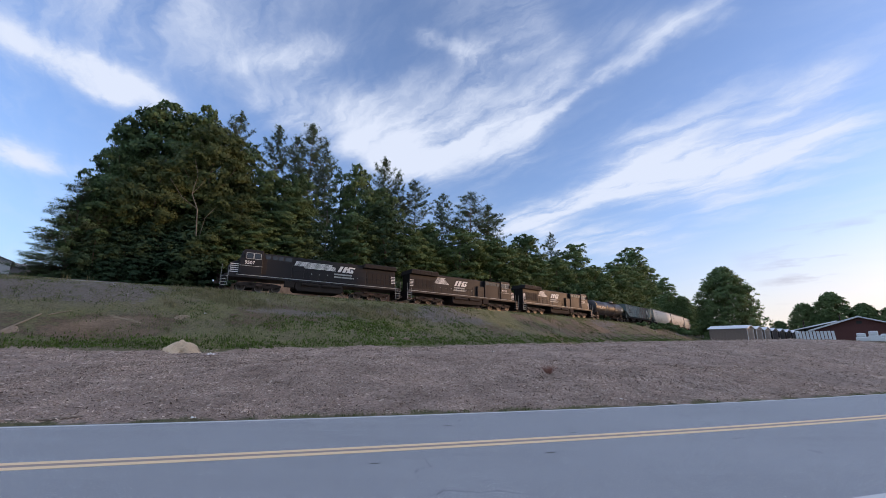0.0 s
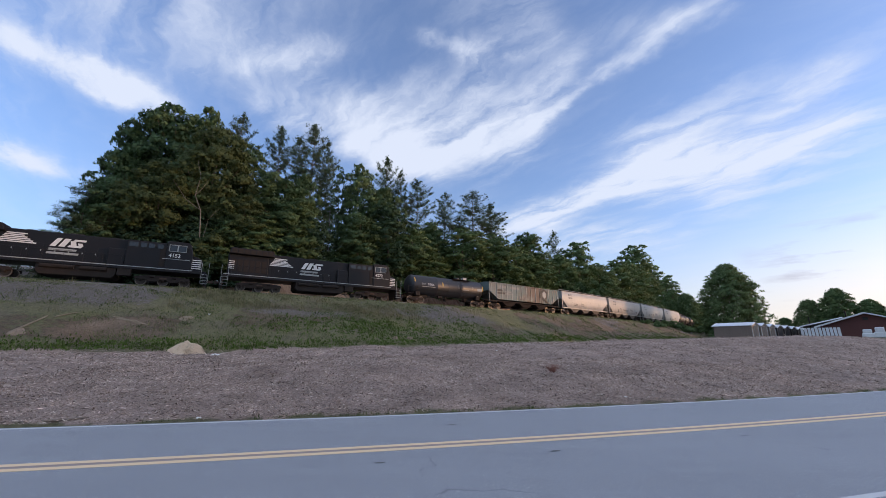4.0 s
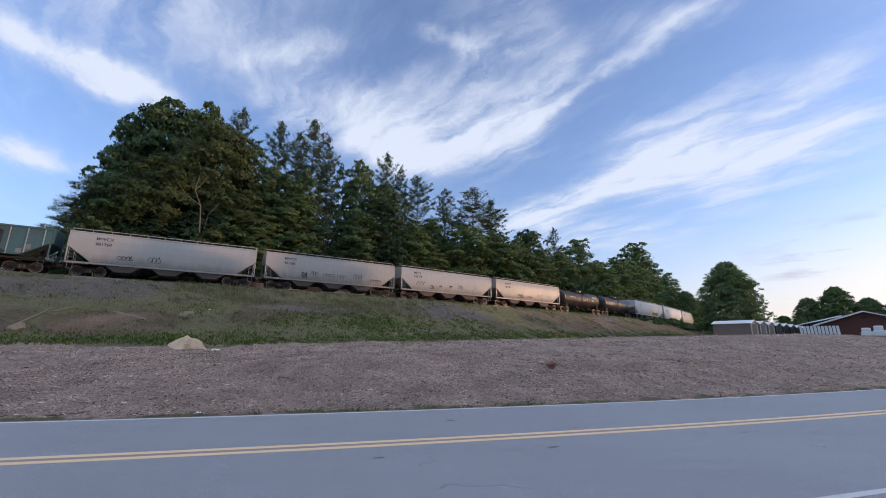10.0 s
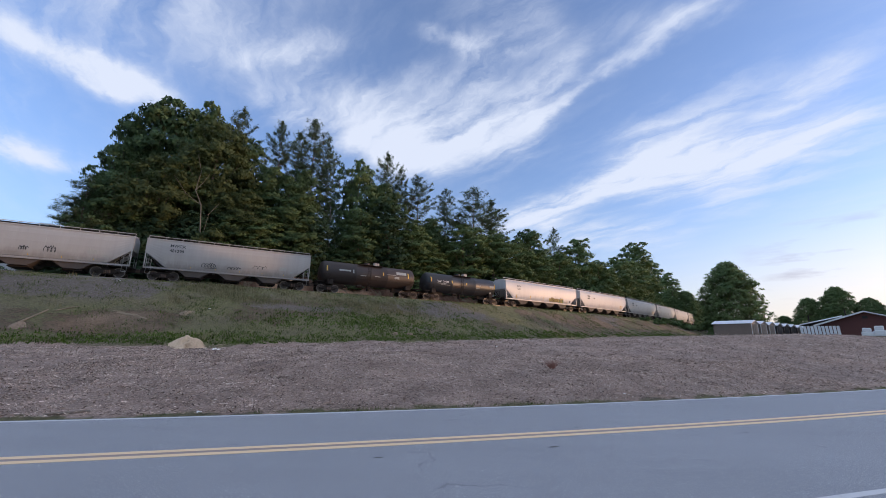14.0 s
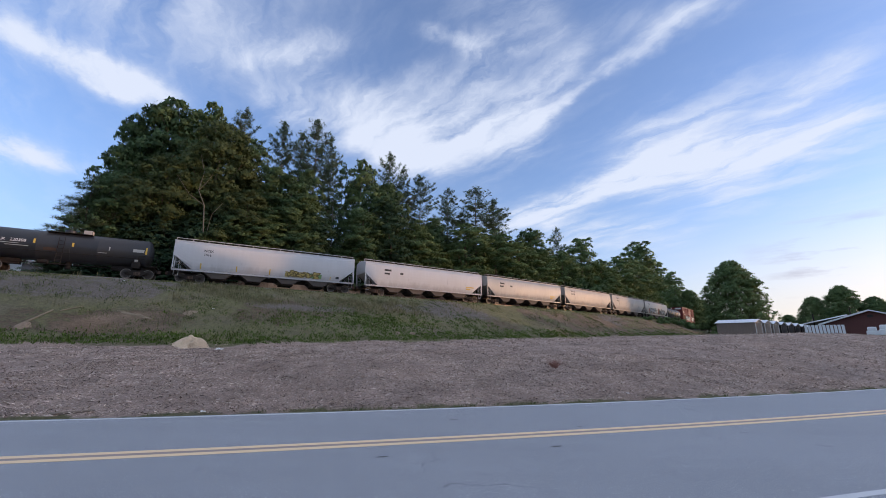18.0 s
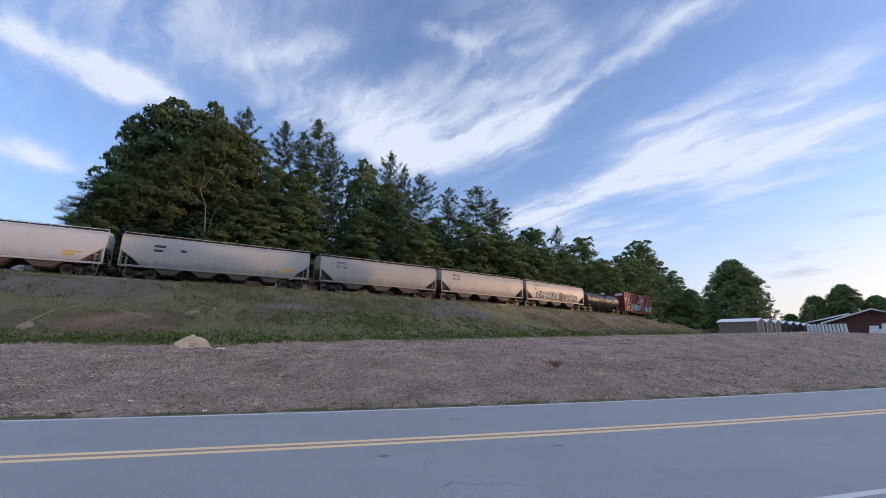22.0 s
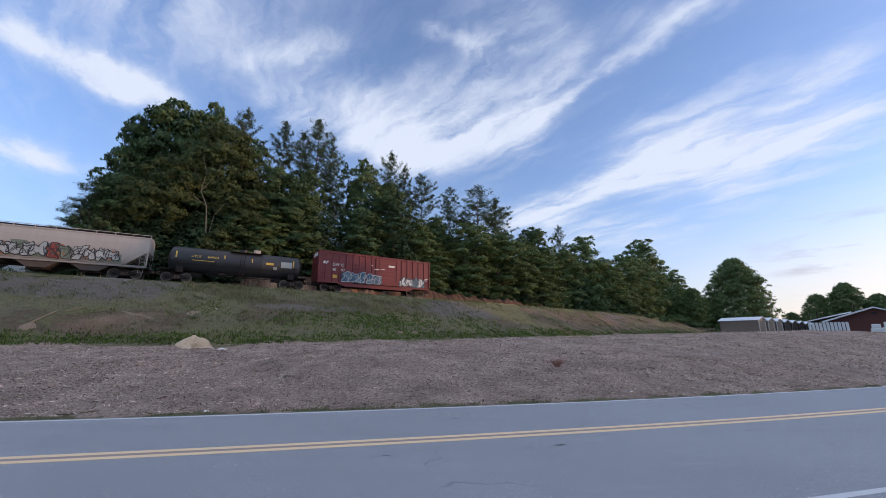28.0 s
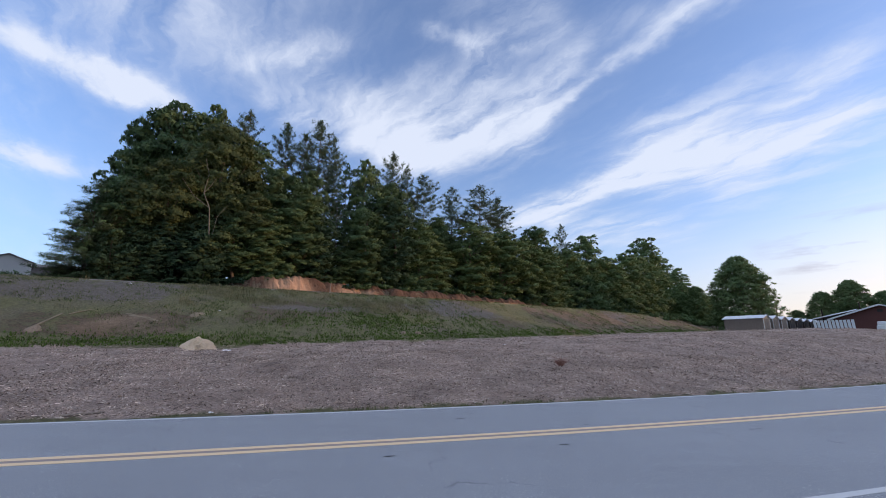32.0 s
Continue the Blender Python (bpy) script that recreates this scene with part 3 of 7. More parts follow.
def build_ground():
    xs, ys = axis(-62, 96, 0.62, 1.13, -2600, 2600), axis(3.0, 120, 0.62, 1.13, -2600, 2600)
    gx, gy = np.meshgrid(xs, ys)
    x, y = gx.ravel(), gy.ravel()
    z = height(x, y)
    n, m = len(xs), len(ys)
    idx = np.arange(n * m).reshape(m, n)
    faces = np.stack([idx[:-1, :-1], idx[:-1, 1:], idx[1:, 1:], idx[1:, :-1]], -1).reshape(-1, 4)
    ob = mesh_object("ground", np.c_[x, y, z], faces, GROUND, smooth=True)
    s, e = along(x, y)
    q = (y - middle(x)) * 0.955 - 3.15
    toe = (z - (np.clip(1.62 + 0.033 * x, 1.1, 2.72) - 0.1))
    mulch = step(0.0, 0.35, q) * (1 - step(0.15, 0.55, toe + 0.2 * fbm(x, y, 3, 31))) * (1 - step(60, 75, np.hypot(x, y)))
    mulch *= np.where(e > 3, 1, 0)
    soil = 0.55 * step(0.15, 0.5, fbm(x, y, 7, 37)) * step(6, 9, e) * (1 - step(13, 17, e)) + 0.0
    soil = np.maximum(soil, 0.42 * step(18, 30, s) * (1 - step(70, 95, s)) * step(5.5, 7, e) * (1 - step(11, 13, e)) * step(-0.2, 0.2, fbm(x, y, 5, 41)))
    cut = step(-6, 4, s) * (1 - step(66, 90, s))
    # paler at two places on the cut: the sun patches there, put into the colour
    clay = 0.4 * np.maximum(np.exp(-((s - 13) / 3.2) ** 2), np.exp(-((s - 22.5) / 2.6) ** 2)) + 0.12 * fbm(x, y, 3, 47)
    soil = np.maximum(soil, (0.58 + clay) * cut * step(3.4, 4.0, -e) * (1 - step(7.6, 9.4, -e)))
    soil = np.maximum(soil, 0.5 * step(9, 12, -e))
    # brown bare slope with paler slips, low on the near end of the bank
    bare = np.exp(-((s + 1.5) / 5.5) ** 4 - ((e - 14.6) / 2.2) ** 4) * (0.74 + 0.3 * fbm(x, y, 2.2, 83))
    bare = np.maximum(bare, 0.95 * np.exp(-((s - 0.3) / 1.9) ** 4 - ((e - 13.3) / 0.35) ** 2))
    bare = np.maximum(bare, 0.95 * np.exp(-((s - 3.3) / 0.5) ** 2 - ((e - 12.7) / 0.8) ** 2))
    soil = np.maximum(soil, bare)
    soil = np.maximum(soil, 0.72 * step(-0.35, 0.25, fbm(s * 1.6, e * 0.7, 3, 87)) * step(34, 42, s) * (1 - step(92, 110, s)) * step(5.4, 6.6, e))
    gravel = 1 - step(2.4, 3.2, np.abs(e))
    gravel = np.maximum(gravel, 0.6 * step(-5, -11, s) * (1 - step(6, 9, e)) * step(2, 3, e))
    gravel = np.maximum(gravel, 0.66 * step(0.0, 0.4, fbm(x, y, 5, 43)) * step(4, 6, e) * (1 - step(9.5, 12, e)))
    gravel = np.maximum(gravel, 0.8 * np.exp(-((s - 28.5) / 3.2) ** 4 - ((e - 9.5) / 1.8) ** 4))
    gravel = np.maximum(gravel, 0.7 * np.exp(-((s - 13) / 6) ** 4 - ((e - 10.2) / 1.0) ** 4))
    col = np.c_[mulch, soil, gravel, np.ones_like(mulch)].astype(np.float32)
    att = ob.data.color_attributes.new("cover", "FLOAT_COLOR", "POINT")
    att.data.foreach_set("color", col.ravel())
    return tagged(ob, "grassy bank, wood mulch and bare earth rising to the line", "ground", kind="structure")


def build_cut():
    """The raw face of red earth behind the line: crumbling, furrowed by rain."""
    ss, gs = np.arange(-4.0, 66.0, 0.22), np.arange(4.1, 9.2, 0.22)
    S, G = np.meshgrid(ss, gs)
    s, g = S.ravel(), G.ravel()
    h = np.interp(s, _S, _H)
    x, y = np.interp(s, _S, _X) - g * np.sin(h), np.interp(s, _S, _Y) + g * np.cos(h)
    furrow = np.abs(fbm(s, g * 0.25, 0.8, 71, 3))
    z = height(x, y) + 0.06 + step(4.4, 5.6, g) * (1 - step(8.2, 9.2, g)) * (0.16 * fbm(x, y, 1.1, 73, 3) + (0.10 + 0.12 * (1 - step(5.6, 6.4, g))) * furrow + 0.12 * fbm(x, y, 0.45, 75, 3)) - 0.25 * step(8.4, 9.2, g)
    z = np.where(g < 4.35, z - 0.2, z)
    n = len(ss)
    idx = np.arange(len(s)).reshape(len(gs), n)
    faces = np.stack([idx[:-1, :-1], idx[1:, :-1], idx[1:, 1:], idx[:-1, 1:]], -1).reshape(-1, 4)
    tagged(mesh_object("earth_cut", np.c_[x, y, z], faces[:, ::-1], CUT), "raw red-brown earth face cut into the wood's edge", "earth bank", kind="structure")


def strip(name, off_a, off_b, z, thick, mat, lo=-150.0, hi=160.0, step_m=1.0):
    """A band along the road between two offsets from its middle line."""
    v, f = [], []
    xs = np.arange(lo, hi, step_m)
    ys = middle(xs)
    dx, dy = np.gradient(xs), np.gradient(ys)
    ln = np.hypot(dx, dy)
    nx, ny = -dy / ln, dx / ln
    for i in range(len(xs)):
        for o, h in ((off_a, z), (off_b, z), (off_b, z - thick), (off_a, z - thick)):
            v.append((xs[i] + nx[i] * o, ys[i] + ny[i] * o, h))
    for i in range(len(xs) - 1):
        a, b = 4 * i, 4 * i + 4
        f += [(a, b, b + 1, a + 1)[::-1], (a + 1, b + 1, b + 2, a + 2)[::-1], (a + 3, a, b, b + 3)[::-1]]
    ob = mesh_object(name, v, f, mat)
    return ob


def build_road():
    tagged(strip("road", -3.75, 3.2, 0.0, 0.14, ASPHALT), "grey two-lane asphalt road with fine cracks", "road", kind="structure")
    for o in (-0.2, 0.06):
        tagged(strip("road_line", o, o + 0.135, 0.005, 0.004, YELLOW), "worn yellow centre line on the road", "road line", kind="structure")
    tagged(strip("road_line", -0.06, 0.055, 0.004, 0.003, OLD_LINE), "faded brown strip between the yellow lines", "road line", kind="structure")
    for o, w in ((-3.52, 0.10), (3.02, 0.09)):
        tagged(strip("road_line", o, o + w, 0.005, 0.004, WHITE_LINE), "thin white edge line on the road", "road line", kind="structure")


def sweep(name, profile, s0, s1, mat, ds=2.0, e0=0.0, smooth=False):
    """Carry a cross-section (e, z above rail top) along the track."""
    v, f, k = [], [], len(profile)
    ss = np.arange(s0, s1, ds)
    for s in ss:
        for e, z in profile:
            v.append(tuple(beside(s, e + e0, RAIL_Z + z)))
    for i in range(len(ss) - 1):
        for j in range(k - 1):
            a = i * k + j
            f.append((a, a + 1, a + k + 1, a + k))
    return mesh_object(name, v, f, mat, smooth)


def build_railway():
    tagged(sweep("ballast", [(-3.3, -0.75), (-2.0, -0.2), (0, -0.16), (2.0, -0.2), (3.3, -0.75)], -230, 300, GRAVEL), "grey crushed stone ballast under the track", "ballast", kind="structure")
    for e in (-0.7525, 0.7525):
        tagged(sweep("rail", [(-0.07, -0.17), (-0.07, -0.15), (-0.012, -0.13), (-0.012, -0.04), (-0.036, -0.03), (-0.036, 0), (0.036, 0), (0.036, -0.03), (0.012, -0.04), (0.012, -0.13), (0.07, -0.15), (0.07, -0.17)], -230, 300, RAILSTEEL, e0=e),
               "worn steel rail on wooden ties", "rail", group="rails", kind="structure")
    v, f = [], []
    for s in np.arange(-120, 200, 0.55):
        x, y, h = line(s)
        c, d = math.cos(h), math.sin(h)
        b = len(v)
        for z in (-0.34, -0.172):
            for p, e in ((-0.11, -1.3), (0.11, -1.3), (0.11, 1.3), (-0.11, 1.3)):
                v.append((x + p * c + e * d, y + p * d - e * c, RAIL_Z + z))
        f += [(b, b + 1, b + 5, b + 4), (b + 1, b + 2, b + 6, b + 5), (b + 2, b + 3, b + 7, b + 6), (b + 3, b, b + 4, b + 7), (b + 4, b + 5, b + 6, b + 7)]
    tagged(mesh_object("railway_ties", v, f, TIE), "dark wooden ties set in the ballast", "railway ties", kind="stuff")


def cut_build(n, pos):
    a, b, c = n.noise(pos, 0.5, 4, 0.6), n.noise(pos, 2.5, 5, 0.7), n.noise(pos, 9.0, 4, 0.7)
    mixed = n.math("MULTIPLY_ADD", c, 0.9, n.math("MULTIPLY_ADD", b, 0.9, -0.4), clamp=True)
    dark = n.mix(mixed, (0.04, 0.026, 0.018, 1), (0.20, 0.105, 0.06, 1))
    pale = n.mix(mixed, (0.22, 0.105, 0.06, 1), (0.70, 0.46, 0.29, 1))
    # pale colour at two places paints in the sun patches on the face
    spots = None
    for s in (13.0, 22.5):
        p = beside(s, -5.6, RAIL_Z + 0.4)
        far = n.add("ShaderNodeVectorMath", {0: pos, 1: tuple(p)}, operation="DISTANCE").outputs["Value"]
        k = n.add("ShaderNodeMapRange", {0: n.math("ADD", far, n.math("MULTIPLY", b, 2.0)), 1: 3.0, 2: 4.6, 3: 1.0, 4: 0.0}).outputs[0]
        spots = k if spots is None else n.math("MAXIMUM", spots, k)
    return n.mix(spots, dark, pale), 0.95, c


CUT = material("red_clay", cut_build, 0.95, bump=0.05)
GRAVEL = plain("ballast_stone", (0.25, 0.235, 0.225), 0.95, vary=0.6, scale=18, bump=0.04)
build_ground()
build_cut()
build_road()
build_railway()
# ---- trees ----
def tube(v, f, a, b, ra, rb, sides=7):
    """A tapered round limb from a to b, added to vertex and face lists."""
    a, b = Vector(a), Vector(b)
    d = (b - a).normalized()
    p = d.orthogonal().normalized()
    q = d.cross(p)
    base = len(v)
    for c, r in ((a, ra), (b, rb)):
        for i in range(sides):
            w = 2 * math.pi * i / sides
            v.append(tuple(c + (p * math.cos(w) + q * math.sin(w)) * r))
    for i in range(sides):
        j = (i + 1) % sides
        f.append((base + i, base + j, base + sides + j, base + sides + i))


def foliage(rng, name, parent, mat, centres, normals, size, aspect=0.8, spread=0.55, along_dir=None):
    """Leaf sprays as one part: pointed blades that lie with their clump, shaded as the clump's rounded skin."""
    n = len(centres)
    normals = normals / (np.linalg.norm(normals, axis=1)[:, None] + 1e-9)
    face = normals + rng.normal(0, spread, (n, 3))
    face /= np.linalg.norm(face, axis=1)[:, None] + 1e-9
    t = rng.normal(0, 1, (n, 3)) if along_dir is None else along_dir + rng.normal(0, 0.45, (n, 3))
    t -= face * (t * face).sum(1)[:, None]
    t /= np.linalg.norm(t, axis=1)[:, None] + 1e-9
    b = np.cross(face, t)
    sz = size * rng.uniform(0.6, 1.4, (n, 1))
    ln, w = t * sz, b * sz * aspect * 0.5
    q = np.stack([centres - ln * 0.4 - w, centres + ln * 0.6, centres - ln * 0.4 + w], 1)
    turned = np.einsum("ij,ij->i", np.cross(q[:, 1] - q[:, 0], q[:, 2] - q[:, 0]), normals) < 0
    q[turned] = q[turned][:, ::-1]
    me = quad_object(name, q, n, mat, 3)
    me.polygons.foreach_set("use_smooth", np.ones(n, bool))
    soft = normals * 0.8 + face * 0.35
    soft /= np.linalg.norm(soft, axis=1)[:, None]
    me.normals_split_custom_set_from_vertices(np.repeat(soft, 3, axis=0).tolist())
    ob = new(name, me)
    ob.parent = parent
    return ob


def crown_points(rng, n, blobs, radii, axis_xy=None, squash=0.62, knots=14):
    """Leaf places in boughs: every bough a low dome of small clumps, hanging a little at its rim, dark gaps between."""
    m = len(blobs)
    share = radii ** 2 / (radii ** 2).sum()
    k = rng.choice(m, n, p=share)
    # clumps on the dome of each bough
    a = rng.uniform(0, 2 * np.pi, (m, knots))
    r = np.sqrt(rng.uniform(0.02, 1.0, (m, knots)))
    kz = np.sqrt(np.maximum(0.0, 1 - r ** 2)) * squash - 0.30 * r ** 2 + rng.normal(0, 0.07, (m, knots))
    knot = np.stack([np.cos(a) * r, np.sin(a) * r, kz], -1)
    j = rng.integers(0, knots, n)
    kn = knot[k, j]
    off = rng.normal(0, 1, (n, 3)) * np.array([0.17, 0.17, 0.085])
    off[:, 2] -= 0.9 * (off[:, 0] ** 2 + off[:, 1] ** 2)
    p = blobs[k] + (kn + off) * radii[k][:, None]
    centre = np.zeros(2) if axis_xy is None else axis_xy
    out = blobs[k] - np.array([centre[0], centre[1], 0.0])
    out[:, 2] = 0
    out /= np.linalg.norm(out, axis=1)[:, None] + 0.6
    nrm = kn * np.array([0.7, 0.7, 0.5]) + off * np.array([2.4, 2.4, 4.0]) + out * 0.5 + np.array([0, 0, 0.45])
    return p, nrm


def make_broadleaf(seed, h, rad, low=0.12, leaves=24000, size=0.3, mat=None, bark=None, lean=0.0, shape=1.0, sparse=0.0, boughs=42, squash=0.5):
    """A broad-leaved tree h metres tall: trunk, limbs, and a crown of many boughs with an uneven outline."""
    rng = np.random.default_rng(seed)
    domed = rad / h > 0.35
    bow = 1.7 if domed else 2.3
    tree = new("tree")
    v, f = [], []
    r0 = (0.016 if not sparse else 0.008) * h + 0.04
    pts = [Vector((0, 0, -0.4))]
    for i in range(1, 6):
        z = h * 0.86 * i / 5
        pts.append(Vector((lean * z + rng.normal(0, 0.012 * h), rng.normal(0, 0.012 * h), z)))
    for i in range(5):
        tube(v, f, pts[i], pts[i + 1], r0 * (1 - 0.17 * i), r0 * (1 - 0.17 * (i + 1)), 8)
    blobs, radii = [], []
    for i in range(boughs):
        t = low + (1 - low) * ((i + rng.random()) / boughs) ** 0.85
        k = (t - low) / (1 - low)
        prof = min(1.0, 0.62 + 1.2 * k) * math.sqrt(max(0.03, 1 - max(0.0, (k - 0.3 * shape) / (1.02 - 0.3 * shape)) ** bow))
        a = i * 2.39996 + rng.uniform(-0.5, 0.5)
        br = rad * rng.uniform(0.26, 0.50) * (1.12 - 0.45 * k) * (0.6 if domed else 1.0)
        rr = max(0.0, rad * prof - br * 0.75) * rng.uniform(0.35, 1.0) ** 0.5
        if i % 9 == 4 and not domed:      # a limb that stands out of the outline
            rr, br = rad * max(prof, 0.4) * rng.uniform(0.9, 1.02), rad * rng.uniform(0.15, 0.2)
        c = np.array([math.cos(a) * rr + lean * t * h, math.sin(a) * rr, max(br * 0.5, t * h - br * 0.6)])
        blobs.append(c)
        radii.append(br)
        if i % 3 == 0:
            j = min(4, int(t * 4.6))
            p = pts[j].lerp(pts[j + 1], 0.3)
            m = p.lerp(Vector(c), 0.55) + Vector((0, 0, -0.03 * h))
            tube(v, f, p, m, r0 * 0.38 * (1.1 - t), r0 * 0.22 * (1.1 - t), 5)
            tube(v, f, m, c, r0 * 0.22 * (1.1 - t), 0.02, 5)
    blobs, radii = np.array(blobs), np.array(radii)
    trunk = mesh_object("trunk", v, f, bark or BARK, True)
    trunk.parent = tree
    m = 0 if sparse else int(leaves * 0.10)
    p, d = crown_points(rng, leaves - m, blobs, radii, squash=squash)
    if m:      # leaves deep in the crown, so that little daylight shows between the boughs
        k = rng.uniform(0.0, 0.93, m)
        prof = np.minimum(1.0, 0.62 + 1.2 * k) * np.sqrt(np.maximum(0.03, 1 - np.maximum(0.0, (k - 0.3 * shape) / (1.02 - 0.3 * shape)) ** bow))
        a, r = rng.uniform(0, 2 * np.pi, m), rad * prof * np.sqrt(rng.uniform(0.0, 0.40, m))
        p = np.concatenate([p, np.c_[np.cos(a) * r + lean * k * h, np.sin(a) * r, (low + (1 - low) * k) * h]])
        d = np.concatenate([d, np.c_[np.cos(a), np.sin(a), k * 0.8 - 0.2]])
    if sparse:
        keep = lattice(p[:, 0] / 1.1 + 50, (p[:, 2] + p[:, 1]) / 1.1 + seed, seed) > (sparse * 2 - 1)
        p, d = p[keep], d[keep]
    p[:, 2] = np.maximum(p[:, 2], 0.15)
    foliage(rng, "crown", tree, mat or LEAF, p, d, size)
    return tree


def make_pine(seed, h, rad, bare=0.3, leaves=14000, size=0.36, whorls=17, droop=0.0, dense=1.0, crown=0.3):
    """A pine: straight trunk, whorls of limbs that shorten to the top, each limb a flat spray of needle tufts."""
    rng = np.random.default_rng(seed)
    tree = new("pine_tree")
    v, f = [], []
    r0 = 0.009 * h + 0.07
    for i in range(6):
        tube(v, f, (rng.normal(0, 0.02), 0, h * i / 6 - (0.4 if i == 0 else 0)), (0, 0, h * (i + 1) / 6), r0 * (1 - i / 6.2), r0 * (1 - (i + 1) / 6.2), 7)
    tips, ways = [], []
    for k in range(whorls):
        u0 = (k + rng.uniform(0.1, 0.6)) / whorls
        t = bare + (0.985 - bare) * u0
        reach = rad * min(1.0, 0.7 + 1.6 * u0) * min(1.0, (1 - t) / crown) ** 0.75 * rng.uniform(0.62, 1.15) + 0.35
        for j in range(rng.integers(5, 9)):
            a = rng.uniform(0, 2 * math.pi)
            ln = reach * rng.uniform(0.5, 1.1)
            z = t * h + rng.normal(0, 0.3)
            rise = ln * (rng.uniform(-0.05, 0.35) + 0.5 * u0 - droop)
            base, tip = np.array([0, 0, z]), np.array([math.cos(a) * ln, math.sin(a) * ln, z + rise])
            tube(v, f, base, tip, r0 * 0.2 * (1.1 - t), 0.015, 4)
            side = np.array([-math.sin(a), math.cos(a), 0])
            for q in range(max(4, int(ln * 4.2 * dense))):
                w = rng.uniform(0.22, 1.06) ** 0.8
                c = base + (tip - base) * w + side * rng.normal(0, 0.3) * ln * (1.2 - w) + np.array([0, 0, rng.normal(0, 0.12) + 0.1 * w])
                tips.append(c)
                ways.append(np.array([math.cos(a), math.sin(a), 0.35 - droop]) + rng.normal(0, 0.3, 3))
    for q in range(10):
        tips.append(np.array([rng.normal(0, 0.12), rng.normal(0, 0.12), h * (0.955 + 0.045 * q / 9)]))
        ways.append(np.array([rng.normal(0, 0.5), rng.normal(0, 0.5), 1.0]))
    tips, ways = np.array(tips), np.array(ways)
    trunk = mesh_object("trunk", v, f, BARK, True)
    trunk.parent = tree
    k = rng.integers(0, len(tips), leaves)
    way = ways[k] + rng.normal(0, 0.55, (leaves, 3))
    way /= np.linalg.norm(way, axis=1)[:, None]
    c = tips[k] + rng.normal(0, 1, (leaves, 3)) * np.array([0.2, 0.2, 0.1]) + way * size * 0.3
    out = tips[k] * np.array([1, 1, 0])
    out /= np.linalg.norm(out, axis=1)[:, None] + 0.5
    foliage(rng, "crown", tree, NEEDLE, c, out * 0.6 + np.array([0, 0, 0.75]), size, 0.31, 0.5, way)
    return tree


def put_tree(src, x, y, h, src_h, rad, src_rad, turn, label, cat, group, sink=0.0):
    ob = copy_thing(src, Matrix.Identity(4))
    ob.matrix_basis = Matrix.Translation((x, y, ground_z(x, y) - sink)) @ Matrix.Rotation(turn, 4, "Z") @ Matrix.Diagonal((rad / src_rad, rad / src_rad, h / src_h, 1))
    return tagged(ob, label, cat, group)


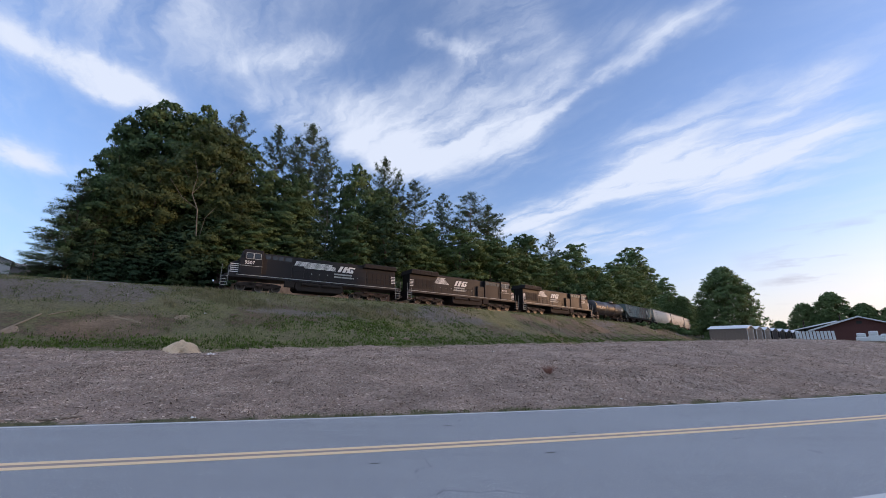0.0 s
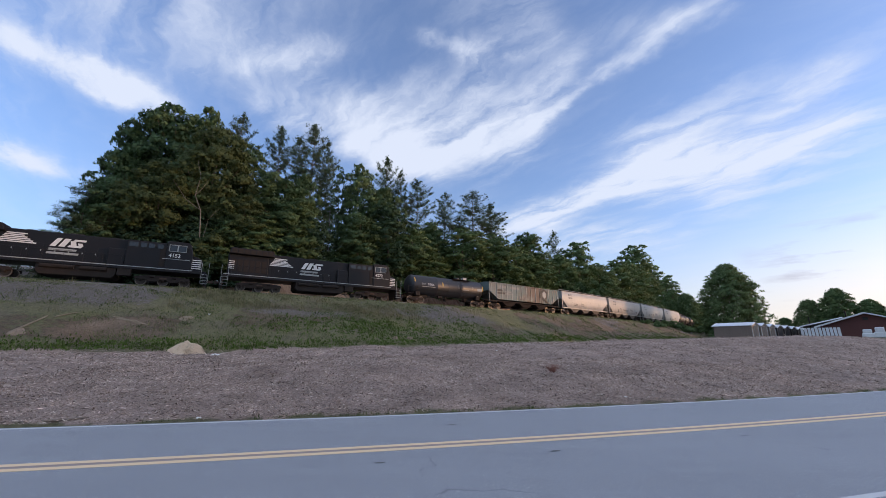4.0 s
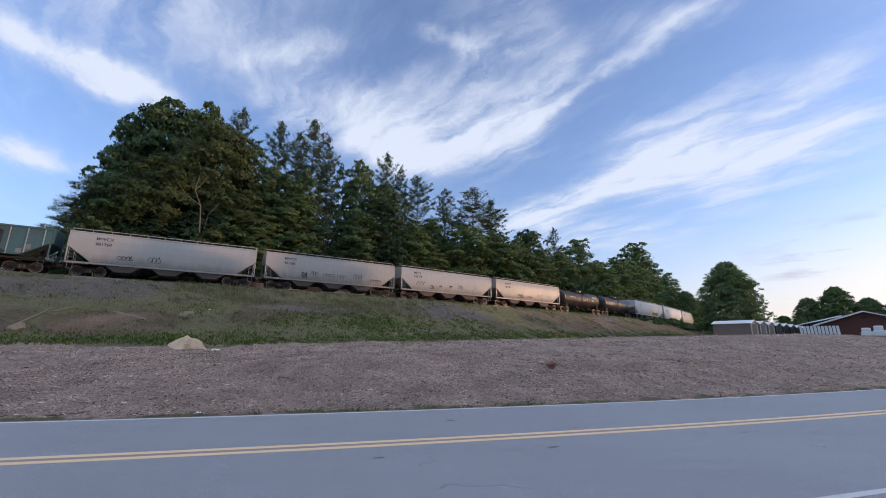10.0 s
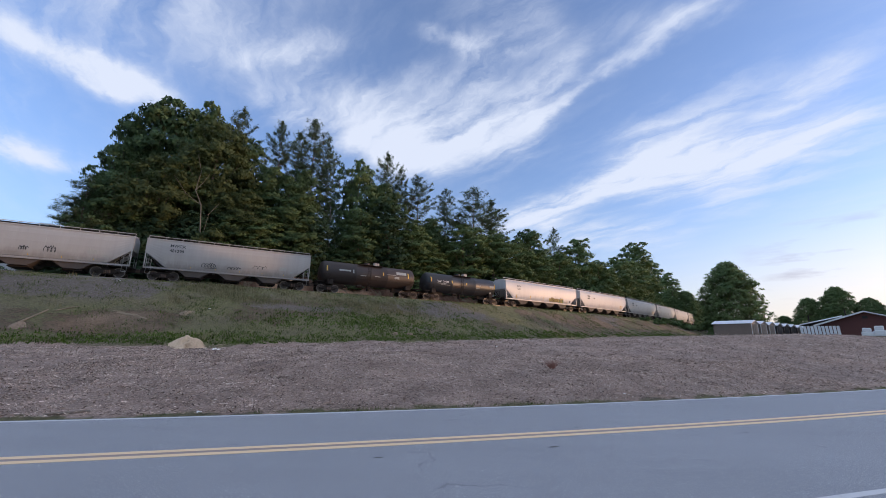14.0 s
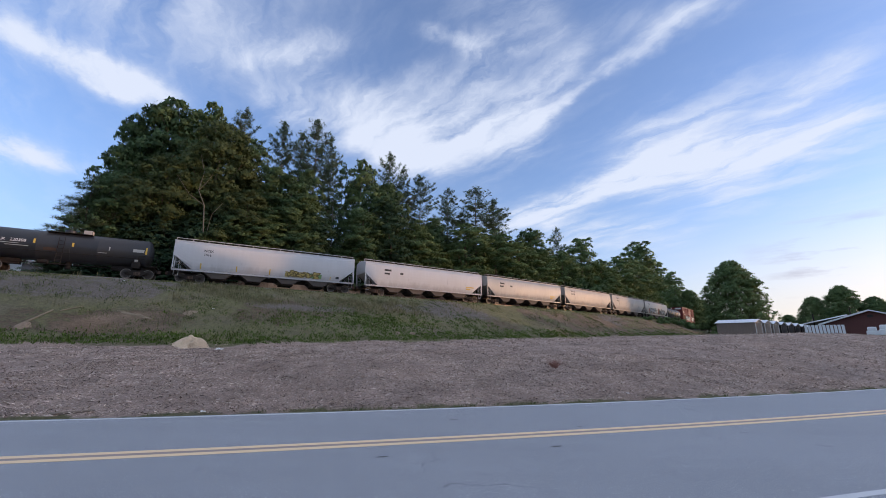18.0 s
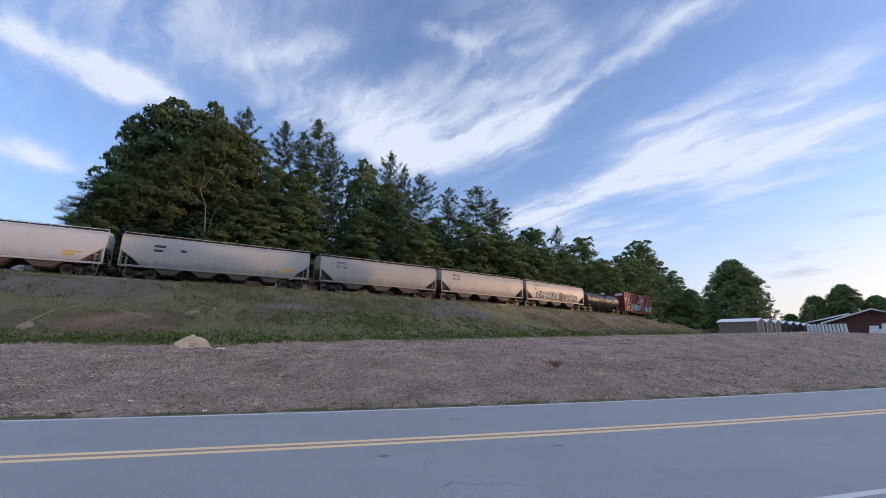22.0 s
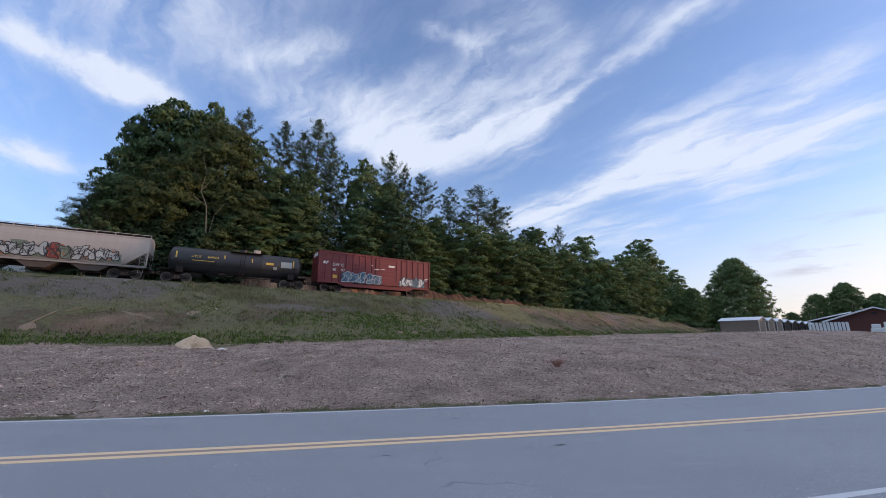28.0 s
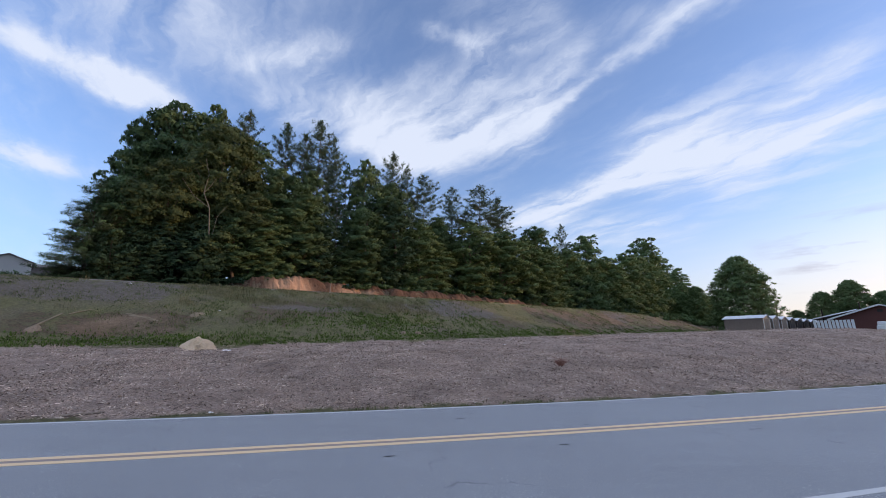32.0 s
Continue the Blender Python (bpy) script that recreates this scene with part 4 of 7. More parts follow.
def build_trees():
    rnd = random.Random(5)
    broad = [make_broadleaf(11 + i, 20, 5.0, low=l, leaves=18000, size=0.35, mat=LEAF, shape=sh) for i, (l, sh) in enumerate(((0.16, 1.0), (0.22, 1.3), (0.26, 1.6)))]
    light = [make_broadleaf(16 + i, 20, 5.0, low=0.14, leaves=17000, size=0.355, mat=LEAF_LIGHT, shape=sh) for i, sh in enumerate((0.9, 1.2))]
    olive = [make_broadleaf(19, 20, 5.0, low=0.48, leaves=20000, size=0.28, mat=LEAF_OLIVE, shape=0.9, boughs=44)]
    vine = [make_broadleaf(22 + i, 20, 5.0, low=0.0, leaves=15000, size=0.36, mat=LEAF_VINE, shape=1.1, squash=1.5) for i in range(2)]
    fill = [make_broadleaf(31 + i, 14, 4.5, low=0.02, leaves=4200, size=0.68, mat=m, shape=sh) for i, (m, sh) in enumerate(((LEAF, 1.0), (LEAF_LIGHT, 1.2), (LEAF_VINE, 0.9)))]
    thin = [make_broadleaf(41 + i, 22, 3.2, low=0.3, leaves=9000, size=0.26, mat=LEAF, sparse=0.40, bark=PALE_BARK) for i in range(2)]
    round_ = [make_broadleaf(51 + i, 17, 7.5, low=0.0, leaves=46000, size=0.33, mat=LEAF_LIGHT, shape=0.5, boughs=170, squash=0.95) for i in range(2)]
    pines = [make_pine(61 + i, 28, 4.6, bare=b, leaves=n, whorls=w) for i, (b, n, w) in enumerate(((0.25, 20000, 22), (0.2, 21000, 24), (0.3, 19000, 20)))]
    hemlock = [make_pine(67, 20, 5.4, bare=0.02, leaves=34000, size=0.24, whorls=28, droop=0.15, dense=1.5, crown=0.95)]
    west = [("h", -42.8, 45.4, 21.2, 5.6), ("h", -41.6, 47.6, 21.0, 5.2), ("h", -44.6, 45.6, 16.0, 4.2), ("b", -41.1, 47.3, 22.3, 3.5), ("b", -40.8, 49.8, 23.1, 3.3), ("b", -41.7, 57.3, 39.2, 6.0), ("b", -44.9, 56.7, 38.0, 4.1),
            ("b", -39.3, 61.0, 41.1, 4.3), ("b", -44.7, 52.2, 28.8, 3.5), ("b", -47.4, 55.0, 35.6, 2.7), ("o", -33.2, 54.1, 33.6, 5.2), ("o", -37.0, 49.1, 25.5, 4.0), ("p", -36.2, 65.1, 43.0, 3.4),
            ("b", -31.7, 60.8, 34.3, 4.1), ("b", -36.9, 54.3, 27.3, 5.5), ("v", -39.6, 45.1, 14.5, 1.9), ("v", -37.5, 46.3, 15.7, 2.5), ("v", -36.3, 47.3, 15.5, 2.4),
            ("v", -34.8, 48.6, 17.4, 3.5), ("v", -32.1, 50.4, 17.8, 3.4), ("b", -29.5, 52.1, 18.6, 3.4), ("o", -27.7, 53.4, 22.4, 3.2), ("l", -26.3, 54.0, 17.9, 2.9)]
    dense = [("p", -30.5, 68.5, 42.2, 2.9), ("p", -23.9, 67.8, 42.1, 4.3), ("p", -28.6, 73.1, 42.7, 2.9), ("p", -23.0, 74.3, 40.5, 2.7), ("b", -27.1, 58.3, 28.1, 4.2),
            ("b", -23.9, 58.5, 27.0, 4.1), ("b", -22.9, 61.4, 29.6, 2.7), ("l", -25.2, 54.6, 20.4, 3.2), ("b", -22.3, 56.8, 22.6, 3.9), ("v", -19.5, 58.3, 20.6, 3.1),
            ("b", -16.8, 60.0, 16.0, 2.6), ("t", -18.2, 66.7, 33.1, 2.1), ("t", -19.1, 64.9, 28.1, 2.3), ("t", -16.3, 69.1, 30.9, 2.2), ("l", -15.0, 67.5, 34.1, 3.6),
            ("b", -11.1, 68.9, 30.3, 3.9), ("p", -11.8, 78.1, 40.9, 3.2), ("p", -8.8, 77.7, 37.5, 2.4), ("p", -5.3, 78.9, 35.8, 3.8), ("b", -13.6, 62.2, 22.4, 3.9),
            ("v", -9.6, 65.3, 24.7, 4.1), ("l", -5.3, 68.0, 22.6, 3.8)]
    middle = [("p", 0.4, 83.1, 34.7, 3.3), ("p", 6.7, 85.3, 35.6, 5.8), ("p", 11.4, 90.4, 34.8, 4.1), ("b", -2.0, 73.9, 25.1, 3.1), ("l", 4.1, 74.4, 24.1, 5.2),
            ("l", 10.4, 78.6, 23.6, 5.1), ("l", 15.4, 82.0, 23.1, 4.2), ("l", -2.4, 69.5, 18.8, 3.5), ("b", 19.4, 89.2, 27.3, 4.8), ("l", 20.0, 86.3, 21.6, 4.5), ("p", 29.6, 103.6, 31.9, 2.7),
            ("l", 35.3, 102.1, 29.1, 5.0), ("l", 28.0, 94.0, 23.4, 4.1), ("l", 42.3, 107.5, 24.3, 4.2)]
    far = [("l", 51.9, 118.8, 27.5, 5.1), ("l", 45.5, 110.0, 22.3, 4.4), ("l", 65.8, 135.7, 36.4, 7.0), ("l", 58.4, 125.8, 28.5, 5.5), ("l", 105.1, 201.7, 44.1, 9.3),
            ("l", 101.7, 181.3, 33.5, 6.7), ("l", 96.1, 167.2, 25.8, 4.1), ("r", 68.8, 95.8, 21.0, 8.2), ("r", 84.4, 139.5, 19.8, 5.6), ("r", 90.5, 142.5, 17.0, 5.0), ("r", 80.8, 141.0, 17.5, 5.0), ("r", 105, 107.1, 16.9, 6.2), ("r", 100.9, 111, 14.4, 5), ("r", 109.1, 103, 13.6, 5),
            ("r", 96.6, 114.8, 9.8, 3.6), ("r", 92.6, 117.6, 8.4, 3.2), ("r", 112.5, 99.6, 12.4, 5)]
    text = {"b": ("tall dark green broad-leaved tree beside the railway", "tree"), "l": ("broad-leaved tree with light green leaves beside the railway", "tree"),
            "o": ("olive-green broad-leaved tree with open lower stem", "tree"), "h": ("dark evergreen with long level branches at the wood's end", "evergreen tree"),
            "v": ("tree hung with green climbing vines", "tree"), "t": ("thin sparse tree with pale stem", "tree"), "r": ("broad rounded green tree behind the sheds", "tree"), "p": ("tall dark pine with flat open branches", "pine tree")}
    stock = {"p": (pines, 28, 4.6), "t": (thin, 22, 3.2), "r": (round_, 17, 7.5), "v": (vine, 20, 5.0), "l": (light, 20, 5.0), "o": (olive, 20, 5.0), "h": (hemlock, 20, 5.4), "b": (broad, 20, 5.0)}
    nb = 0
    for k, x, y, top, rad in west + dense + middle + far:
        s, e = along([x], [y])
        if -6 < s[0] < 64 and -9.2 < e[0] < 0:
            p = beside(float(s[0]), -9.2 - rnd.uniform(0, 0.8))
            x, y = p.x, p.y
        h = top - ground_z(x, y)
        kin, sh, sr = stock[k]
        src = kin[nb % len(kin)]
        nb += 1
        put_tree(src, x, y, h, sh, rad * (1.22 if k in "blvo" else 1.0), sr, rnd.uniform(0, 6.28), *text[k], "trees along the line")
    # the wood behind and between, and the low edge growth
    for s, e, h, rad in wood_rows():
        p = beside(s, e)
        src, sh, sr = (fill[(0, 2)[int(abs(s * 7)) % 2] if s < 50 or e > -12.6 else 1], 14, 4.5)
        put_tree(src, p.x, p.y, h, sh, rad, sr, rnd.uniform(0, 6.28), *text["b"], "trees along the line")
    # one pale forked stem that stands free before the dark wood, leaves about its foot and its tips
    k = 57 / 53
    joints = [(-28.3, 44.8, 7.0), (-28.07, 44.96, 12.28), (-28.45, 44.7, 17.16), (-29.1, 44.3, 18.9), (-28.85, 44.45, 21.3), (-29.35, 44.15, 23.4), (-29.84, 43.8, 18.27), (-31.05, 42.95, 20.33), (-28.59, 44.63, 19.86), (-28.1, 44.95, 21.2), (-27.69, 45.19, 16.2), (-26.7, 45.78, 18.09)]
    j = [Vector((x * k, y * k, 1.55 + (z - 1.55) * k)) for x, y, z in joints]
    v, f = [], []
    for a, b, ra, rb in ((0, 1, 0.13, 0.11), (1, 2, 0.11, 0.08), (2, 3, 0.08, 0.06), (3, 4, 0.06, 0.045), (4, 5, 0.05, 0.02), (2, 6, 0.05, 0.04), (6, 7, 0.04, 0.02), (3, 8, 0.05, 0.035), (8, 9, 0.035, 0.015), (1, 10, 0.04, 0.03), (10, 11, 0.03, 0.012)):
        tube(v, f, j[a], j[b], ra * 0.75, rb * 0.75, 7)
    pale = tagged(new("tree"), "forked tree with bare pale stem before the wood", "tree", "trees along the line")
    mesh_object("trunk", v, f, PALE_BARK, True).parent = pale
    rng = np.random.default_rng(97)
    heads = [j[5], j[7], j[9], j[11]] + [j[0].lerp(j[1], q) + Vector((rng.normal(0, 0.9), rng.normal(0, 0.4), 0)) for q in np.linspace(0.1, 1.25, 12)]
    p, d = crown_points(rng, 8000, np.array([tuple(h) for h in heads]), np.array([1.5, 1.2, 1.2, 1.2] + [1.25] * 12), (j[0].x, j[0].y))
    foliage(rng, "crown", pale, LEAF_OLIVE, p, d, 0.28)
    # unseen trees: on the right added to block the low sun, behind closing the place
    for x, y, h, rad in UNSEEN_ROWS:
        put_tree(fill[int(abs(x + y)) % 3], x, y, h, 14, rad, 4.5, rnd.uniform(0, 6.28), *text["b"], "trees round the place")
    for src in broad + light + olive + vine + thin + pines + hemlock + fill + round_:
        for o in (*src.children_recursive, src):
            bpy.data.objects.remove(o)


def wood_rows():
    """The wood's inner trees: a front row just behind the cut, taller ones further back."""
    rnd = random.Random(8)
    rows = []
    for k in range(34):
        s = -3 + 4.9 * k + rnd.uniform(-1, 1)
        rows.append((s, -rnd.uniform(11.0, 12.4) if s < 60 else -rnd.uniform(9.8, 11.2), rnd.uniform(8.5, 11), rnd.uniform(3.3, 4.0)))
        if k % 3 == 0 and not 15 < s < 30:
            rows.append((s + 1.5, -rnd.uniform(16, 19), rnd.uniform(12.5, 16), rnd.uniform(4.2, 5.0)))
        if s > 58:
            rows.append((s + 2.0, -rnd.uniform(13, 16), rnd.uniform(13, 17.5), rnd.uniform(3.6, 4.6)))
        if k % 4 == 1 and (s < 6 or 42 < s < 70):
            rows.append((s + 0.5, -rnd.uniform(23, 30), rnd.uniform(19, 24) - s * 0.1, 5.5))
    return [(s, e, h * (0.55 if 13 < s < 25 else 1.0), rad) for s, e, h, rad in rows]


# trees out of view; those beyond x = 90 are placed to shade train and bank
UNSEEN_ROWS = [(97, 38, 21, 6), (98, 46, 21, 6), (99, 56, 12, 5.5), (100, 30, 12.5, 5.5), (95, -8, 23, 7), (92, 2, 22, 7), (98, 11, 24, 7), (96, 20, 22, 7), (99, 28, 20, 6.5), (106, -20, 24, 8), (112, 34, 18, 6), (120, 16, 25, 8), (120, 2, 25, 8), (60, -45, 18, 7), (20, -60, 19, 7), (-25, -62, 18, 7), (-70, -50, 20, 7), (-110, -30, 18, 7)]
build_trees()
# ---- the train: things in their own space, x along the track, z from the rail top, near side at -y ----
def solid(boxes=(), prisms=(), tubes=(), bevel=0.0):
    """One bmesh out of boxes (x0, x1, y0, y1, z0, z1), prisms ([(x, z)...], y0, y1) and round bars (a, b, r)."""
    bm = bmesh.new()
    for x0, x1, y0, y1, z0, z1 in boxes:
        m = Matrix.Translation(((x0 + x1) / 2, (y0 + y1) / 2, (z0 + z1) / 2)) @ Matrix.Diagonal((abs(x1 - x0), abs(y1 - y0), abs(z1 - z0), 1))
        bmesh.ops.create_cube(bm, size=1, matrix=m)
    for poly, y0, y1 in prisms:
        a = [bm.verts.new((x, y0, z)) for x, z in poly]
        b = [bm.verts.new((x, y1, z)) for x, z in poly]
        bm.faces.new(a)
        bm.faces.new(b[::-1])
        for i in range(len(a)):
            j = (i + 1) % len(a)
            bm.faces.new((a[j], a[i], b[i], b[j]))
    for a, b, r in tubes:
        v, f = [], []
        tube(v, f, a, b, r, r, 6 if r < 0.06 else 14)
        vs = [bm.verts.new(p) for p in v]
        for q in f:
            bm.faces.new([vs[i] for i in q])
        n = len(v) // 2
        bm.faces.new(vs[:n])
        bm.faces.new(vs[n:])
    bmesh.ops.recalc_face_normals(bm, faces=bm.faces)
    if bevel:
        bmesh.ops.bevel(bm, geom=list(bm.edges), offset=bevel, segments=2, profile=0.5, affect="EDGES")
    return bm


def part(name, bm, mat, parent, label="", smooth=False):
    """Links a bmesh, or a mesh that is shared, as one mesh object under a thing or part."""
    if isinstance(bm, bmesh.types.BMesh):
        me = bpy.data.meshes.new(name)
        bm.to_mesh(me)
        bm.free()
    else:
        me = bm
    if mat and not me.materials:
        me.materials.append(mat)
    if smooth:
        me.polygons.foreach_set("use_smooth", [True] * len(me.polygons))
    ob = new(name, me)
    ob.parent = parent
    return tagged(ob, label) if label else ob


def lathe(profile, seg=20):
    """A round body about the y axis from (radius, y) pairs."""
    bm = bmesh.new()
    rings = []
    for r, y in profile:
        rings.append([bm.verts.new((r * math.cos(2 * math.pi * i / seg), y, r * math.sin(2 * math.pi * i / seg))) for i in range(seg)])
    for a, b in zip(rings, rings[1:]):
        for i in range(seg):
            j = (i + 1) % seg
            bm.faces.new((a[i], a[j], b[j], b[i]))
    bm.faces.new(rings[0][::-1])
    bm.faces.new(rings[-1])
    bmesh.ops.recalc_face_normals(bm, faces=bm.faces)
    return bm


def shared(bm, name, mat):
    me = bpy.data.meshes.new(name)
    bm.to_mesh(me)
    bm.free()
    me.materials.append(mat)
    return me


WHEEL_PROFILE = [(0.06, -0.10), (0.12, -0.10), (0.14, -0.05), (0.36, -0.015), (0.375, -0.055), (0.455, -0.06), (0.46, 0.045), (0.485, 0.055), (0.485, 0.075), (0.36, 0.07), (0.35, 0.03), (0.15, 0.03), (0.12, 0.07), (0.06, 0.07)]
WHEEL = shared(lathe(WHEEL_PROFILE), "wheel", STEEL)
AXLE = shared(solid(tubes=[((0, -0.72, 0), (0, 0.72, 0), 0.085)]), "axle", GREASE)
CAP = shared(solid(boxes=[(-0.1, 0.1, -0.09, 0.09, -0.1, 0.1)], bevel=0.03), "axle_box", GREASE)
FRAME4 = shared(solid(prisms=[([(-1.06, 0.60), (-0.62, 0.68), (-0.38, 0.78), (0.38, 0.78), (0.62, 0.68), (1.06, 0.60), (1.06, 0.47), (0.70, 0.46), (0.40, 0.24), (-0.40, 0.24), (-0.70, 0.46), (-1.06, 0.47)], -0.06, 0.06)], bevel=0.015), "side_frame", GREASE)
HOLE4 = shared(solid(boxes=[(-0.28, 0.28, -0.11, 0.11, 0.3, 0.62)], tubes=[((-0.15, -0.13, 0.34), (-0.15, -0.13, 0.62), 0.075), ((0.15, -0.13, 0.34), (0.15, -0.13, 0.62), 0.075)]), "spring_pack", RUSTY)
BOLSTER = shared(solid(boxes=[(-0.2, 0.2, -1.0, 1.0, 0.48, 0.78)], bevel=0.03), "bolster", GREASE)
COUPLER = shared(solid(boxes=[(-0.45, 0.16, -0.14, 0.14, 0.74, 1.0), (0.16, 0.40, -0.2, 0.2, 0.7, 1.04)], bevel=0.03), "coupler", RUSTY)
FRAME6 = shared(solid(prisms=[([(-2.35, 0.82), (-1.2, 0.98), (1.2, 0.98), (2.35, 0.82), (2.35, 0.58), (1.45, 0.55), (1.25, 0.36), (0.55, 0.36), (0.35, 0.55), (-0.35, 0.55), (-0.55, 0.36), (-1.25, 0.36), (-1.45, 0.55), (-2.35, 0.58)], -0.08, 0.08)], bevel=0.02), "side_frame", GREASE)


def truck(car, x, axles, frame_mesh, y=1.0):
    t = new("truck")
    t.parent = car
    t.location = (x, 0, 0)
    for a in axles:
        for side in (-1, 1):
            w = part("wheel", WHEEL, None, t)
            w.location = (a, side * 0.76, 0.47)
            w.rotation_euler = (0, 0, 0 if side > 0 else math.pi)
            c = part("axle_box", CAP, None, t)
            c.location = (a, side * y, 0.5)
        ax = part("axle", AXLE, None, t)
        ax.location = (a, 0, 0.47)
    for side in (-1, 1):
        part("side_frame", frame_mesh, None, t).location = (0, side * y, 0)
        if frame_mesh is FRAME4:
            part("spring_pack", HOLE4, None, t).location = (0, side * y, 0)
    part("bolster", BOLSTER, None, t)
    return t


def ends(car, half, mat=None):
    for d in (-1, 1):
        c = part("coupler", COUPLER, None, car)
        c.location = (d * (half + 0.15), 0, 0)
        c.rotation_euler = (0, 0, 0 if d > 0 else math.pi)


def ladder(car, x, y, z0, z1, mat, width=0.42, name="ladder"):
    bars = [((x - width / 2, y, z0), (x - width / 2, y, z1), 0.022), ((x + width / 2, y, z0), (x + width / 2, y, z1), 0.022)]
    z = z0 + 0.1
    while z < z1:
        bars.append(((x - width / 2, y, z), (x + width / 2, y, z), 0.016))
        z += 0.36
    return part(name, solid(tubes=bars), mat, car)


def lettering(car, text, x, z, size, mat, skin, bold=0.0, name="lettering"):
    """Writing on a car's near side; skin(z) is the side's distance from the middle."""
    cu = bpy.data.curves.new("t", "FONT")
    cu.body, cu.size, cu.offset, cu.align_x = text, size, bold, "LEFT"
    tmp = new("t", cu)
    me = bpy.data.meshes.new_from_object(tmp)
    bpy.data.objects.remove(tmp)
    for v in me.vertices:
        vx, vz = x + v.co.x, z + v.co.y
        v.co = (vx, -(skin(vz) + 0.012), vz)
    me.materials.clear()
    return part(name, me, mat, car)


def bars(car, rects, mat, skin, name="marking", label="", lift=0.01):
    """Flat painted marks (x0, x1, z0, z1[, slant]) on the near side."""
    for r in rects:
        x0, x1, z0, z1 = r[:4]
        k = r[4] if len(r) > 4 else 0.0
        me = bpy.data.meshes.new(name)
        v = []
        for q in (0.0, 0.25, 0.5, 0.75, 1.0):
            z = z0 + (z1 - z0) * q
            v += [(x0 + k * q, -(skin(z) + lift), z), (x1 + k * q, -(skin(z) + lift), z)]
        me.from_pydata(v, [], [(2 * q, 2 * q + 1, 2 * q + 3, 2 * q + 2) for q in range(4)])
        part(name, me, mat, car, label)


def ribbon(v, f, pts, width, skin, lift):
    """A sprayed stroke through (x, z) points, its ends cut square."""
    for (xa, za), (xb, zb) in zip(pts, pts[1:]):
        d = math.hypot(xb - xa, zb - za) or 1e-6
        ux, uz = (xb - xa) / d * width * 0.4, (zb - za) / d * width * 0.4
        nx, nz = -(zb - za) / d * width * 0.5, (xb - xa) / d * width * 0.5
        b = len(v)
        for x, z in ((xa - ux - nx, za - uz - nz), (xb + ux - nx, zb + uz - nz), (xb + ux + nx, zb + uz + nz), (xa - ux + nx, za - uz + nz)):
            v.append((x, -(skin(z) + lift), z))
        f.append((b, b + 1, b + 2, b + 3))


def spray(parent, name, v, f, mat):
    me = bpy.data.meshes.new(name)
    me.from_pydata(v, [], f)
    return part(name, me, mat, parent)


def sprayed_blob(rng, cx, cz, w, h, wild, n=18):
    """A closed uneven outline round a middle, for sprayed letters and clouds."""
    ph = [rng.uniform(0, 6.28) for _ in range(3)]
    pts = []
    for k in range(n):
        a = 2 * math.pi * k / n
        r = 1 + wild * (0.5 * math.sin(2 * a + ph[0]) + 0.35 * math.sin(3 * a + ph[1]) + 0.3 * math.sin(5 * a + ph[2]))
        c, d = math.cos(a), math.sin(a)
        pts.append((cx + w * r * math.copysign(abs(c) ** 0.7, c), cz + h * r * math.copysign(abs(d) ** 0.7, d)))
    return pts


def graffiti(car, x0, x1, z0, z1, cols, skin, seed, label, letter=0.85):
    """Sprayed letters with no reading: clouds of colour behind, rounded shapes with outlines, strokes and drips."""
    rng = random.Random(seed)
    g = new("graffiti")
    g.parent = car
    tagged(g, label)
    rim = plain("spray_rim", cols[0], 0.55)
    fills = [plain("spray_fill", c, 0.55, vary=0.5, scale=4) for c in cols[1:]]
    count = max(4, int((x1 - x0) / letter))
    w, h = (x1 - x0) / count, z1 - z0

    def clip(pts, low=0.0, high=0.0):
        return [(min(x1 + 0.2, max(x0 - 0.2, x)), min(z1 + high, max(z0 - low, z))) for x, z in pts]

    def filled(name, pts, lift, mat):
        spray(g, name, [(x, -(skin(z) + lift), z) for x, z in pts], [tuple(range(len(pts)))], mat)

    for k in range(count * 2):
        a = x0 + (k + rng.random()) * w * 0.5
        filled("sprayed_ground", clip(sprayed_blob(rng, a, z0 + h * rng.uniform(0.2, 0.55), w * rng.uniform(0.5, 1.1), h * rng.uniform(0.25, 0.5), 0.5), 0.0, 0.1), 0.008 + 0.0006 * k, fills[rng.randrange(1, len(fills)) if len(fills) > 1 else 0])
    for k in range(count):
        cx, cz = x0 + (k + 0.5) * w, z0 + h * (0.47 + rng.uniform(-0.05, 0.05))
        pts = clip(sprayed_blob(rng, cx, cz, w * rng.uniform(0.36, 0.66), h * rng.uniform(0.30, 0.52), 0.62), 0.0, 0.08)
        filled("letter_fill", pts, 0.040 + 0.0012 * (k % 3), fills[0] if rng.random() < 0.75 else fills[k % len(fills)])
        v, f = [], []
        loop = pts + pts[:1]
        for m in range(len(loop) - 1):
            ribbon(v, f, loop[m:m + 2], 0.07 * rng.uniform(0.7, 1.4), skin, 0.046 + 0.0003 * m)
        for _ in range(rng.randrange(4, 7)):      # the inner strokes of the letter
            a, b = (cx + rng.uniform(-0.6, 0.6) * w, cz + rng.uniform(-0.42, 0.5) * h), (cx + rng.uniform(-0.5, 0.5) * w, cz + rng.uniform(-0.42, 0.42) * h)
            mid = ((a[0] + b[0]) / 2 + rng.uniform(-0.12, 0.12) * w, (a[1] + b[1]) / 2 + rng.uniform(-0.15, 0.15) * h)
            ribbon(v, f, [a, mid], 0.06, skin, 0.052)
            ribbon(v, f, [mid, b], 0.05, skin, 0.0525)
        spray(g, "letter_outline", v, f, rim)
    return g


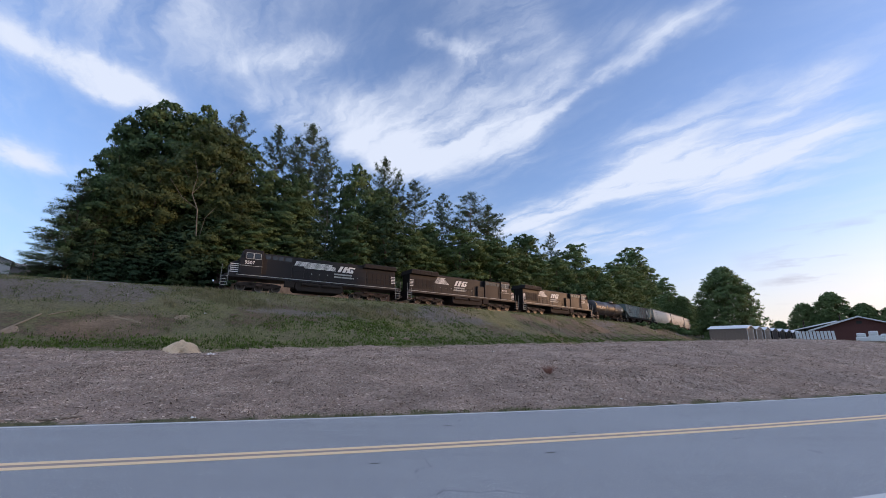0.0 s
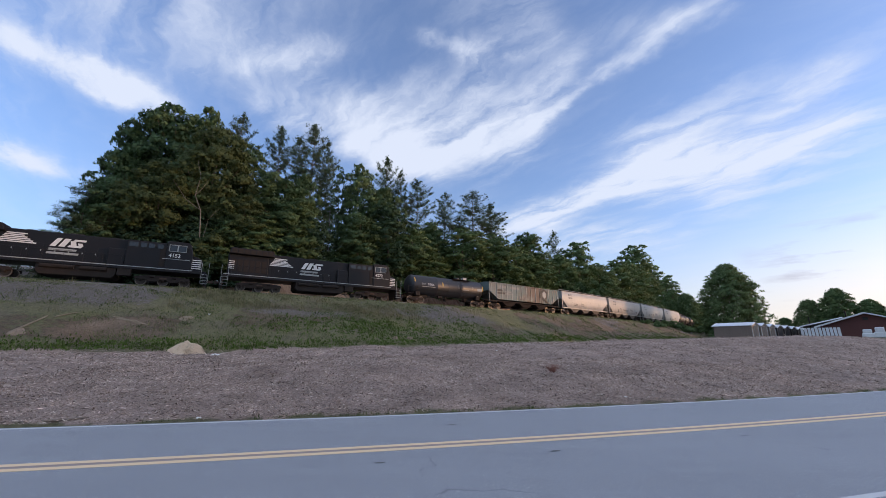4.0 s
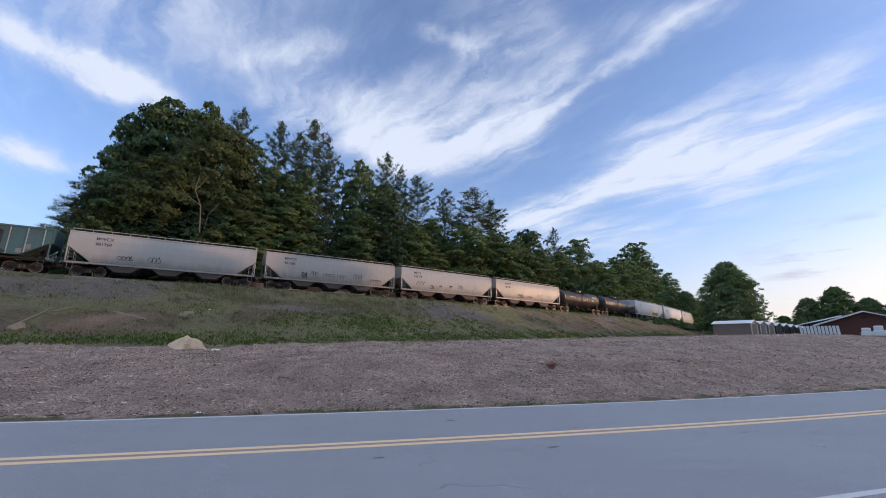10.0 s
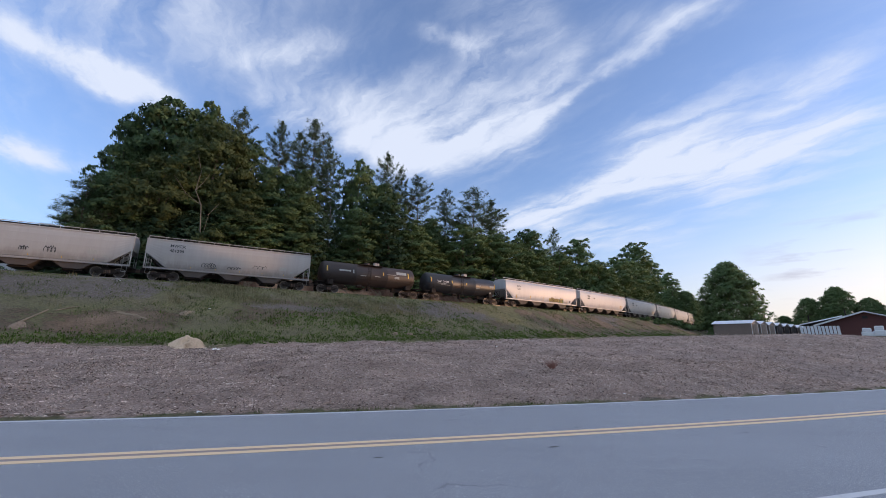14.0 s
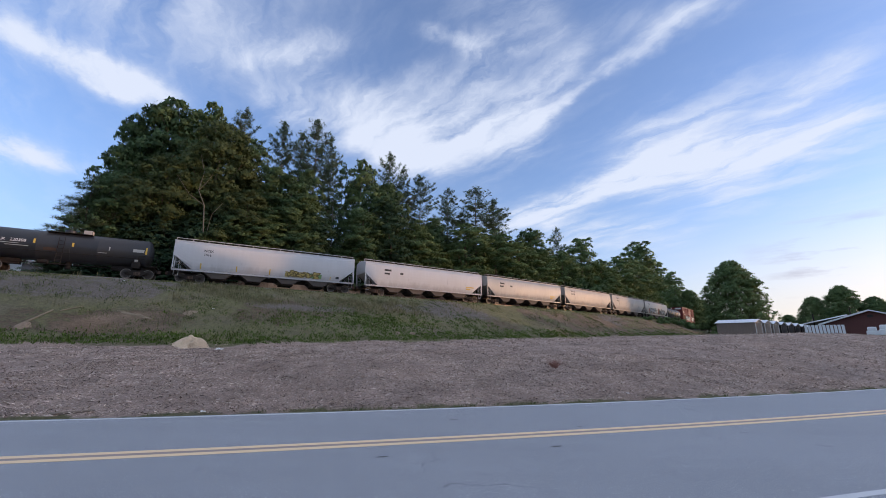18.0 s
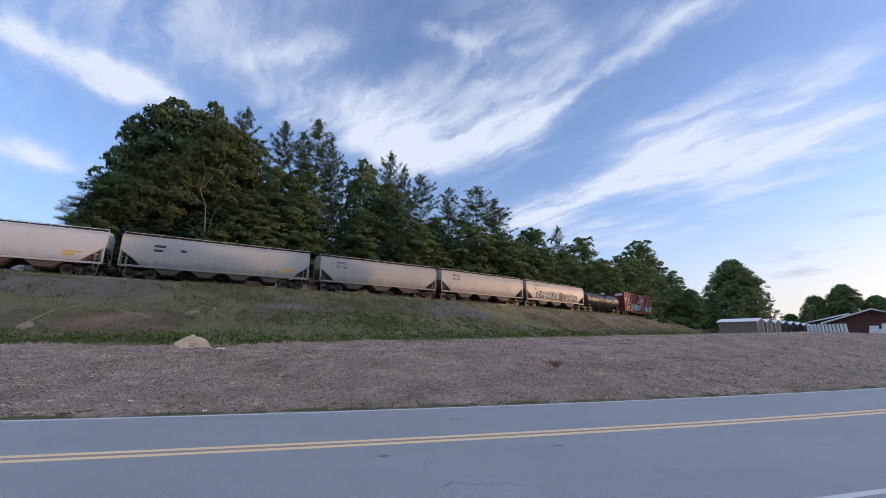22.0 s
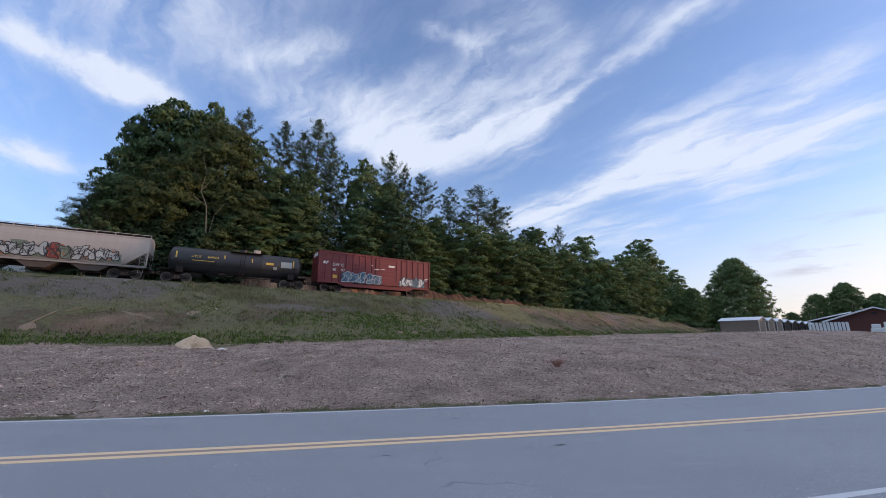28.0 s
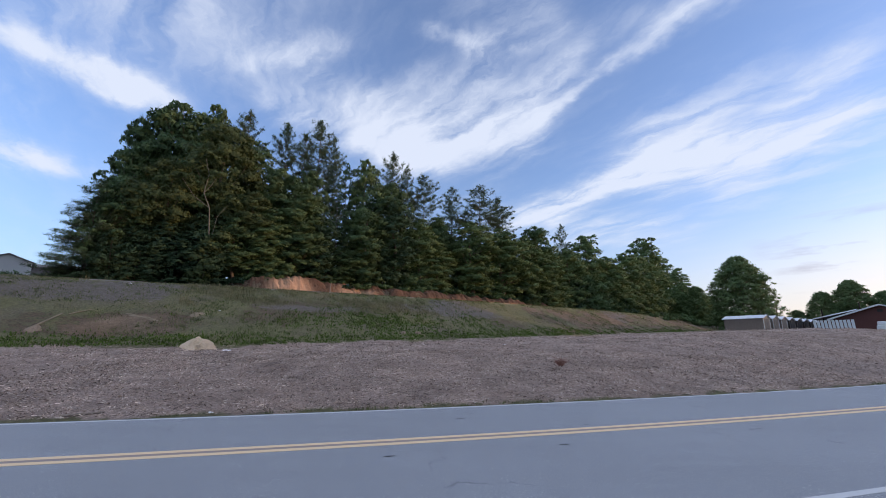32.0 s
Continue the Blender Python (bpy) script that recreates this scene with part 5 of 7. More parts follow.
def hopper_skin(z):
    """Half width of a curved-side hopper at height z."""
    return float(np.interp(z, [1.0, 1.3, 1.8, 2.6, 3.4, 3.95, 4.15, 4.3], [1.38, 1.40, 1.52, 1.585, 1.575, 1.50, 1.40, 0.9]))


def straight_skin(z):
    return 1.55


def hopper_body(L, top, skin, slope, zb):
    """The bin: curved sides, a low arched roof and sloping ends over the trucks."""
    xs = [-L / 2, -L / 2 + slope, L / 2 - slope, L / 2]
    bots = [2.75, zb, zb, 2.75]
    K = 9
    bm = bmesh.new()
    rings = []
    for x, b in zip(xs, bots):
        ring = []
        zs = [b + (top - b) * k / (K - 1) for k in range(K)]
        for z in zs:
            ring.append((x, -skin(z), z))
        for y, dz in ((-0.8, 0.12), (0, 0.16), (0.8, 0.12)):
            ring.append((x, y, top + dz))
        for z in zs[::-1]:
            ring.append((x, skin(z), z))
        rings.append([bm.verts.new(p) for p in ring])
    n = len(rings[0])
    for a, b in zip(rings, rings[1:]):
        for i in range(n):
            j = (i + 1) % n
            bm.faces.new((a[i], a[j], b[j], b[i]))
    bm.faces.new(rings[0])
    bm.faces.new(rings[-1][::-1])
    bmesh.ops.recalc_face_normals(bm, faces=bm.faces)
    return bm


def hopper(name, label, L, bays, paint_mat, skin=hopper_skin, top=4.15, slope=1.8, zb=1.3, ribs=0, bay_mat=None, rail=True):
    car = tagged(new(name), label, "hopper car", "cars of the freight train")
    part("body", hopper_body(L, top, skin, slope, zb), paint_mat, car)
    iron = BAYS if ribs else paint_mat
    part("side_sill", solid(boxes=[(-L / 2 + 0.05, L / 2 - 0.05, -1.5, -1.36, 1.08, 1.26)], bevel=0.012), iron, car)
    part("side_sill", solid(boxes=[(-L / 2 + 0.05, L / 2 - 0.05, 1.36, 1.5, 1.08, 1.26)], bevel=0.012), iron, car)
    part("centre_sill", solid(boxes=[(-L / 2 - 0.3, L / 2 + 0.3, -0.2, 0.2, 0.72, 1.1)]), GREASE, car)
    run = L - 2 * slope - 1.4
    w = run / bays
    for i in range(bays):
        x = -run / 2 + w * (i + 0.5)
        part("bay", solid(prisms=[([(x - w * 0.47, 1.29), (x + w * 0.47, 1.29), (x + w * 0.17, 0.5), (x - w * 0.17, 0.5)], -1.34, 1.34)], bevel=0.015), bay_mat or BAYSHADE, car)
        part("outlet_gate", solid(boxes=[(x - w * 0.2, x + w * 0.2, -1.0, 1.0, 0.36, 0.495)], bevel=0.01), GREASE, car)
    for i in range(ribs):
        x = -L / 2 + 0.55 + (L - 1.1) * i / (ribs - 1)
        z0 = zb + max(0.0, (slope - (L / 2 - abs(x))) / slope) * (2.75 - zb)
        part("rib", solid(boxes=[(x - 0.035, x + 0.035, -skin(3) - 0.07, -skin(3) + 0.01, z0, top - 0.02)]), RIBPAINT, car)
    if ribs:
        part("top_chord", solid(boxes=[(-L / 2, L / 2, -skin(3) - 0.08, -skin(3) + 0.02, top - 0.14, top + 0.03)]), paint_mat, car)
    else:
        # weld seams of the side sheets, and the eave strip
        for i in range(1, bays + 2):
            x = -L / 2 + L * i / (bays + 2)
            part("seam", solid(boxes=[(x - 0.01, x + 0.01, -skin(2.6) - 0.002, -skin(2.6) + 0.05, 2.2, 3.1)]), paint_mat, car)
        part("eave", solid(boxes=[(-L / 2 - 0.02, L / 2 + 0.02, -1.50, -1.40, top - 0.1, top + 0.02)]), paint_mat, car)
    for d in (-1, 1):
        xe = d * (L / 2 - 0.06)
        for y in (-1.5, 1.5):
            part("corner_post", solid(boxes=[(xe - 0.05, xe + 0.05, y - 0.05, y + 0.05, 1.1, top)]), paint_mat, car)
        part("end_platform", solid(boxes=[(d * (L / 2 - slope * 0.95), d * (L / 2 + 0.1), -1.45, 1.45, 1.0, 1.08)], bevel=0.01), GREASE, car)
        ladder(car, d * (L / 2 - 0.42), -1.52, 1.15, 2.9 if not ribs else top - 0.3, iron)
        ladder(car, d * (L / 2 - 0.42), 1.52, 1.15, 2.9, paint_mat)
        for ta, tb_, tr in (((d * (L / 2 - slope * 0.9), -1.0, 1.05), (d * (L / 2 - 0.25), -1.0, 2.5), 0.05), ((d * (L / 2 - slope * 0.9), 1.0, 1.05), (d * (L / 2 - 0.25), 1.0, 2.5), 0.05), ((d * (L / 2 - 0.9), -1.35, 1.05), (d * (L / 2 - 0.9), -1.3, 2.0), 0.04)):
            part("slope_brace", solid(tubes=[(ta, tb_, tr)]), GREASE, car)
        part("step", solid(tubes=[((d * (L / 2 - 0.25), -1.5, 1.1), (d * (L / 2 - 0.25), -1.5, 0.55), 0.02), ((d * (L / 2 - 0.65), -1.5, 1.1), (d * (L / 2 - 0.65), -1.5, 0.55), 0.02), ((d * (L / 2 - 0.25), -1.5, 0.55), (d * (L / 2 - 0.65), -1.5, 0.55), 0.02)]), paint_mat, car)
        truck(car, d * (L / 2 - 1.75), (-0.89, 0.89), FRAME4)
    part("brake_cylinder", solid(tubes=[((-L / 2 + 0.8, 0.3, 1.3), (-L / 2 + 1.5, 0.3, 1.3), 0.2)]), GREASE, car)
    part("brake_wheel", solid(tubes=[((L / 2 + 0.05, 0.5, 2.1), (L / 2 + 0.1, 0.5, 2.1), 0.26)]), GREASE, car)
    part("roof_hatch", solid(boxes=[(-L / 2 + 0.9, L / 2 - 0.9, -0.28, 0.28, top + 0.14, top + 0.26)], bevel=0.03), paint_mat, car)
    if rail:
        n = max(6, int(L / 1.45))
        for y in (-0.92, 0.92):
            t = [((-L / 2 + 0.05, y, top + 0.36), (L / 2 - 0.05, y, top + 0.36), 0.032)]
            t += [((-L / 2 + 0.08 + (L - 0.16) * i / n, y, top + 0.02), (-L / 2 + 0.08 + (L - 0.16) * i / n, y, top + 0.36), 0.028) for i in range(n + 1)]
            part("roof_rail", solid(tubes=t), paint_mat, car)
            part("running_board", solid(boxes=[(-L / 2 + 0.05, L / 2 - 0.05, y - 0.02 if y < 0 else y - 0.42, y + 0.42 if y < 0 else y + 0.02, top + 0.23, top + 0.27)]), GREASE, car)
    ends(car, L / 2)
    return car


def tank_body(L, r, z):
    bm = lathe([(0.02, -L / 2), (r * 0.5, -L / 2 + 0.06), (r * 0.8, -L / 2 + 0.2), (r * 0.95, -L / 2 + 0.38), (r, -L / 2 + 0.6), (r, -L / 6), (r * 1.004, -L / 6 + 0.02), (r * 1.004, -L / 6 + 0.08), (r, -L / 6 + 0.1), (r, L / 6), (r * 1.004, L / 6 + 0.02), (r * 1.004, L / 6 + 0.08), (r, L / 6 + 0.1), (r, L / 2 - 0.6), (r * 0.95, L / 2 - 0.38), (r * 0.8, L / 2 - 0.2), (r * 0.5, L / 2 - 0.06), (0.02, L / 2)], 40)
    bmesh.ops.transform(bm, matrix=Matrix.Translation((0, 0, z)) @ Matrix.Rotation(-math.pi / 2, 4, "Z"), verts=bm.verts)
    return bm


def tank_car(label, L, mat, r=1.42, z=2.62, fittings=0.0):
    car = tagged(new("tank_car"), label, "tank car", "cars of the freight train")

    def skin(h):
        return math.sqrt(max(0.05, r * r - (h - z) ** 2))
    part("tank", tank_body(L, r, z), mat, car, smooth=True)
    part("band", lathe_band(r + 0.012, z, -0.25, 0.25), mat, car)
    for d in (-1, 1):
        part("stub_sill", solid(boxes=[(d * (L / 2 - 3.2), d * (L / 2 + 0.5), -0.3, 0.3, 0.75, 1.25)], bevel=0.02), GREASE, car)
        part("saddle", solid(boxes=[(d * (L / 2 - 1.2) - 0.35, d * (L / 2 - 1.2) + 0.35, -1.2, 1.35, 1.0, 1.62)], bevel=0.05), GREASE, car)
        part("end_platform", solid(boxes=[(d * (L / 2 - 0.35), d * (L / 2 + 0.55), -1.5, 1.5, 1.2, 1.27)]), GREASE, car)
        part("end_rail", solid(tubes=[((d * (L / 2 + 0.5), -1.45, 1.27), (d * (L / 2 + 0.5), -1.45, 2.2), 0.022), ((d * (L / 2 + 0.5), 1.45, 1.27), (d * (L / 2 + 0.5), 1.45, 2.2), 0.022), ((d * (L / 2 + 0.5), -1.45, 2.2), (d * (L / 2 + 0.5), 1.45, 2.2), 0.022),
                                      ((d * (L / 2 + 0.5), -1.45, 2.2), (d * (L / 2 - 1.0), -1.45, 2.2), 0.02), ((d * (L / 2 - 1.0), -1.45, 1.27), (d * (L / 2 - 1.0), -1.45, 2.2), 0.02)]), GREASE, car)
        part("step", solid(tubes=[((d * (L / 2 + 0.45), -1.5, 1.25), (d * (L / 2 + 0.45), -1.5, 0.5), 0.02), ((d * (L / 2 + 0.05), -1.5, 1.25), (d * (L / 2 + 0.05), -1.5, 0.5), 0.02), ((d * (L / 2 + 0.45), -1.5, 0.5), (d * (L / 2 + 0.05), -1.5, 0.5), 0.02)]), GREASE, car)
        truck(car, d * (L / 2 - 1.0), (-0.89, 0.89), FRAME4)
    fx = fittings
    part("manway", solid(tubes=[((fx, 0, z + r - 0.05), (fx, 0, z + r + 0.28), 0.42)]), mat, car)
    part("valve_housing", solid(boxes=[(fx + 1.0, fx + 1.7, -0.3, 0.3, z + r - 0.1, z + r + 0.42)], bevel=0.04), CONC if fx else mat, car)
    part("top_platform", solid(boxes=[(fx - 1.4, fx + 1.9, -1.1, -0.5, z + r - 0.16, z + r - 0.11), (fx - 1.4, fx + 1.9, 0.5, 1.1, z + r - 0.16, z + r - 0.11)]), GREASE, car)
    part("platform_rail", solid(tubes=[((fx - 1.4, -1.1, z + r + 0.32), (fx + 1.9, -1.1, z + r + 0.32), 0.018)] + [((fx - 1.4 + 0.82 * i, -1.1, z + r - 0.12), (fx - 1.4 + 0.82 * i, -1.1, z + r + 0.32), 0.016) for i in range(5)]), GREASE, car)
    ladder(car, fx - 0.1, -r - 0.06, 0.75, z + 0.9, GREASE)
    part("grab_rail", solid(tubes=[((-L / 2 + 0.5, -r - 0.07, 1.9), (L / 2 - 0.5, -r - 0.07, 1.9), 0.018)]), GREASE, car)
    part("outlet", solid(tubes=[((0, 0, 0.62), (0, 0, 1.25), 0.22)]), GREASE, car)
    part("brake_rigging", solid(tubes=[((-L * 0.3, -0.4, 0.95), (L * 0.3, -0.4, 0.95), 0.04), ((-1.9, -0.9, 1.05), (-1.2, -0.9, 1.05), 0.17)]), GREASE, car)
    ends(car, L / 2 + 0.3)
    return car, skin


def lathe_band(r, z, x0, x1):
    bm = lathe([(r - 0.03, x0), (r, x0 + 0.01), (r, x1 - 0.01), (r - 0.03, x1)], 40)
    bmesh.ops.transform(bm, matrix=Matrix.Translation((0, 0, z)) @ Matrix.Rotation(-math.pi / 2, 4, "Z"), verts=bm.verts)
    return bm


def boxcar():
    L, top, half = 15.5, 4.86, 1.48
    car = tagged(new("boxcar"), "red ribbed boxcar with white and blue sprayed graffiti", "boxcar", "cars of the freight train")

    def skin(z):
        return half + 0.07
    part("body", solid(boxes=[(-L / 2, L / 2, -half, half, 1.12, top)], bevel=0.02), RED, car)
    part("roof", solid(prisms=[([(-L / 2 - 0.04, top - 0.02), (L / 2 + 0.04, top - 0.02), (L / 2 + 0.04, top + 0.07), (-L / 2 - 0.04, top + 0.07)], -half - 0.05, half + 0.05)], bevel=0.02), RED, car)
    for i in range(15):
        part("roof_seam", solid(boxes=[(-L / 2 + 0.5 + i * (L - 1) / 14 - 0.03, -L / 2 + 0.5 + i * (L - 1) / 14 + 0.03, -half, half, top + 0.06, top + 0.1)]), RED, car)
    part("top_chord", solid(boxes=[(-L / 2, L / 2, -half - 0.09, -half + 0.01, top - 0.16, top - 0.03)]), REDRIB, car)
    part("side_sill", solid(boxes=[(-L / 2, L / 2, -half - 0.05, -half + 0.02, 0.98, 1.2)]), RED, car)
    part("side_sill", solid(prisms=[([(-5.4, 1.0), (5.4, 1.0), (4.4, 0.66), (-4.4, 0.66)], -half - 0.02, -half + 0.05)]), RED, car)
    door = (-0.35, 3.05)
    for i in range(19):
        x = -L / 2 + 0.06 + (L - 0.12) * i / 18
        if door[0] - 0.2 < x < door[1] + 0.2:
            continue
        part("rib", solid(boxes=[(x - 0.06, x + 0.06, -half - 0.08, -half + 0.01, 1.2, top - 0.16)], bevel=0.012), REDRIB, car)
    d = part("door", solid(boxes=[(door[0], door[1], -half - 0.11, -half + 0.01, 1.2, top - 0.22)], bevel=0.012), REDRIB, car)
    for k in range(7):
        z = 1.45 + k * 0.5
        part("corrugation", solid(boxes=[(door[0] + 0.1, door[1] - 0.1, -half - 0.14, -half - 0.1, z, z + 0.1)], bevel=0.012), REDRIB, d)
    part("door_latch", solid(tubes=[((door[0] + 0.45, -half - 0.15, 1.3), (door[0] + 0.45, -half - 0.15, top - 0.4), 0.025), ((door[1] - 0.45, -half - 0.15, 1.3), (door[1] - 0.45, -half - 0.15, top - 0.4), 0.025)]), RUSTY, d)
    part("door_track", solid(boxes=[(door[0] - 3.0, door[1] + 0.1, -half - 0.15, -half, 1.08, 1.16)]), GREASE, car)
    for e in (-1, 1):
        for k in range(7):
            z = 1.5 + k * 0.47
            part("end_corrugation", solid(boxes=[(e * (L / 2), e * (L / 2 + 0.07), -half + 0.1, half - 0.1, z, z + 0.24)], bevel=0.03), RED, car)
        ladder(car, e * (L / 2 - 0.35), -half - 0.11, 1.1, 2.5 if e > 0 else 2.5, REDRIB, 0.45)
        part("step", solid(tubes=[((e * (L / 2 - 0.15), -half, 1.0), (e * (L / 2 - 0.15), -half, 0.5), 0.02), ((e * (L / 2 - 0.55), -half, 1.0), (e * (L / 2 - 0.55), -half, 0.5), 0.02), ((e * (L / 2 - 0.15), -half, 0.5), (e * (L / 2 - 0.55), -half, 0.5), 0.02)]), REDRIB, car)
        truck(car, e * (L / 2 - 1.9), (-0.89, 0.89), FRAME4)
    part("end_sign", solid(boxes=[(-L / 2 - 0.09, -L / 2 - 0.07, -1.2, 0.4, 4.25, 4.7)]), MARK_WHITE, car, "white panel on the end")
    part("centre_sill", solid(boxes=[(-L / 2 - 0.35, L / 2 + 0.35, -0.25, 0.25, 0.7, 1.1)]), GREASE, car)
    part("brake_cylinder", solid(boxes=[(-4.2, -2.8, -0.9, -0.3, 0.62, 1.05)], bevel=0.03), GREASE, car)
    part("air_reservoir", solid(boxes=[(0.5, 1.6, 0.2, 0.9, 0.6, 1.05)], bevel=0.03), GREASE, car)
    ends(car, L / 2 + 0.2)
    lettering(car, "DW", -6.05, 3.12, 0.5, MARK_WHITE, skin)
    lettering(car, "C", -5.0, 3.12, 0.5, MARK_WHITE, skin)
    lettering(car, "40", -6.05, 2.5, 0.48, MARK_WHITE, skin)
    lettering(car, "97", -4.95, 2.5, 0.48, MARK_WHITE, skin)
    bars(car, [(-7.2, -6.6, 3.45, 3.62, 0.05), (-7.2, -6.7, 3.3, 3.4), (6.9, 7.4, 2.4, 2.52, 0.1), (6.8, 7.3, 2.2, 2.3)], MARK_WHITE, skin, "emblem", "faded white emblem")
    bars(car, [(-1.0, -0.8, 3.55, 3.63), (-0.55, 0.2, 3.13, 3.2), (0.35, 0.9, 3.2, 3.27), (1.4, 2.3, 3.6, 3.85)], MARK_WHITE, lambda z: half + 0.15, "marking")
    bars(car, [(-6.0, -5.4, 1.62, 2.0), (-4.75, -4.2, 1.3, 1.7), (5.9, 6.4, 1.6, 2.2)], MARK_YELLOW, skin, "placard")
    for z in (2.6, 3.05, 3.5):
        part("grab_iron", solid(tubes=[((-3.5, -half - 0.12, z), (-2.75, -half - 0.12, z), 0.018)]), REDRIB, car)
    graffiti(car, -4.7, 0.3, 1.22, 2.55, [(0.42, 0.47, 0.50), (0.045, 0.10, 0.16), (0.05, 0.11, 0.17), (0.03, 0.05, 0.08), (0.10, 0.06, 0.06)], lambda z: half + 0.15, 3, "blue and white sprayed letters")
    graffiti(car, 3.2, 6.7, 1.22, 2.5, [(0.06, 0.10, 0.13), (0.58, 0.60, 0.60), (0.06, 0.13, 0.18), (0.09, 0.17, 0.22), (0.50, 0.51, 0.50)], lambda z: half + 0.10, 4, "white sprayed letters")
    return car


def loco(label, f, number, older=False):
    """A six-axle freight diesel; f = 1 when the cab is at the +x end."""
    car = tagged(new("locomotive"), label, "locomotive", "locomotives of the freight train")

    def bx(x0, x1, y0, y1, z0, z1):
        return (min(f * x0, f * x1), max(f * x0, f * x1), y0, y1, z0, z1)

    def px(poly):
        return [(f * x, z) for x, z in poly]

    def tb(a, b, r):
        return ((f * a[0], a[1], a[2]), (f * b[0], b[1], b[2]), r)
    part("frame", solid(boxes=[bx(-10.55, 10.35, -1.5, 1.5, 1.42, 1.72)], bevel=0.02), BLACK, car)
    part("walkway_edge", solid(boxes=[bx(-10.5, 9.2, -1.53, -1.5, 1.66, 1.73)]), MARK_PALE, car, "pale edge of the walkway")
    part("engine_hood", solid(boxes=[bx(-6.0, 3.4, -0.98, 0.98, 1.7, 4.42)], bevel=0.06), BLACK, car)
    part("rear_hood", solid(boxes=[bx(-10.1, -6.0, -0.98, 0.98, 1.7, 4.1)], bevel=0.05), BLACK, car)
    rz = 4.62 if older else 4.72
    part("radiator", solid(prisms=[(px([(-10.15, 4.05), (-5.4, 4.05), (-5.6, rz), (-10.0, rz)]), -1.5, 1.5)], bevel=0.05), BLACK, car)
    for i in range(7):
        part("radiator_screen", solid(boxes=[bx(-9.9 + 0.62 * i, -9.38 + 0.62 * i, -1.53, -1.48, 4.12, rz - 0.1)], bevel=0.01), GREASE, car)
    part("cabinet", solid(boxes=[bx(3.4, 6.7, -1.42, 1.42, 1.7, 4.38)], bevel=0.05), BLACK, car)
    part("cab", solid(prisms=[(px([(6.7, 1.72), (9.05, 1.72), (9.05, 3.35), (8.78, 4.42), (8.55, 4.62), (6.75, 4.62), (6.7, 4.5)]), -1.54, 1.54)], bevel=0.05), BLACK, car)
    part("nose", solid(prisms=[(px([(9.05, 1.72), (10.0, 1.72), (10.0, 2.85), (9.72, 3.12), (9.05, 3.35)]), -1.2, 1.2)], bevel=0.06), BLACK, car)
    part("anticlimber", solid(boxes=[bx(10.2, 10.5, -1.5, 1.5, 1.3, 1.62)], bevel=0.03), BLACK, car)
    part("pilot", solid(prisms=[(px([(10.15, 1.4), (10.5, 1.4), (10.6, 0.3), (10.3, 0.25)]), -1.4, 1.4)]), BLACK, car)
    part("rear_pilot", solid(boxes=[bx(-10.7, -10.5, -1.4, 1.4, 0.35, 1.5)], bevel=0.03), BLACK, car)
    # cab side windows with pale frames
    for i, (a, b) in enumerate(((6.95, 7.62), (7.72, 8.4))):
        w = part("cab_window", solid(boxes=[bx(a, b, -1.565, -1.53, 3.58, 4.2)]), GLASS, car)
        part("window_frame", solid(boxes=[bx(a - 0.05, a, -1.58, -1.53, 3.53, 4.25), bx(b, b + 0.05, -1.58, -1.53, 3.53, 4.25), bx(a, b, -1.58, -1.53, 4.2, 4.25), bx(a, b, -1.58, -1.53, 3.53, 3.58)]), MARK_PALE, w, "pale metal window frame")
    for y in (-0.75, 0.75):
        part("windshield", solid(prisms=[(px([(9.07, 3.45), (8.83, 4.35), (8.8, 4.34), (9.04, 3.44)]), y - 0.55, y + 0.55)]), GLASS, car)
    part("headlight", solid(boxes=[bx(8.62, 8.76, -0.25, 0.25, 4.42, 4.6)], bevel=0.02), LAMPGLASS, car)
    part("mirror", solid(boxes=[bx(8.5, 8.56, -1.78, -1.6, 3.6, 4.05)], bevel=0.01), BLACK, car)
    part("bell_bracket", solid(boxes=[bx(2.0, 2.6, -0.3, 0.3, 4.4, 4.62)], bevel=0.03), BLACK, car)
    part("exhaust", solid(boxes=[bx(-1.2, -0.2, -0.45, 0.45, 4.4, 4.6)], bevel=0.04), GREASE, car)
    part("horn", solid(tubes=[tb((-4.4, 0, 4.6), (-3.7, 0, 4.6), 0.07), tb((-4.2, 0, 4.4), (-4.2, 0, 4.62), 0.03)]), GREASE, car)
    part("antenna", solid(boxes=[bx(7.2, 7.7, -0.3, 0.3, 4.62, 4.72)]), CONC, car)
    # dark vents and doors along the cabinet and hood
    for i, x in enumerate((3.55, 4.5, 5.15, 5.9)):
        part("vent", solid(boxes=[bx(x, x + (0.75 if i == 0 else 0.5), -1.45, -1.41, 3.72, 4.18)], bevel=0.01), GLASS, car)
    part("cab_door", solid(boxes=[bx(6.2, 6.75, -1.44, -1.41, 1.95, 3.9)], bevel=0.01), GREASE, car)
    for i in range(9):
        part("hood_door", solid(boxes=[bx(-5.6 + i * 0.98, -4.72 + i * 0.98, -1.005, -0.975, 1.95, 3.3)], bevel=0.008), BLACK, car)
        part("door_latch", solid(boxes=[bx(-4.86 + i * 0.98, -4.8 + i * 0.98, -1.02, -1.0, 2.55, 2.7)]), MARK_PALE, car)
    for i in range(6):
        part("louvre", solid(boxes=[bx(-9.8 + i * 0.62, -9.32 + i * 0.62, -1.01, -0.975, 2.15, 3.5)], bevel=0.008), GREASE, car)
    part("blower_duct", solid(boxes=[bx(2.0, 3.4, -1.3, -0.9, 1.7, 3.4)], bevel=0.06), BLACK, car)
    part("fuel_tank", solid(prisms=[(px([(-2.9, 1.42), (2.9, 1.42), (2.9, 0.7), (2.6, 0.42), (-2.6, 0.42), (-2.9, 0.7)]), -1.35, 1.35)], bevel=0.06), GREASE, car)
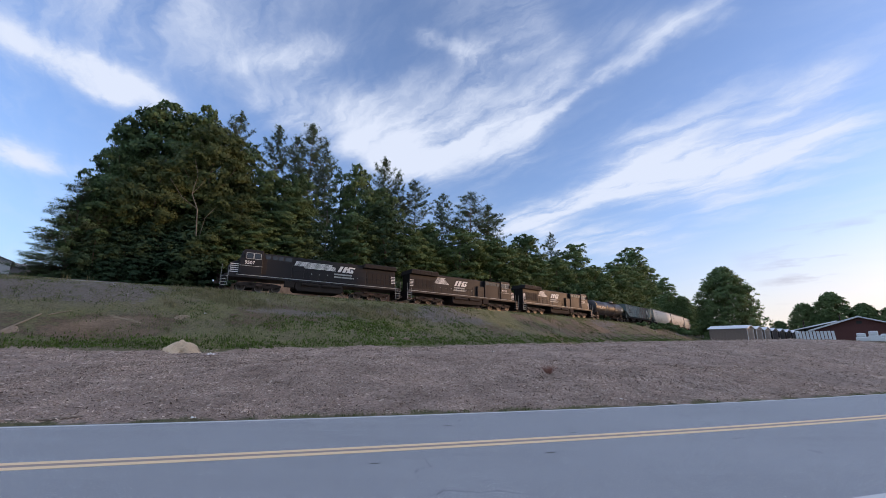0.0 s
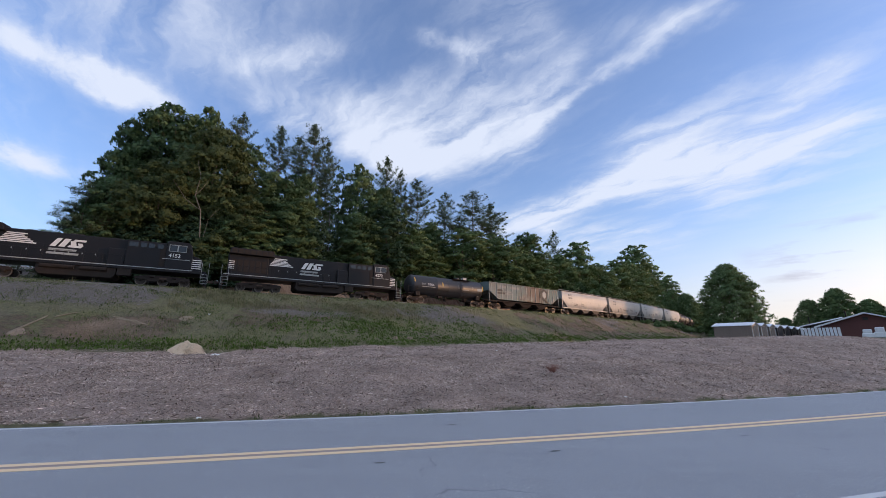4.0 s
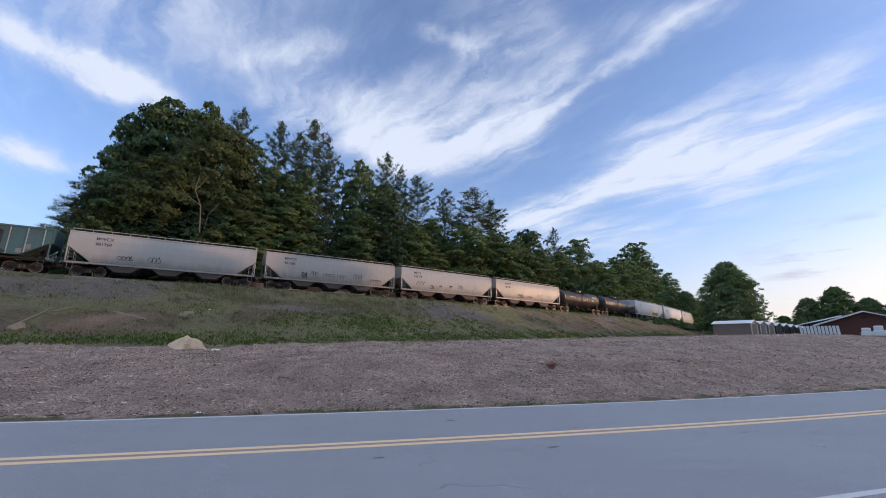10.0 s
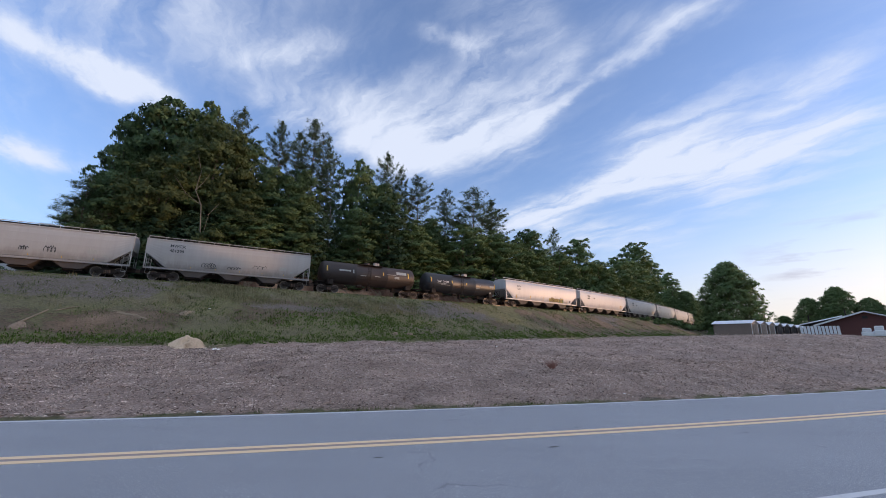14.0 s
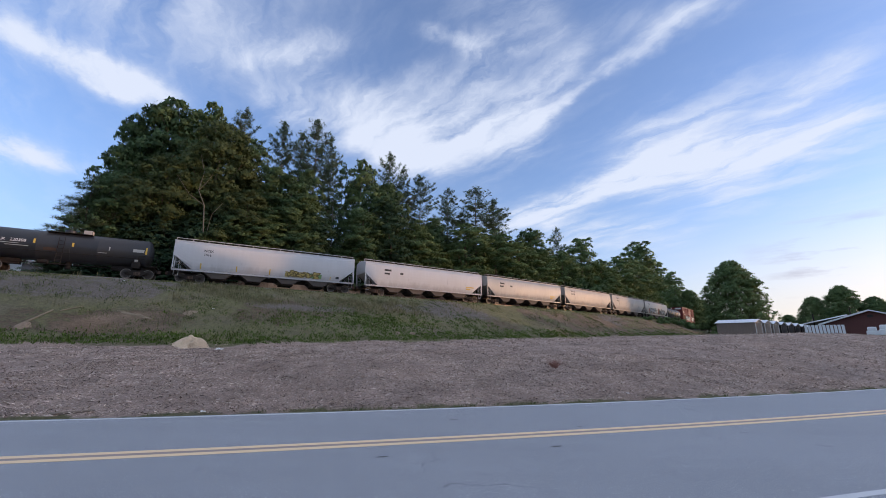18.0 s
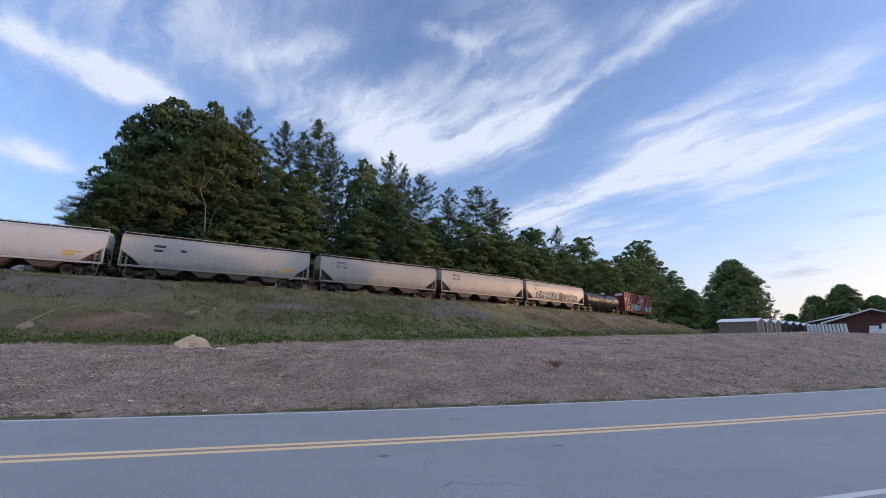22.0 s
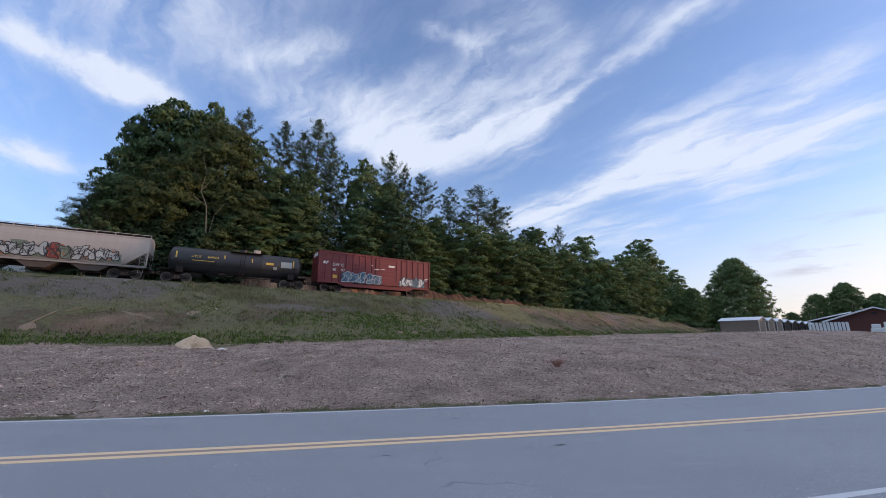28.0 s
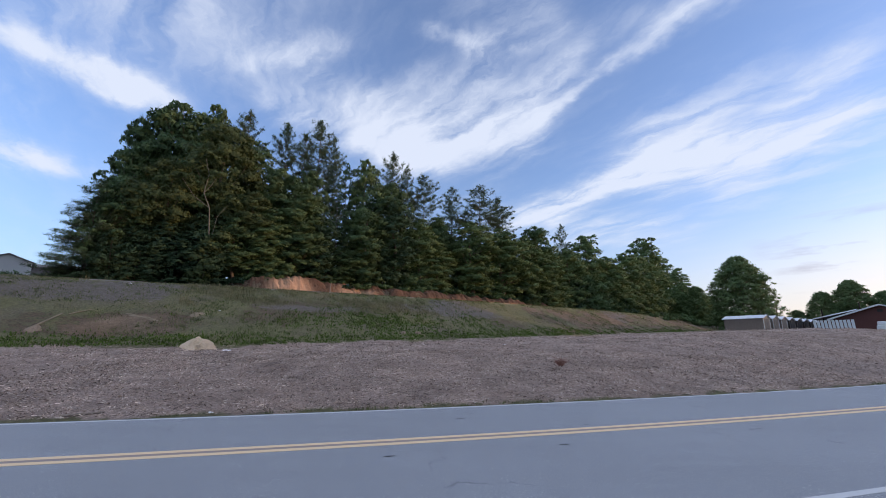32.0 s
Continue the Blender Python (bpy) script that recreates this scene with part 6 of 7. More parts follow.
    for a, b in ((-2.6, -0.2), (0.2, 2.2)):
        part("air_tank", solid(tubes=[tb((a, -1.4, 1.2), (b, -1.4, 1.2), 0.2)]), GREASE, car)
    part("battery_box", solid(boxes=[bx(3.0, 4.1, -1.45, -0.9, 0.75, 1.42)], bevel=0.03), GREASE, car)
    for d in (-1, 1):
        t = truck(car, f * d * 6.75, (-1.85, 0, 1.85), FRAME6, 1.08)
        for bx0 in (-1.1, 0.75):
            part("brake_cylinder", solid(tubes=[((bx0, -1.2, 0.85), (bx0 + 0.4, -1.2, 0.85), 0.13)]), GREASE, t)
        part("spring_pad", solid(boxes=[(-0.3, 0.3, -1.2, -1.0, 0.62, 0.8)], bevel=0.02), RUSTY, t)
        # steps and corner handrails
        xs = d * 10.35
        for k in range(4):
            part("step", solid(boxes=[bx(xs - 0.28, xs + 0.28, -1.5, -1.15, 0.42 + 0.32 * k, 0.46 + 0.32 * k)]), MARK_PALE, car, "worn pale step edge")
        part("stair_rail", solid(tubes=[tb((xs - 0.33, -1.52, 0.45), (xs - 0.33, -1.52, 2.65), 0.022), tb((xs + 0.33, -1.52, 0.45), (xs + 0.33, -1.52, 2.65), 0.022)]), MARK_PALE, car, "pale handrail by the steps")
    posts = [tb((x, -1.5, 1.72), (x, -1.5, 2.7), 0.016) for x in np.arange(-9.7, 3.2, 1.43)]
    part("handrail", solid(tubes=posts + [tb((-9.8, -1.5, 2.7), (3.2, -1.5, 2.7), 0.018)]), BLACK, car)
    posts = [tb((x, 1.5, 1.72), (x, 1.5, 2.7), 0.016) for x in np.arange(-9.7, 3.2, 1.43)]
    part("handrail", solid(tubes=posts + [tb((-9.8, 1.5, 2.7), (3.2, 1.5, 2.7), 0.018)]), BLACK, car)
    ends(car, 10.65)

    # marks: number, slanted bars for the emblem, end stripes
    def cabskin(z):
        return 1.545

    def hoodskin(z):
        return 1.01
    nx = 6.95 if f > 0 else -8.55
    lettering(car, number, nx, 2.95, 0.52, MARK_WHITE, cabskin, 0.008)
    bars(car, [(nx - 0.5, nx + 1.9, 2.72, 2.77)], MARK_PALE, cabskin, "small_marking")
    rows = []
    if f > 0:
        for k in range(6):
            rows.append((-5.9 + 0.1 * k, -3.3 - 0.22 * k if k < 5 else -4.0, 3.15 + 0.16 * k, 3.25 + 0.16 * k, 0.03))
        bars(car, rows, MARK_WHITE, hoodskin, "emblem_bar", "white slanted stripes of the emblem")
        bars(car, [(-2.35, -1.95, 3.1, 3.9, 0.45), (-1.75, -1.3, 3.1, 3.9, 0.4), (-1.1, -0.1, 3.1, 3.3, 0.1), (-0.75, 0.15, 3.7, 3.9, 0.1), (-0.85, -0.45, 3.3, 3.72, -0.1), (-0.3, 0.05, 3.3, 3.55, -0.1)], MARK_WHITE, hoodskin, "emblem", "bold white slanted emblem shapes")
        bars(car, [(-2.4, -0.4, 2.72, 2.92, 0.04), (-2.5, -0.2, 2.36, 2.56, 0.04)], MARK_PALE, hoodskin, "name_bar")
    else:
        for k in range(6):
            rows.append((-3.2 + 0.05 * k, 1.9 - 0.5 * (k > 3), 3.25 + 0.13 * k, 3.33 + 0.13 * k, 0.02))
        bars(car, rows, MARK_WHITE, hoodskin, "emblem_bar", "white stripes of the emblem")
        bars(car, [(2.1, 2.5, 3.2, 3.95, 0.4), (2.7, 3.1, 3.2, 3.95, 0.35), (3.25, 4.1, 3.2, 3.38, 0.1), (3.5, 4.35, 3.76, 3.95, 0.1), (3.4, 3.8, 3.38, 3.78, -0.1), (3.9, 4.2, 3.38, 3.6, -0.1)], MARK_WHITE, hoodskin, "emblem", "bold white slanted emblem shapes")
        bars(car, [(1.7, 4.0, 2.8, 2.98, 0.03), (1.7, 4.3, 2.45, 2.63, 0.03)], MARK_PALE, hoodskin, "name_bar")
    for e, y in ((9.05, 1.25), (-10.1, 1.02)):
        st = [(f * e + (0.0 if f * e > 0 else -0.85), f * e + (0.85 if f * e > 0 else 0.0), 1.95 + 0.22 * k, 2.05 + 0.22 * k, 0.0) for k in range(5)]
        if e < 0:
            st = [(f * e + (0.02 if f * e < 0 else -0.6), f * e + (0.6 if f * e < 0 else -0.02), 2.4 + 0.2 * k, 2.48 + 0.2 * k) for k in range(5)]
        bars(car, st, MARK_WHITE, lambda z, w=y: w, "end_stripe", "white stripes on the end")
    return car


RIBPAINT = paint("rib_pale_paint", (0.33, 0.40, 0.40), (0.25, 0.17, 0.12), 0.35, 0.45)
SPEED = 11.35          # m/s
TRAIN = []             # (car, s of its middle at 13 s)


def build_train():
    TRAIN.append((loco("black diesel locomotive leading with cab and nose forward", -1, "9507", True), -130.95))
    TRAIN.append((loco("black diesel locomotive running cab backward, white emblem", 1, "4152"), -108.45))
    TRAIN.append((loco("black diesel locomotive with white emblem coupled before the cars", 1, "4272"), -85.9))
    car, skin = tank_car("black tank car with yellow and white marks", 13.1, TANKBLACK, fittings=2.2)
    bars(car, [(-6.0, -5.84, 2.9, 3.55), (-1.35, -1.21, 2.6, 3.15), (6.1, 6.26, 2.4, 3.2)], MARK_YELLOW, skin, "yellow_mark")
    bars(car, [(1.55, 1.62, 2.5, 3.0), (4.2, 4.27, 2.5, 3.0)], MARK_PALE, skin, "pale_mark")
    lettering(car, "TILX", -4.9, 2.55, 0.34, MARK_PALE, skin)
    lettering(car, "220326", -3.85, 2.55, 0.34, MARK_WHITE, skin, 0.004)
    bars(car, [(-4.8, -2.6, 2.28, 2.36), (2.3, 3.5, 2.3, 2.38), (5.1, 6.0, 2.35, 2.75)], MARK_PALE, skin, "data_bar")
    bars(car, [(5.3, 5.6, 1.35, 1.65)], MARK_WHITE, skin, "placard")
    TRAIN.append((car, -66.95))

    car = hopper("hopper_car", "faded blue-green ribbed hopper car streaked with rust", 17.3, 3, TEAL, straight_skin, 4.05, 2.0, 1.45, ribs=15, bay_mat=BAYS, rail=False)

    def flat(z):
        return 1.562
    cx, cz = 4.55, 2.95

    def hexagon(r):
        return [(cx + 0.92 * r * math.cos(radians(90 + 60 * i)), cz + r * math.sin(radians(90 + 60 * i))) for i in range(7)]
    v, f2 = [], []
    ribbon(v, f2, hexagon(0.86), 0.31, flat, 0.078)
    ribbon(v, f2, [(cx - 0.78, cz + 0.35), (cx - 0.78, 1.6)], 0.31, flat, 0.080)
    ribbon(v, f2, [(cx + 0.05, 2.15), (cx + 0.35, 1.92), (cx + 1.1, 1.58)], 0.31, flat, 0.082)
    tagged(spray(car, "emblem", v, f2, MARK_DARK), "dark angular hexagon emblem")
    pts = hexagon(0.6)[:6]
    tagged(spray(car, "emblem_centre", [(x, -(flat(z) + 0.076), z) for x, z in pts], [tuple(range(6))], MARK_PALE), "pale hexagon in the emblem")
    bars(car, [(-6.6, -4.9, 3.3, 3.7), (-4.0, -1.8, 3.3, 3.65)], FADED, flat, "name_bar", "faded pale lettering bars")
    bars(car, [(-5.2, -3.5, 2.65, 2.85), (-5.2, -3.3, 2.3, 2.5), (7.0, 7.35, 2.0, 2.45), (6.4, 6.8, 1.6, 2.0)], FADED, flat, "number_bar")
    bars(car, [(-6.9, -5.6, 2.75, 3.05), (-6.9, -5.1, 2.3, 2.6)], MARK_DARK, flat, "number_bar", lift=0.014)
    graffiti(car, -1.6, 1.6, 1.6, 2.4, [(0.07, 0.075, 0.075), (0.15, 0.165, 0.165), (0.12, 0.15, 0.155)], flat, 8, "grey scrawled graffiti tag")
    TRAIN.append((car, -51.0))

    def grey_hopper(label, s, mat, num, tag_seed=None, tag=(0, 0), mark="MWCX", L=16.1, bays=3):
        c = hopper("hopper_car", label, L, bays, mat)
        lettering(c, mark, -L / 2 + 2.0, 3.42, 0.42, MARK_DARK, hopper_skin, 0.006)
        lettering(c, num, -L / 2 + 2.0, 2.9, 0.42, MARK_DARK, hopper_skin, 0.006)
        bars(c, [(L / 2 - 3.4, L / 2 - 2.7, 2.0, 2.4), (L / 2 - 2.2, L / 2 - 1.9, 1.75, 1.95)], MARK_PALE, hopper_skin, "data_bar")
        bars(c, [(-L / 2 + 4.0 + 2.3 * k, -L / 2 + 4.06 + 2.3 * k, 1.42, 1.56) for k in range(5)], MARK_YELLOW, hopper_skin, "reflector")
        if tag_seed is not None:
            squiggle(c, tag[0], tag[1], tag_seed)
        TRAIN.append((c, s))
        return c
    grey_hopper("light grey curved hopper car, three bays, scribbled tag", -33.2, GREY, "481360", 21, (-4.2, 3.0))
    grey_hopper("warm grey hopper car with black scribbled tags", -16.1, TAN, "481365", 22, (-4.0, 9.5))
    grey_hopper("light grey hopper car, three bays, faint tags", 1.0, GREY, "851374", 23, (-5.6, 8.0), "MFCX")
    grey_hopper("warm grey hopper car with black tag", 18.1, TAN, "481290", 24, (-3.0, 5.5))
    car, skin = tank_car("dark brown-black tank car with pale panel and yellow marks", 13.1, TANKBROWN, fittings=-0.3)
    bars(car, [(-6.0, -5.84, 2.6, 3.25), (5.2, 5.36, 2.55, 3.3), (1.5, 1.64, 2.65, 3.05)], MARK_YELLOW, skin, "yellow_mark")
    bars(car, [(-2.6, -2.46, 2.6, 3.05), (-4.4, -2.9, 2.75, 2.95), (-1.6, -0.8, 2.35, 2.43), (0.4, 1.2, 2.4, 2.47), (3.5, 5.0, 2.95, 3.35), (3.2, 3.9, 2.35, 2.65), (2.1, 3.4, 2.82, 2.88)], MARK_PALE, skin, "marking")
    TRAIN.append((car, 34.2))
    car, skin = tank_car("blue-black tank car with white lettering and yellow marks", 13.1, TANKBLACK, fittings=-0.3)
    bars(car, [(-6.0, -5.84, 2.55, 3.25), (-2.35, -2.2, 2.6, 3.0), (0.35, 0.5, 2.55, 2.9), (6.0, 6.14, 2.4, 3.1)], MARK_YELLOW, skin, "yellow_mark")
    lettering(car, "TILX", -4.95, 2.62, 0.36, MARK_WHITE, skin, 0.004)
    lettering(car, "220308", -3.9, 2.62, 0.36, MARK_WHITE, skin, 0.004)
    bars(car, [(-4.9, -3.3, 2.42, 2.48), (-4.2, -2.6, 2.25, 2.31), (3.1, 3.2, 2.5, 2.85), (5.0, 5.9, 2.55, 2.85), (2.3, 3.0, 2.2, 2.25)], MARK_PALE, skin, "marking")
    bars(car, [(-1.6, -0.7, 2.05, 2.3)], RUSTY, skin, "patch")
    bars(car, [(5.2, 5.5, 1.6, 1.85)], MARK_WHITE, skin, "placard")
    TRAIN.append((car, 49.15))
    for s, L, mat, lab, num in ((67.1, 19.2, WHITE, "long white hopper car, four bays, green and ochre graffiti", "1016"), (87.7, 19.1, WHITE, "long white hopper car, four bays, dusty lower side", None), (107.4, 18.0, GREY, "long pale grey hopper car with streaked side", None)):
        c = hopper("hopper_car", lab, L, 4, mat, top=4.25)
        if num:
            lettering(c, "NCIX", -L / 2 + 2.7, 3.25, 0.36, MARK_DARK, hopper_skin, 0.006)
            lettering(c, num, -L / 2 + 2.7, 2.8, 0.36, MARK_DARK, hopper_skin, 0.006)
            graffiti(c, 1.6, 5.4, 1.36, 2.1, [(0.12, 0.09, 0.03), (0.42, 0.33, 0.10), (0.35, 0.28, 0.10), (0.16, 0.30, 0.12)], hopper_skin, 31, "ochre and green sprayed letters")
            bars(c, [(-L / 2 + 2.5 + 3.4 * k, -L / 2 + 2.62 + 3.4 * k, 1.4, 2.0) for k in range(3)] + [(6.6, 6.7, 1.4, 1.75)], MARK_YELLOW, hopper_skin, "yellow_mark")
            bars(c, [(7.3, 7.7, 1.55, 1.8)], MARK_DARK, hopper_skin, "data_bar")
        else:
            bars(c, [(-L / 2 + 2.7, -L / 2 + 3.7, 3.2, 3.45), (-L / 2 + 2.7, -L / 2 + 3.5, 2.75, 2.98), (-L / 2 + 5.0, -L / 2 + 5.5, 2.9, 3.15)], MARK_DARK, hopper_skin, "number_bar")
            bars(c, [(L / 2 - 3.0, L / 2 - 1.6, 2.0, 2.15), (L / 2 - 3.0, L / 2 - 2.2, 1.7, 1.9)], MARK_YELLOW, hopper_skin, "data_bar")
        TRAIN.append((c, s))
    grey_hopper("warm grey hopper car, three bays, dusty", 125.9, TAN, "481336", L=16.4)
    grey_hopper("warm grey hopper car, three bays, rust-streaked", 143.2, TAN, "481294", L=16.4)
    c = grey_hopper("warm grey hopper car with large coloured graffiti", 160.5, TAN, "481", L=16.4)
    graffiti(c, -5.6, 5.9, 1.42, 2.75, [(0.03, 0.03, 0.035), (0.36, 0.42, 0.45), (0.12, 0.14, 0.14), (0.26, 0.06, 0.05), (0.15, 0.20, 0.16), (0.32, 0.16, 0.09)], hopper_skin, 33, "large silver, red and green sprayed letters")
    car, skin = tank_car("black tank car with yellow lettering and placards", 13.4, TANKBLACK, r=1.36, z=2.5, fittings=0.4)
    bars(car, [(-6.0, -5.86, 2.5, 3.2), (-1.55, -1.43, 2.75, 3.15), (1.2, 1.32, 2.6, 3.0), (5.6, 5.74, 2.4, 3.2)], MARK_YELLOW, skin, "yellow_mark")
    lettering(car, "UTLX", -4.6, 2.65, 0.36, MARK_YELLOW, skin, 0.004)
    lettering(car, "644601", -3.1, 2.65, 0.36, MARK_YELLOW, skin, 0.004)
    bars(car, [(-4.5, -2.4, 2.3, 2.37), (2.7, 3.5, 2.5, 2.75)], MARK_YELLOW, skin, "data_bar")
    bars(car, [(4.3, 5.5, 2.3, 3.0), (3.5, 3.9, 2.0, 2.3)], MARK_PALE, skin, "placard")
    bars(car, [(0.0, 1.0, 2.0, 2.45), (2.9, 3.6, 1.75, 2.2)], MARK_DARK, skin, "patch")
    TRAIN.append((car, 176.95))
    TRAIN.append((boxcar(), 193.2))


def squiggle(car, x, length, seed):
    """Scrawled black tags along the lower side: running loops, an underline or a slash."""
    rng = random.Random(seed)
    a = x
    while a < x + length:
        size, wide = rng.uniform(0.25, 0.6), rng.uniform(0.5, 1.4)
        z0, turns, v, f, pts = 1.6 + rng.uniform(0.0, 0.35), rng.uniform(2.5, 4.5), [], [], []
        for k in range(int(turns * 9) + 1):
            u = k / (turns * 9)
            w = 2 * math.pi * turns * u
            pts.append((a + wide * u - 0.11 * wide * math.sin(w), z0 + size * (0.5 - 0.5 * math.cos(w)) * (0.55 + 0.45 * math.sin(2.3 * w + seed) ** 2)))
        if rng.random() < 0.5:
            pts += [(a + wide * 1.05, z0 - 0.06), (a + wide * 0.1, z0 - 0.1)]
        for k in range(len(pts) - 1):
            ribbon(v, f, pts[k:k + 2], 0.045, hopper_skin, 0.010 + 0.0003 * k)
        tagged(spray(car, "graffiti_tag", v, f, MARK_DARK), "black scrawled tag")
        a += wide + rng.uniform(0.3, 1.6)


def motions():
    """The train rolls to the left at a steady pace."""
    for car, s13 in TRAIN:
        rows = []
        for k in range(65):
            t = k * 0.5
            x, y, h = line(s13 - SPEED * (t - 13))
            rows.append((t, pose(x, y, RAIL_Z, 0, 0, math.degrees(h))))
        walk(car, rows)


build_train()
# ---- ground cover: chips, grass, weeds, stones ----
def scatter(rng, n, x0, x1, y0, y1, keep):
    x, y = rng.uniform(x0, x1, n), rng.uniform(y0, y1, n)
    k = keep(x, y)
    return x[k], y[k]


def road_q(x, y):
    return (y - middle(x)) * 0.955 - 3.15


def is_mulch(x, y):
    z = height(x, y)
    return (road_q(x, y) > 0.12) & (z - (np.clip(1.62 + 0.033 * x, 1.1, 2.72) - 0.1) < 0.35)


def build_chips():
    rng = np.random.default_rng(77)
    xs, ys, sz = [], [], []
    for n, x0, x1, y0, y1, s in ((115000, -14, 16, 5, 20, 0.034), (74000, -24, 34, 5, 32, 0.050), (34000, -24, 60, 18, 50, 0.09)):
        x, y = scatter(rng, n, x0, x1, y0, y1, is_mulch)
        xs.append(x), ys.append(y), sz.append(np.full(len(x), s))
    x, y, s = np.concatenate(xs), np.concatenate(ys), np.concatenate(sz)
    n = len(x)
    z = height(x, y)
    a = rng.uniform(0, np.pi * 2, n)
    ln = s * np.minimum(rng.lognormal(0, 0.5, n), 3.0)
    wd = np.minimum(ln * rng.uniform(0.16, 0.42, n), 0.026)
    tilt = rng.normal(0, 0.35, n)
    d = np.c_[np.cos(a) * np.cos(tilt), np.sin(a) * np.cos(tilt), np.sin(tilt)] * ln[:, None] * 0.5
    side = np.c_[-np.sin(a), np.cos(a), rng.normal(0, 0.4, n)] * wd[:, None] * 0.5
    c = np.c_[x, y, z + 0.012 + np.abs(d[:, 2])]
    top = np.array([0, 0, 1]) * (wd[:, None] * 0.5)
    # each chip a small wedge: two long faces meeting at a ridge
    q = np.stack([c - d - side, c + d - side, c + d * 0.9 + top, c - d * 0.9 + top, c - d * 0.9 + top, c + d * 0.9 + top, c + d + side, c - d + side], 1).reshape(-1, 3)
    me = quad_object("mulch_chips", q, n * 2, CHIPS)
    tagged(new("mulch_chips", me), "loose shredded bark and wood chips", "mulch", kind="stuff")


def blades(rng, x, y, h, spread, count, width, mat, name, label, cat, lean=0.35):
    """Tufts of narrow blades, each a bent pair of faces."""
    n = len(x)
    x, y, h = np.repeat(x, count), np.repeat(y, count), np.repeat(h, count) * rng.uniform(0.5, 1.2, n * count)
    x, y = x + rng.normal(0, spread, len(x)), y + rng.normal(0, spread, len(x))
    z = height(x, y) - 0.02
    a = rng.uniform(0, 2 * np.pi, len(x))
    d = np.c_[np.cos(a), np.sin(a), 0 * a]
    s = np.c_[-np.sin(a), np.cos(a), 0 * a] * (width * rng.uniform(0.6, 1.4, len(x)))[:, None]
    base = np.c_[x, y, z]
    bend = rng.uniform(0.05, lean, len(x))[:, None] * h[:, None]
    up = np.array([[0, 0, 1.0]]) * h[:, None]
    midp = base + up * 0.55 + d * bend * 0.35
    tip = base + up + d * bend
    q = np.stack([base - s, base + s, midp + s * 0.7, midp - s * 0.7, midp - s * 0.7, midp + s * 0.7, tip + s * 0.12, tip - s * 0.12], 1).reshape(-1, 3)
    me = quad_object(name, q, len(x) * 2, mat)
    return tagged(new(name, me), label, cat, kind="stuff")


def bank_points(rng, n, s0, s1, e0, e1):
    s, e = rng.uniform(s0, s1, n), rng.uniform(e0, e1, n)
    x = np.interp(s, _S, _X) + e * np.sin(np.interp(s, _S, _H))
    y = np.interp(s, _S, _Y) - e * np.cos(np.interp(s, _S, _H))
    return x, y, s, e


def build_grass():
    rng = np.random.default_rng(91)
    # thin grass over the whole bank
    x, y, s, e = bank_points(rng, 13000, -30, 110, 3.2, 24)
    bare = np.exp(-((s + 1.5) / 5.5) ** 4 - ((e - 14.6) / 2.2) ** 4)
    k = ~is_mulch(x, y) & (fbm(x, y, 3, 51) - 0.5 * step(34, 44, s) * step(5.5, 6.5, e) > -0.15 + 0.7 * bare)
    blades(rng, x[k], y[k], 0.15 + 0.06 * fbm(x[k], y[k], 3, 52), 0.2, 11, 0.017, GRASS, "grass", "thin mixed grass on the bank", "grass", 1.5)
    # longer stuff along the shoulder by the ballast
    x, y, s, e = bank_points(rng, 5200, -30, 120, 2.9, 6.2)
    k = fbm(x, y, 3, 53) > -0.15
    blades(rng, x[k], y[k], np.full(k.sum(), 0.15), 0.14, 6, 0.018, GRASS, "tall_grass", "taller grass along the ballast shoulder", "grass", 0.7)
    # dry pale stalks
    x, y, s, e = bank_points(rng, 4200, 2, 26, 5.0, 11)
    k = fbm(x, y, 2.5, 57) > 0.12
    blades(rng, x[k], y[k], np.full(k.sum(), 0.32), 0.25, 5, 0.012, STRAW, "dry_grass", "dry pale grass stalks", "dry grass", 0.6)
    x, y, s, e = bank_points(rng, 1600, -20, 110, 3.4, 16)
    k = fbm(x, y, 2.5, 58) > 0.3
    blades(rng, x[k], y[k], np.full(k.sum(), 0.45), 0.2, 5, 0.018, STRAW, "dry_grass", "dry pale grass stalks", "dry grass", 0.3)
    # lush green along the foot of the bank and in patches
    x, y, s, e = bank_points(rng, 44000, -16, 105, 7, 24)
    z = height(x, y)
    low = z - np.clip(1.62 + 0.033 * x, 1.1, 2.72)
    p = 1.0 * np.exp(-((low - 0.45) / 0.45) ** 2) + 1.0 * np.exp(-((s - 18.5) / 7) ** 2 - ((e - 13.2) / 2.4) ** 2) + 0.8 * np.exp(-((s - 31) / 2) ** 2 - ((e - 12) / 2) ** 2) + 1.0 * np.exp(-((s - 46) / 7) ** 2 - ((e - 14.3) / 0.9) ** 2)
    k = ~is_mulch(x, y) & (rng.random(len(x)) < p * (0.75 + 0.6 * fbm(x, y, 2, 59)))
    blades(rng, x[k], y[k], np.full(k.sum(), 0.15), 0.15, 6, 0.04, WEED, "weeds", "low lush green weeds at the foot of the bank", "weeds", 0.7)
    # sparse grass along the road's far edge
    xx = rng.uniform(-14, 30, 900)
    yy = middle(xx) + (3.22 + rng.uniform(0, 0.25, 900) ** 1.5) / 0.955
    k = fbm(xx, yy, 3, 61) > 0.0
    blades(rng, xx[k], yy[k], np.full(k.sum(), 0.07), 0.05, 4, 0.007, GRASS, "verge_grass", "short grass at the road edge", "grass", 0.6)


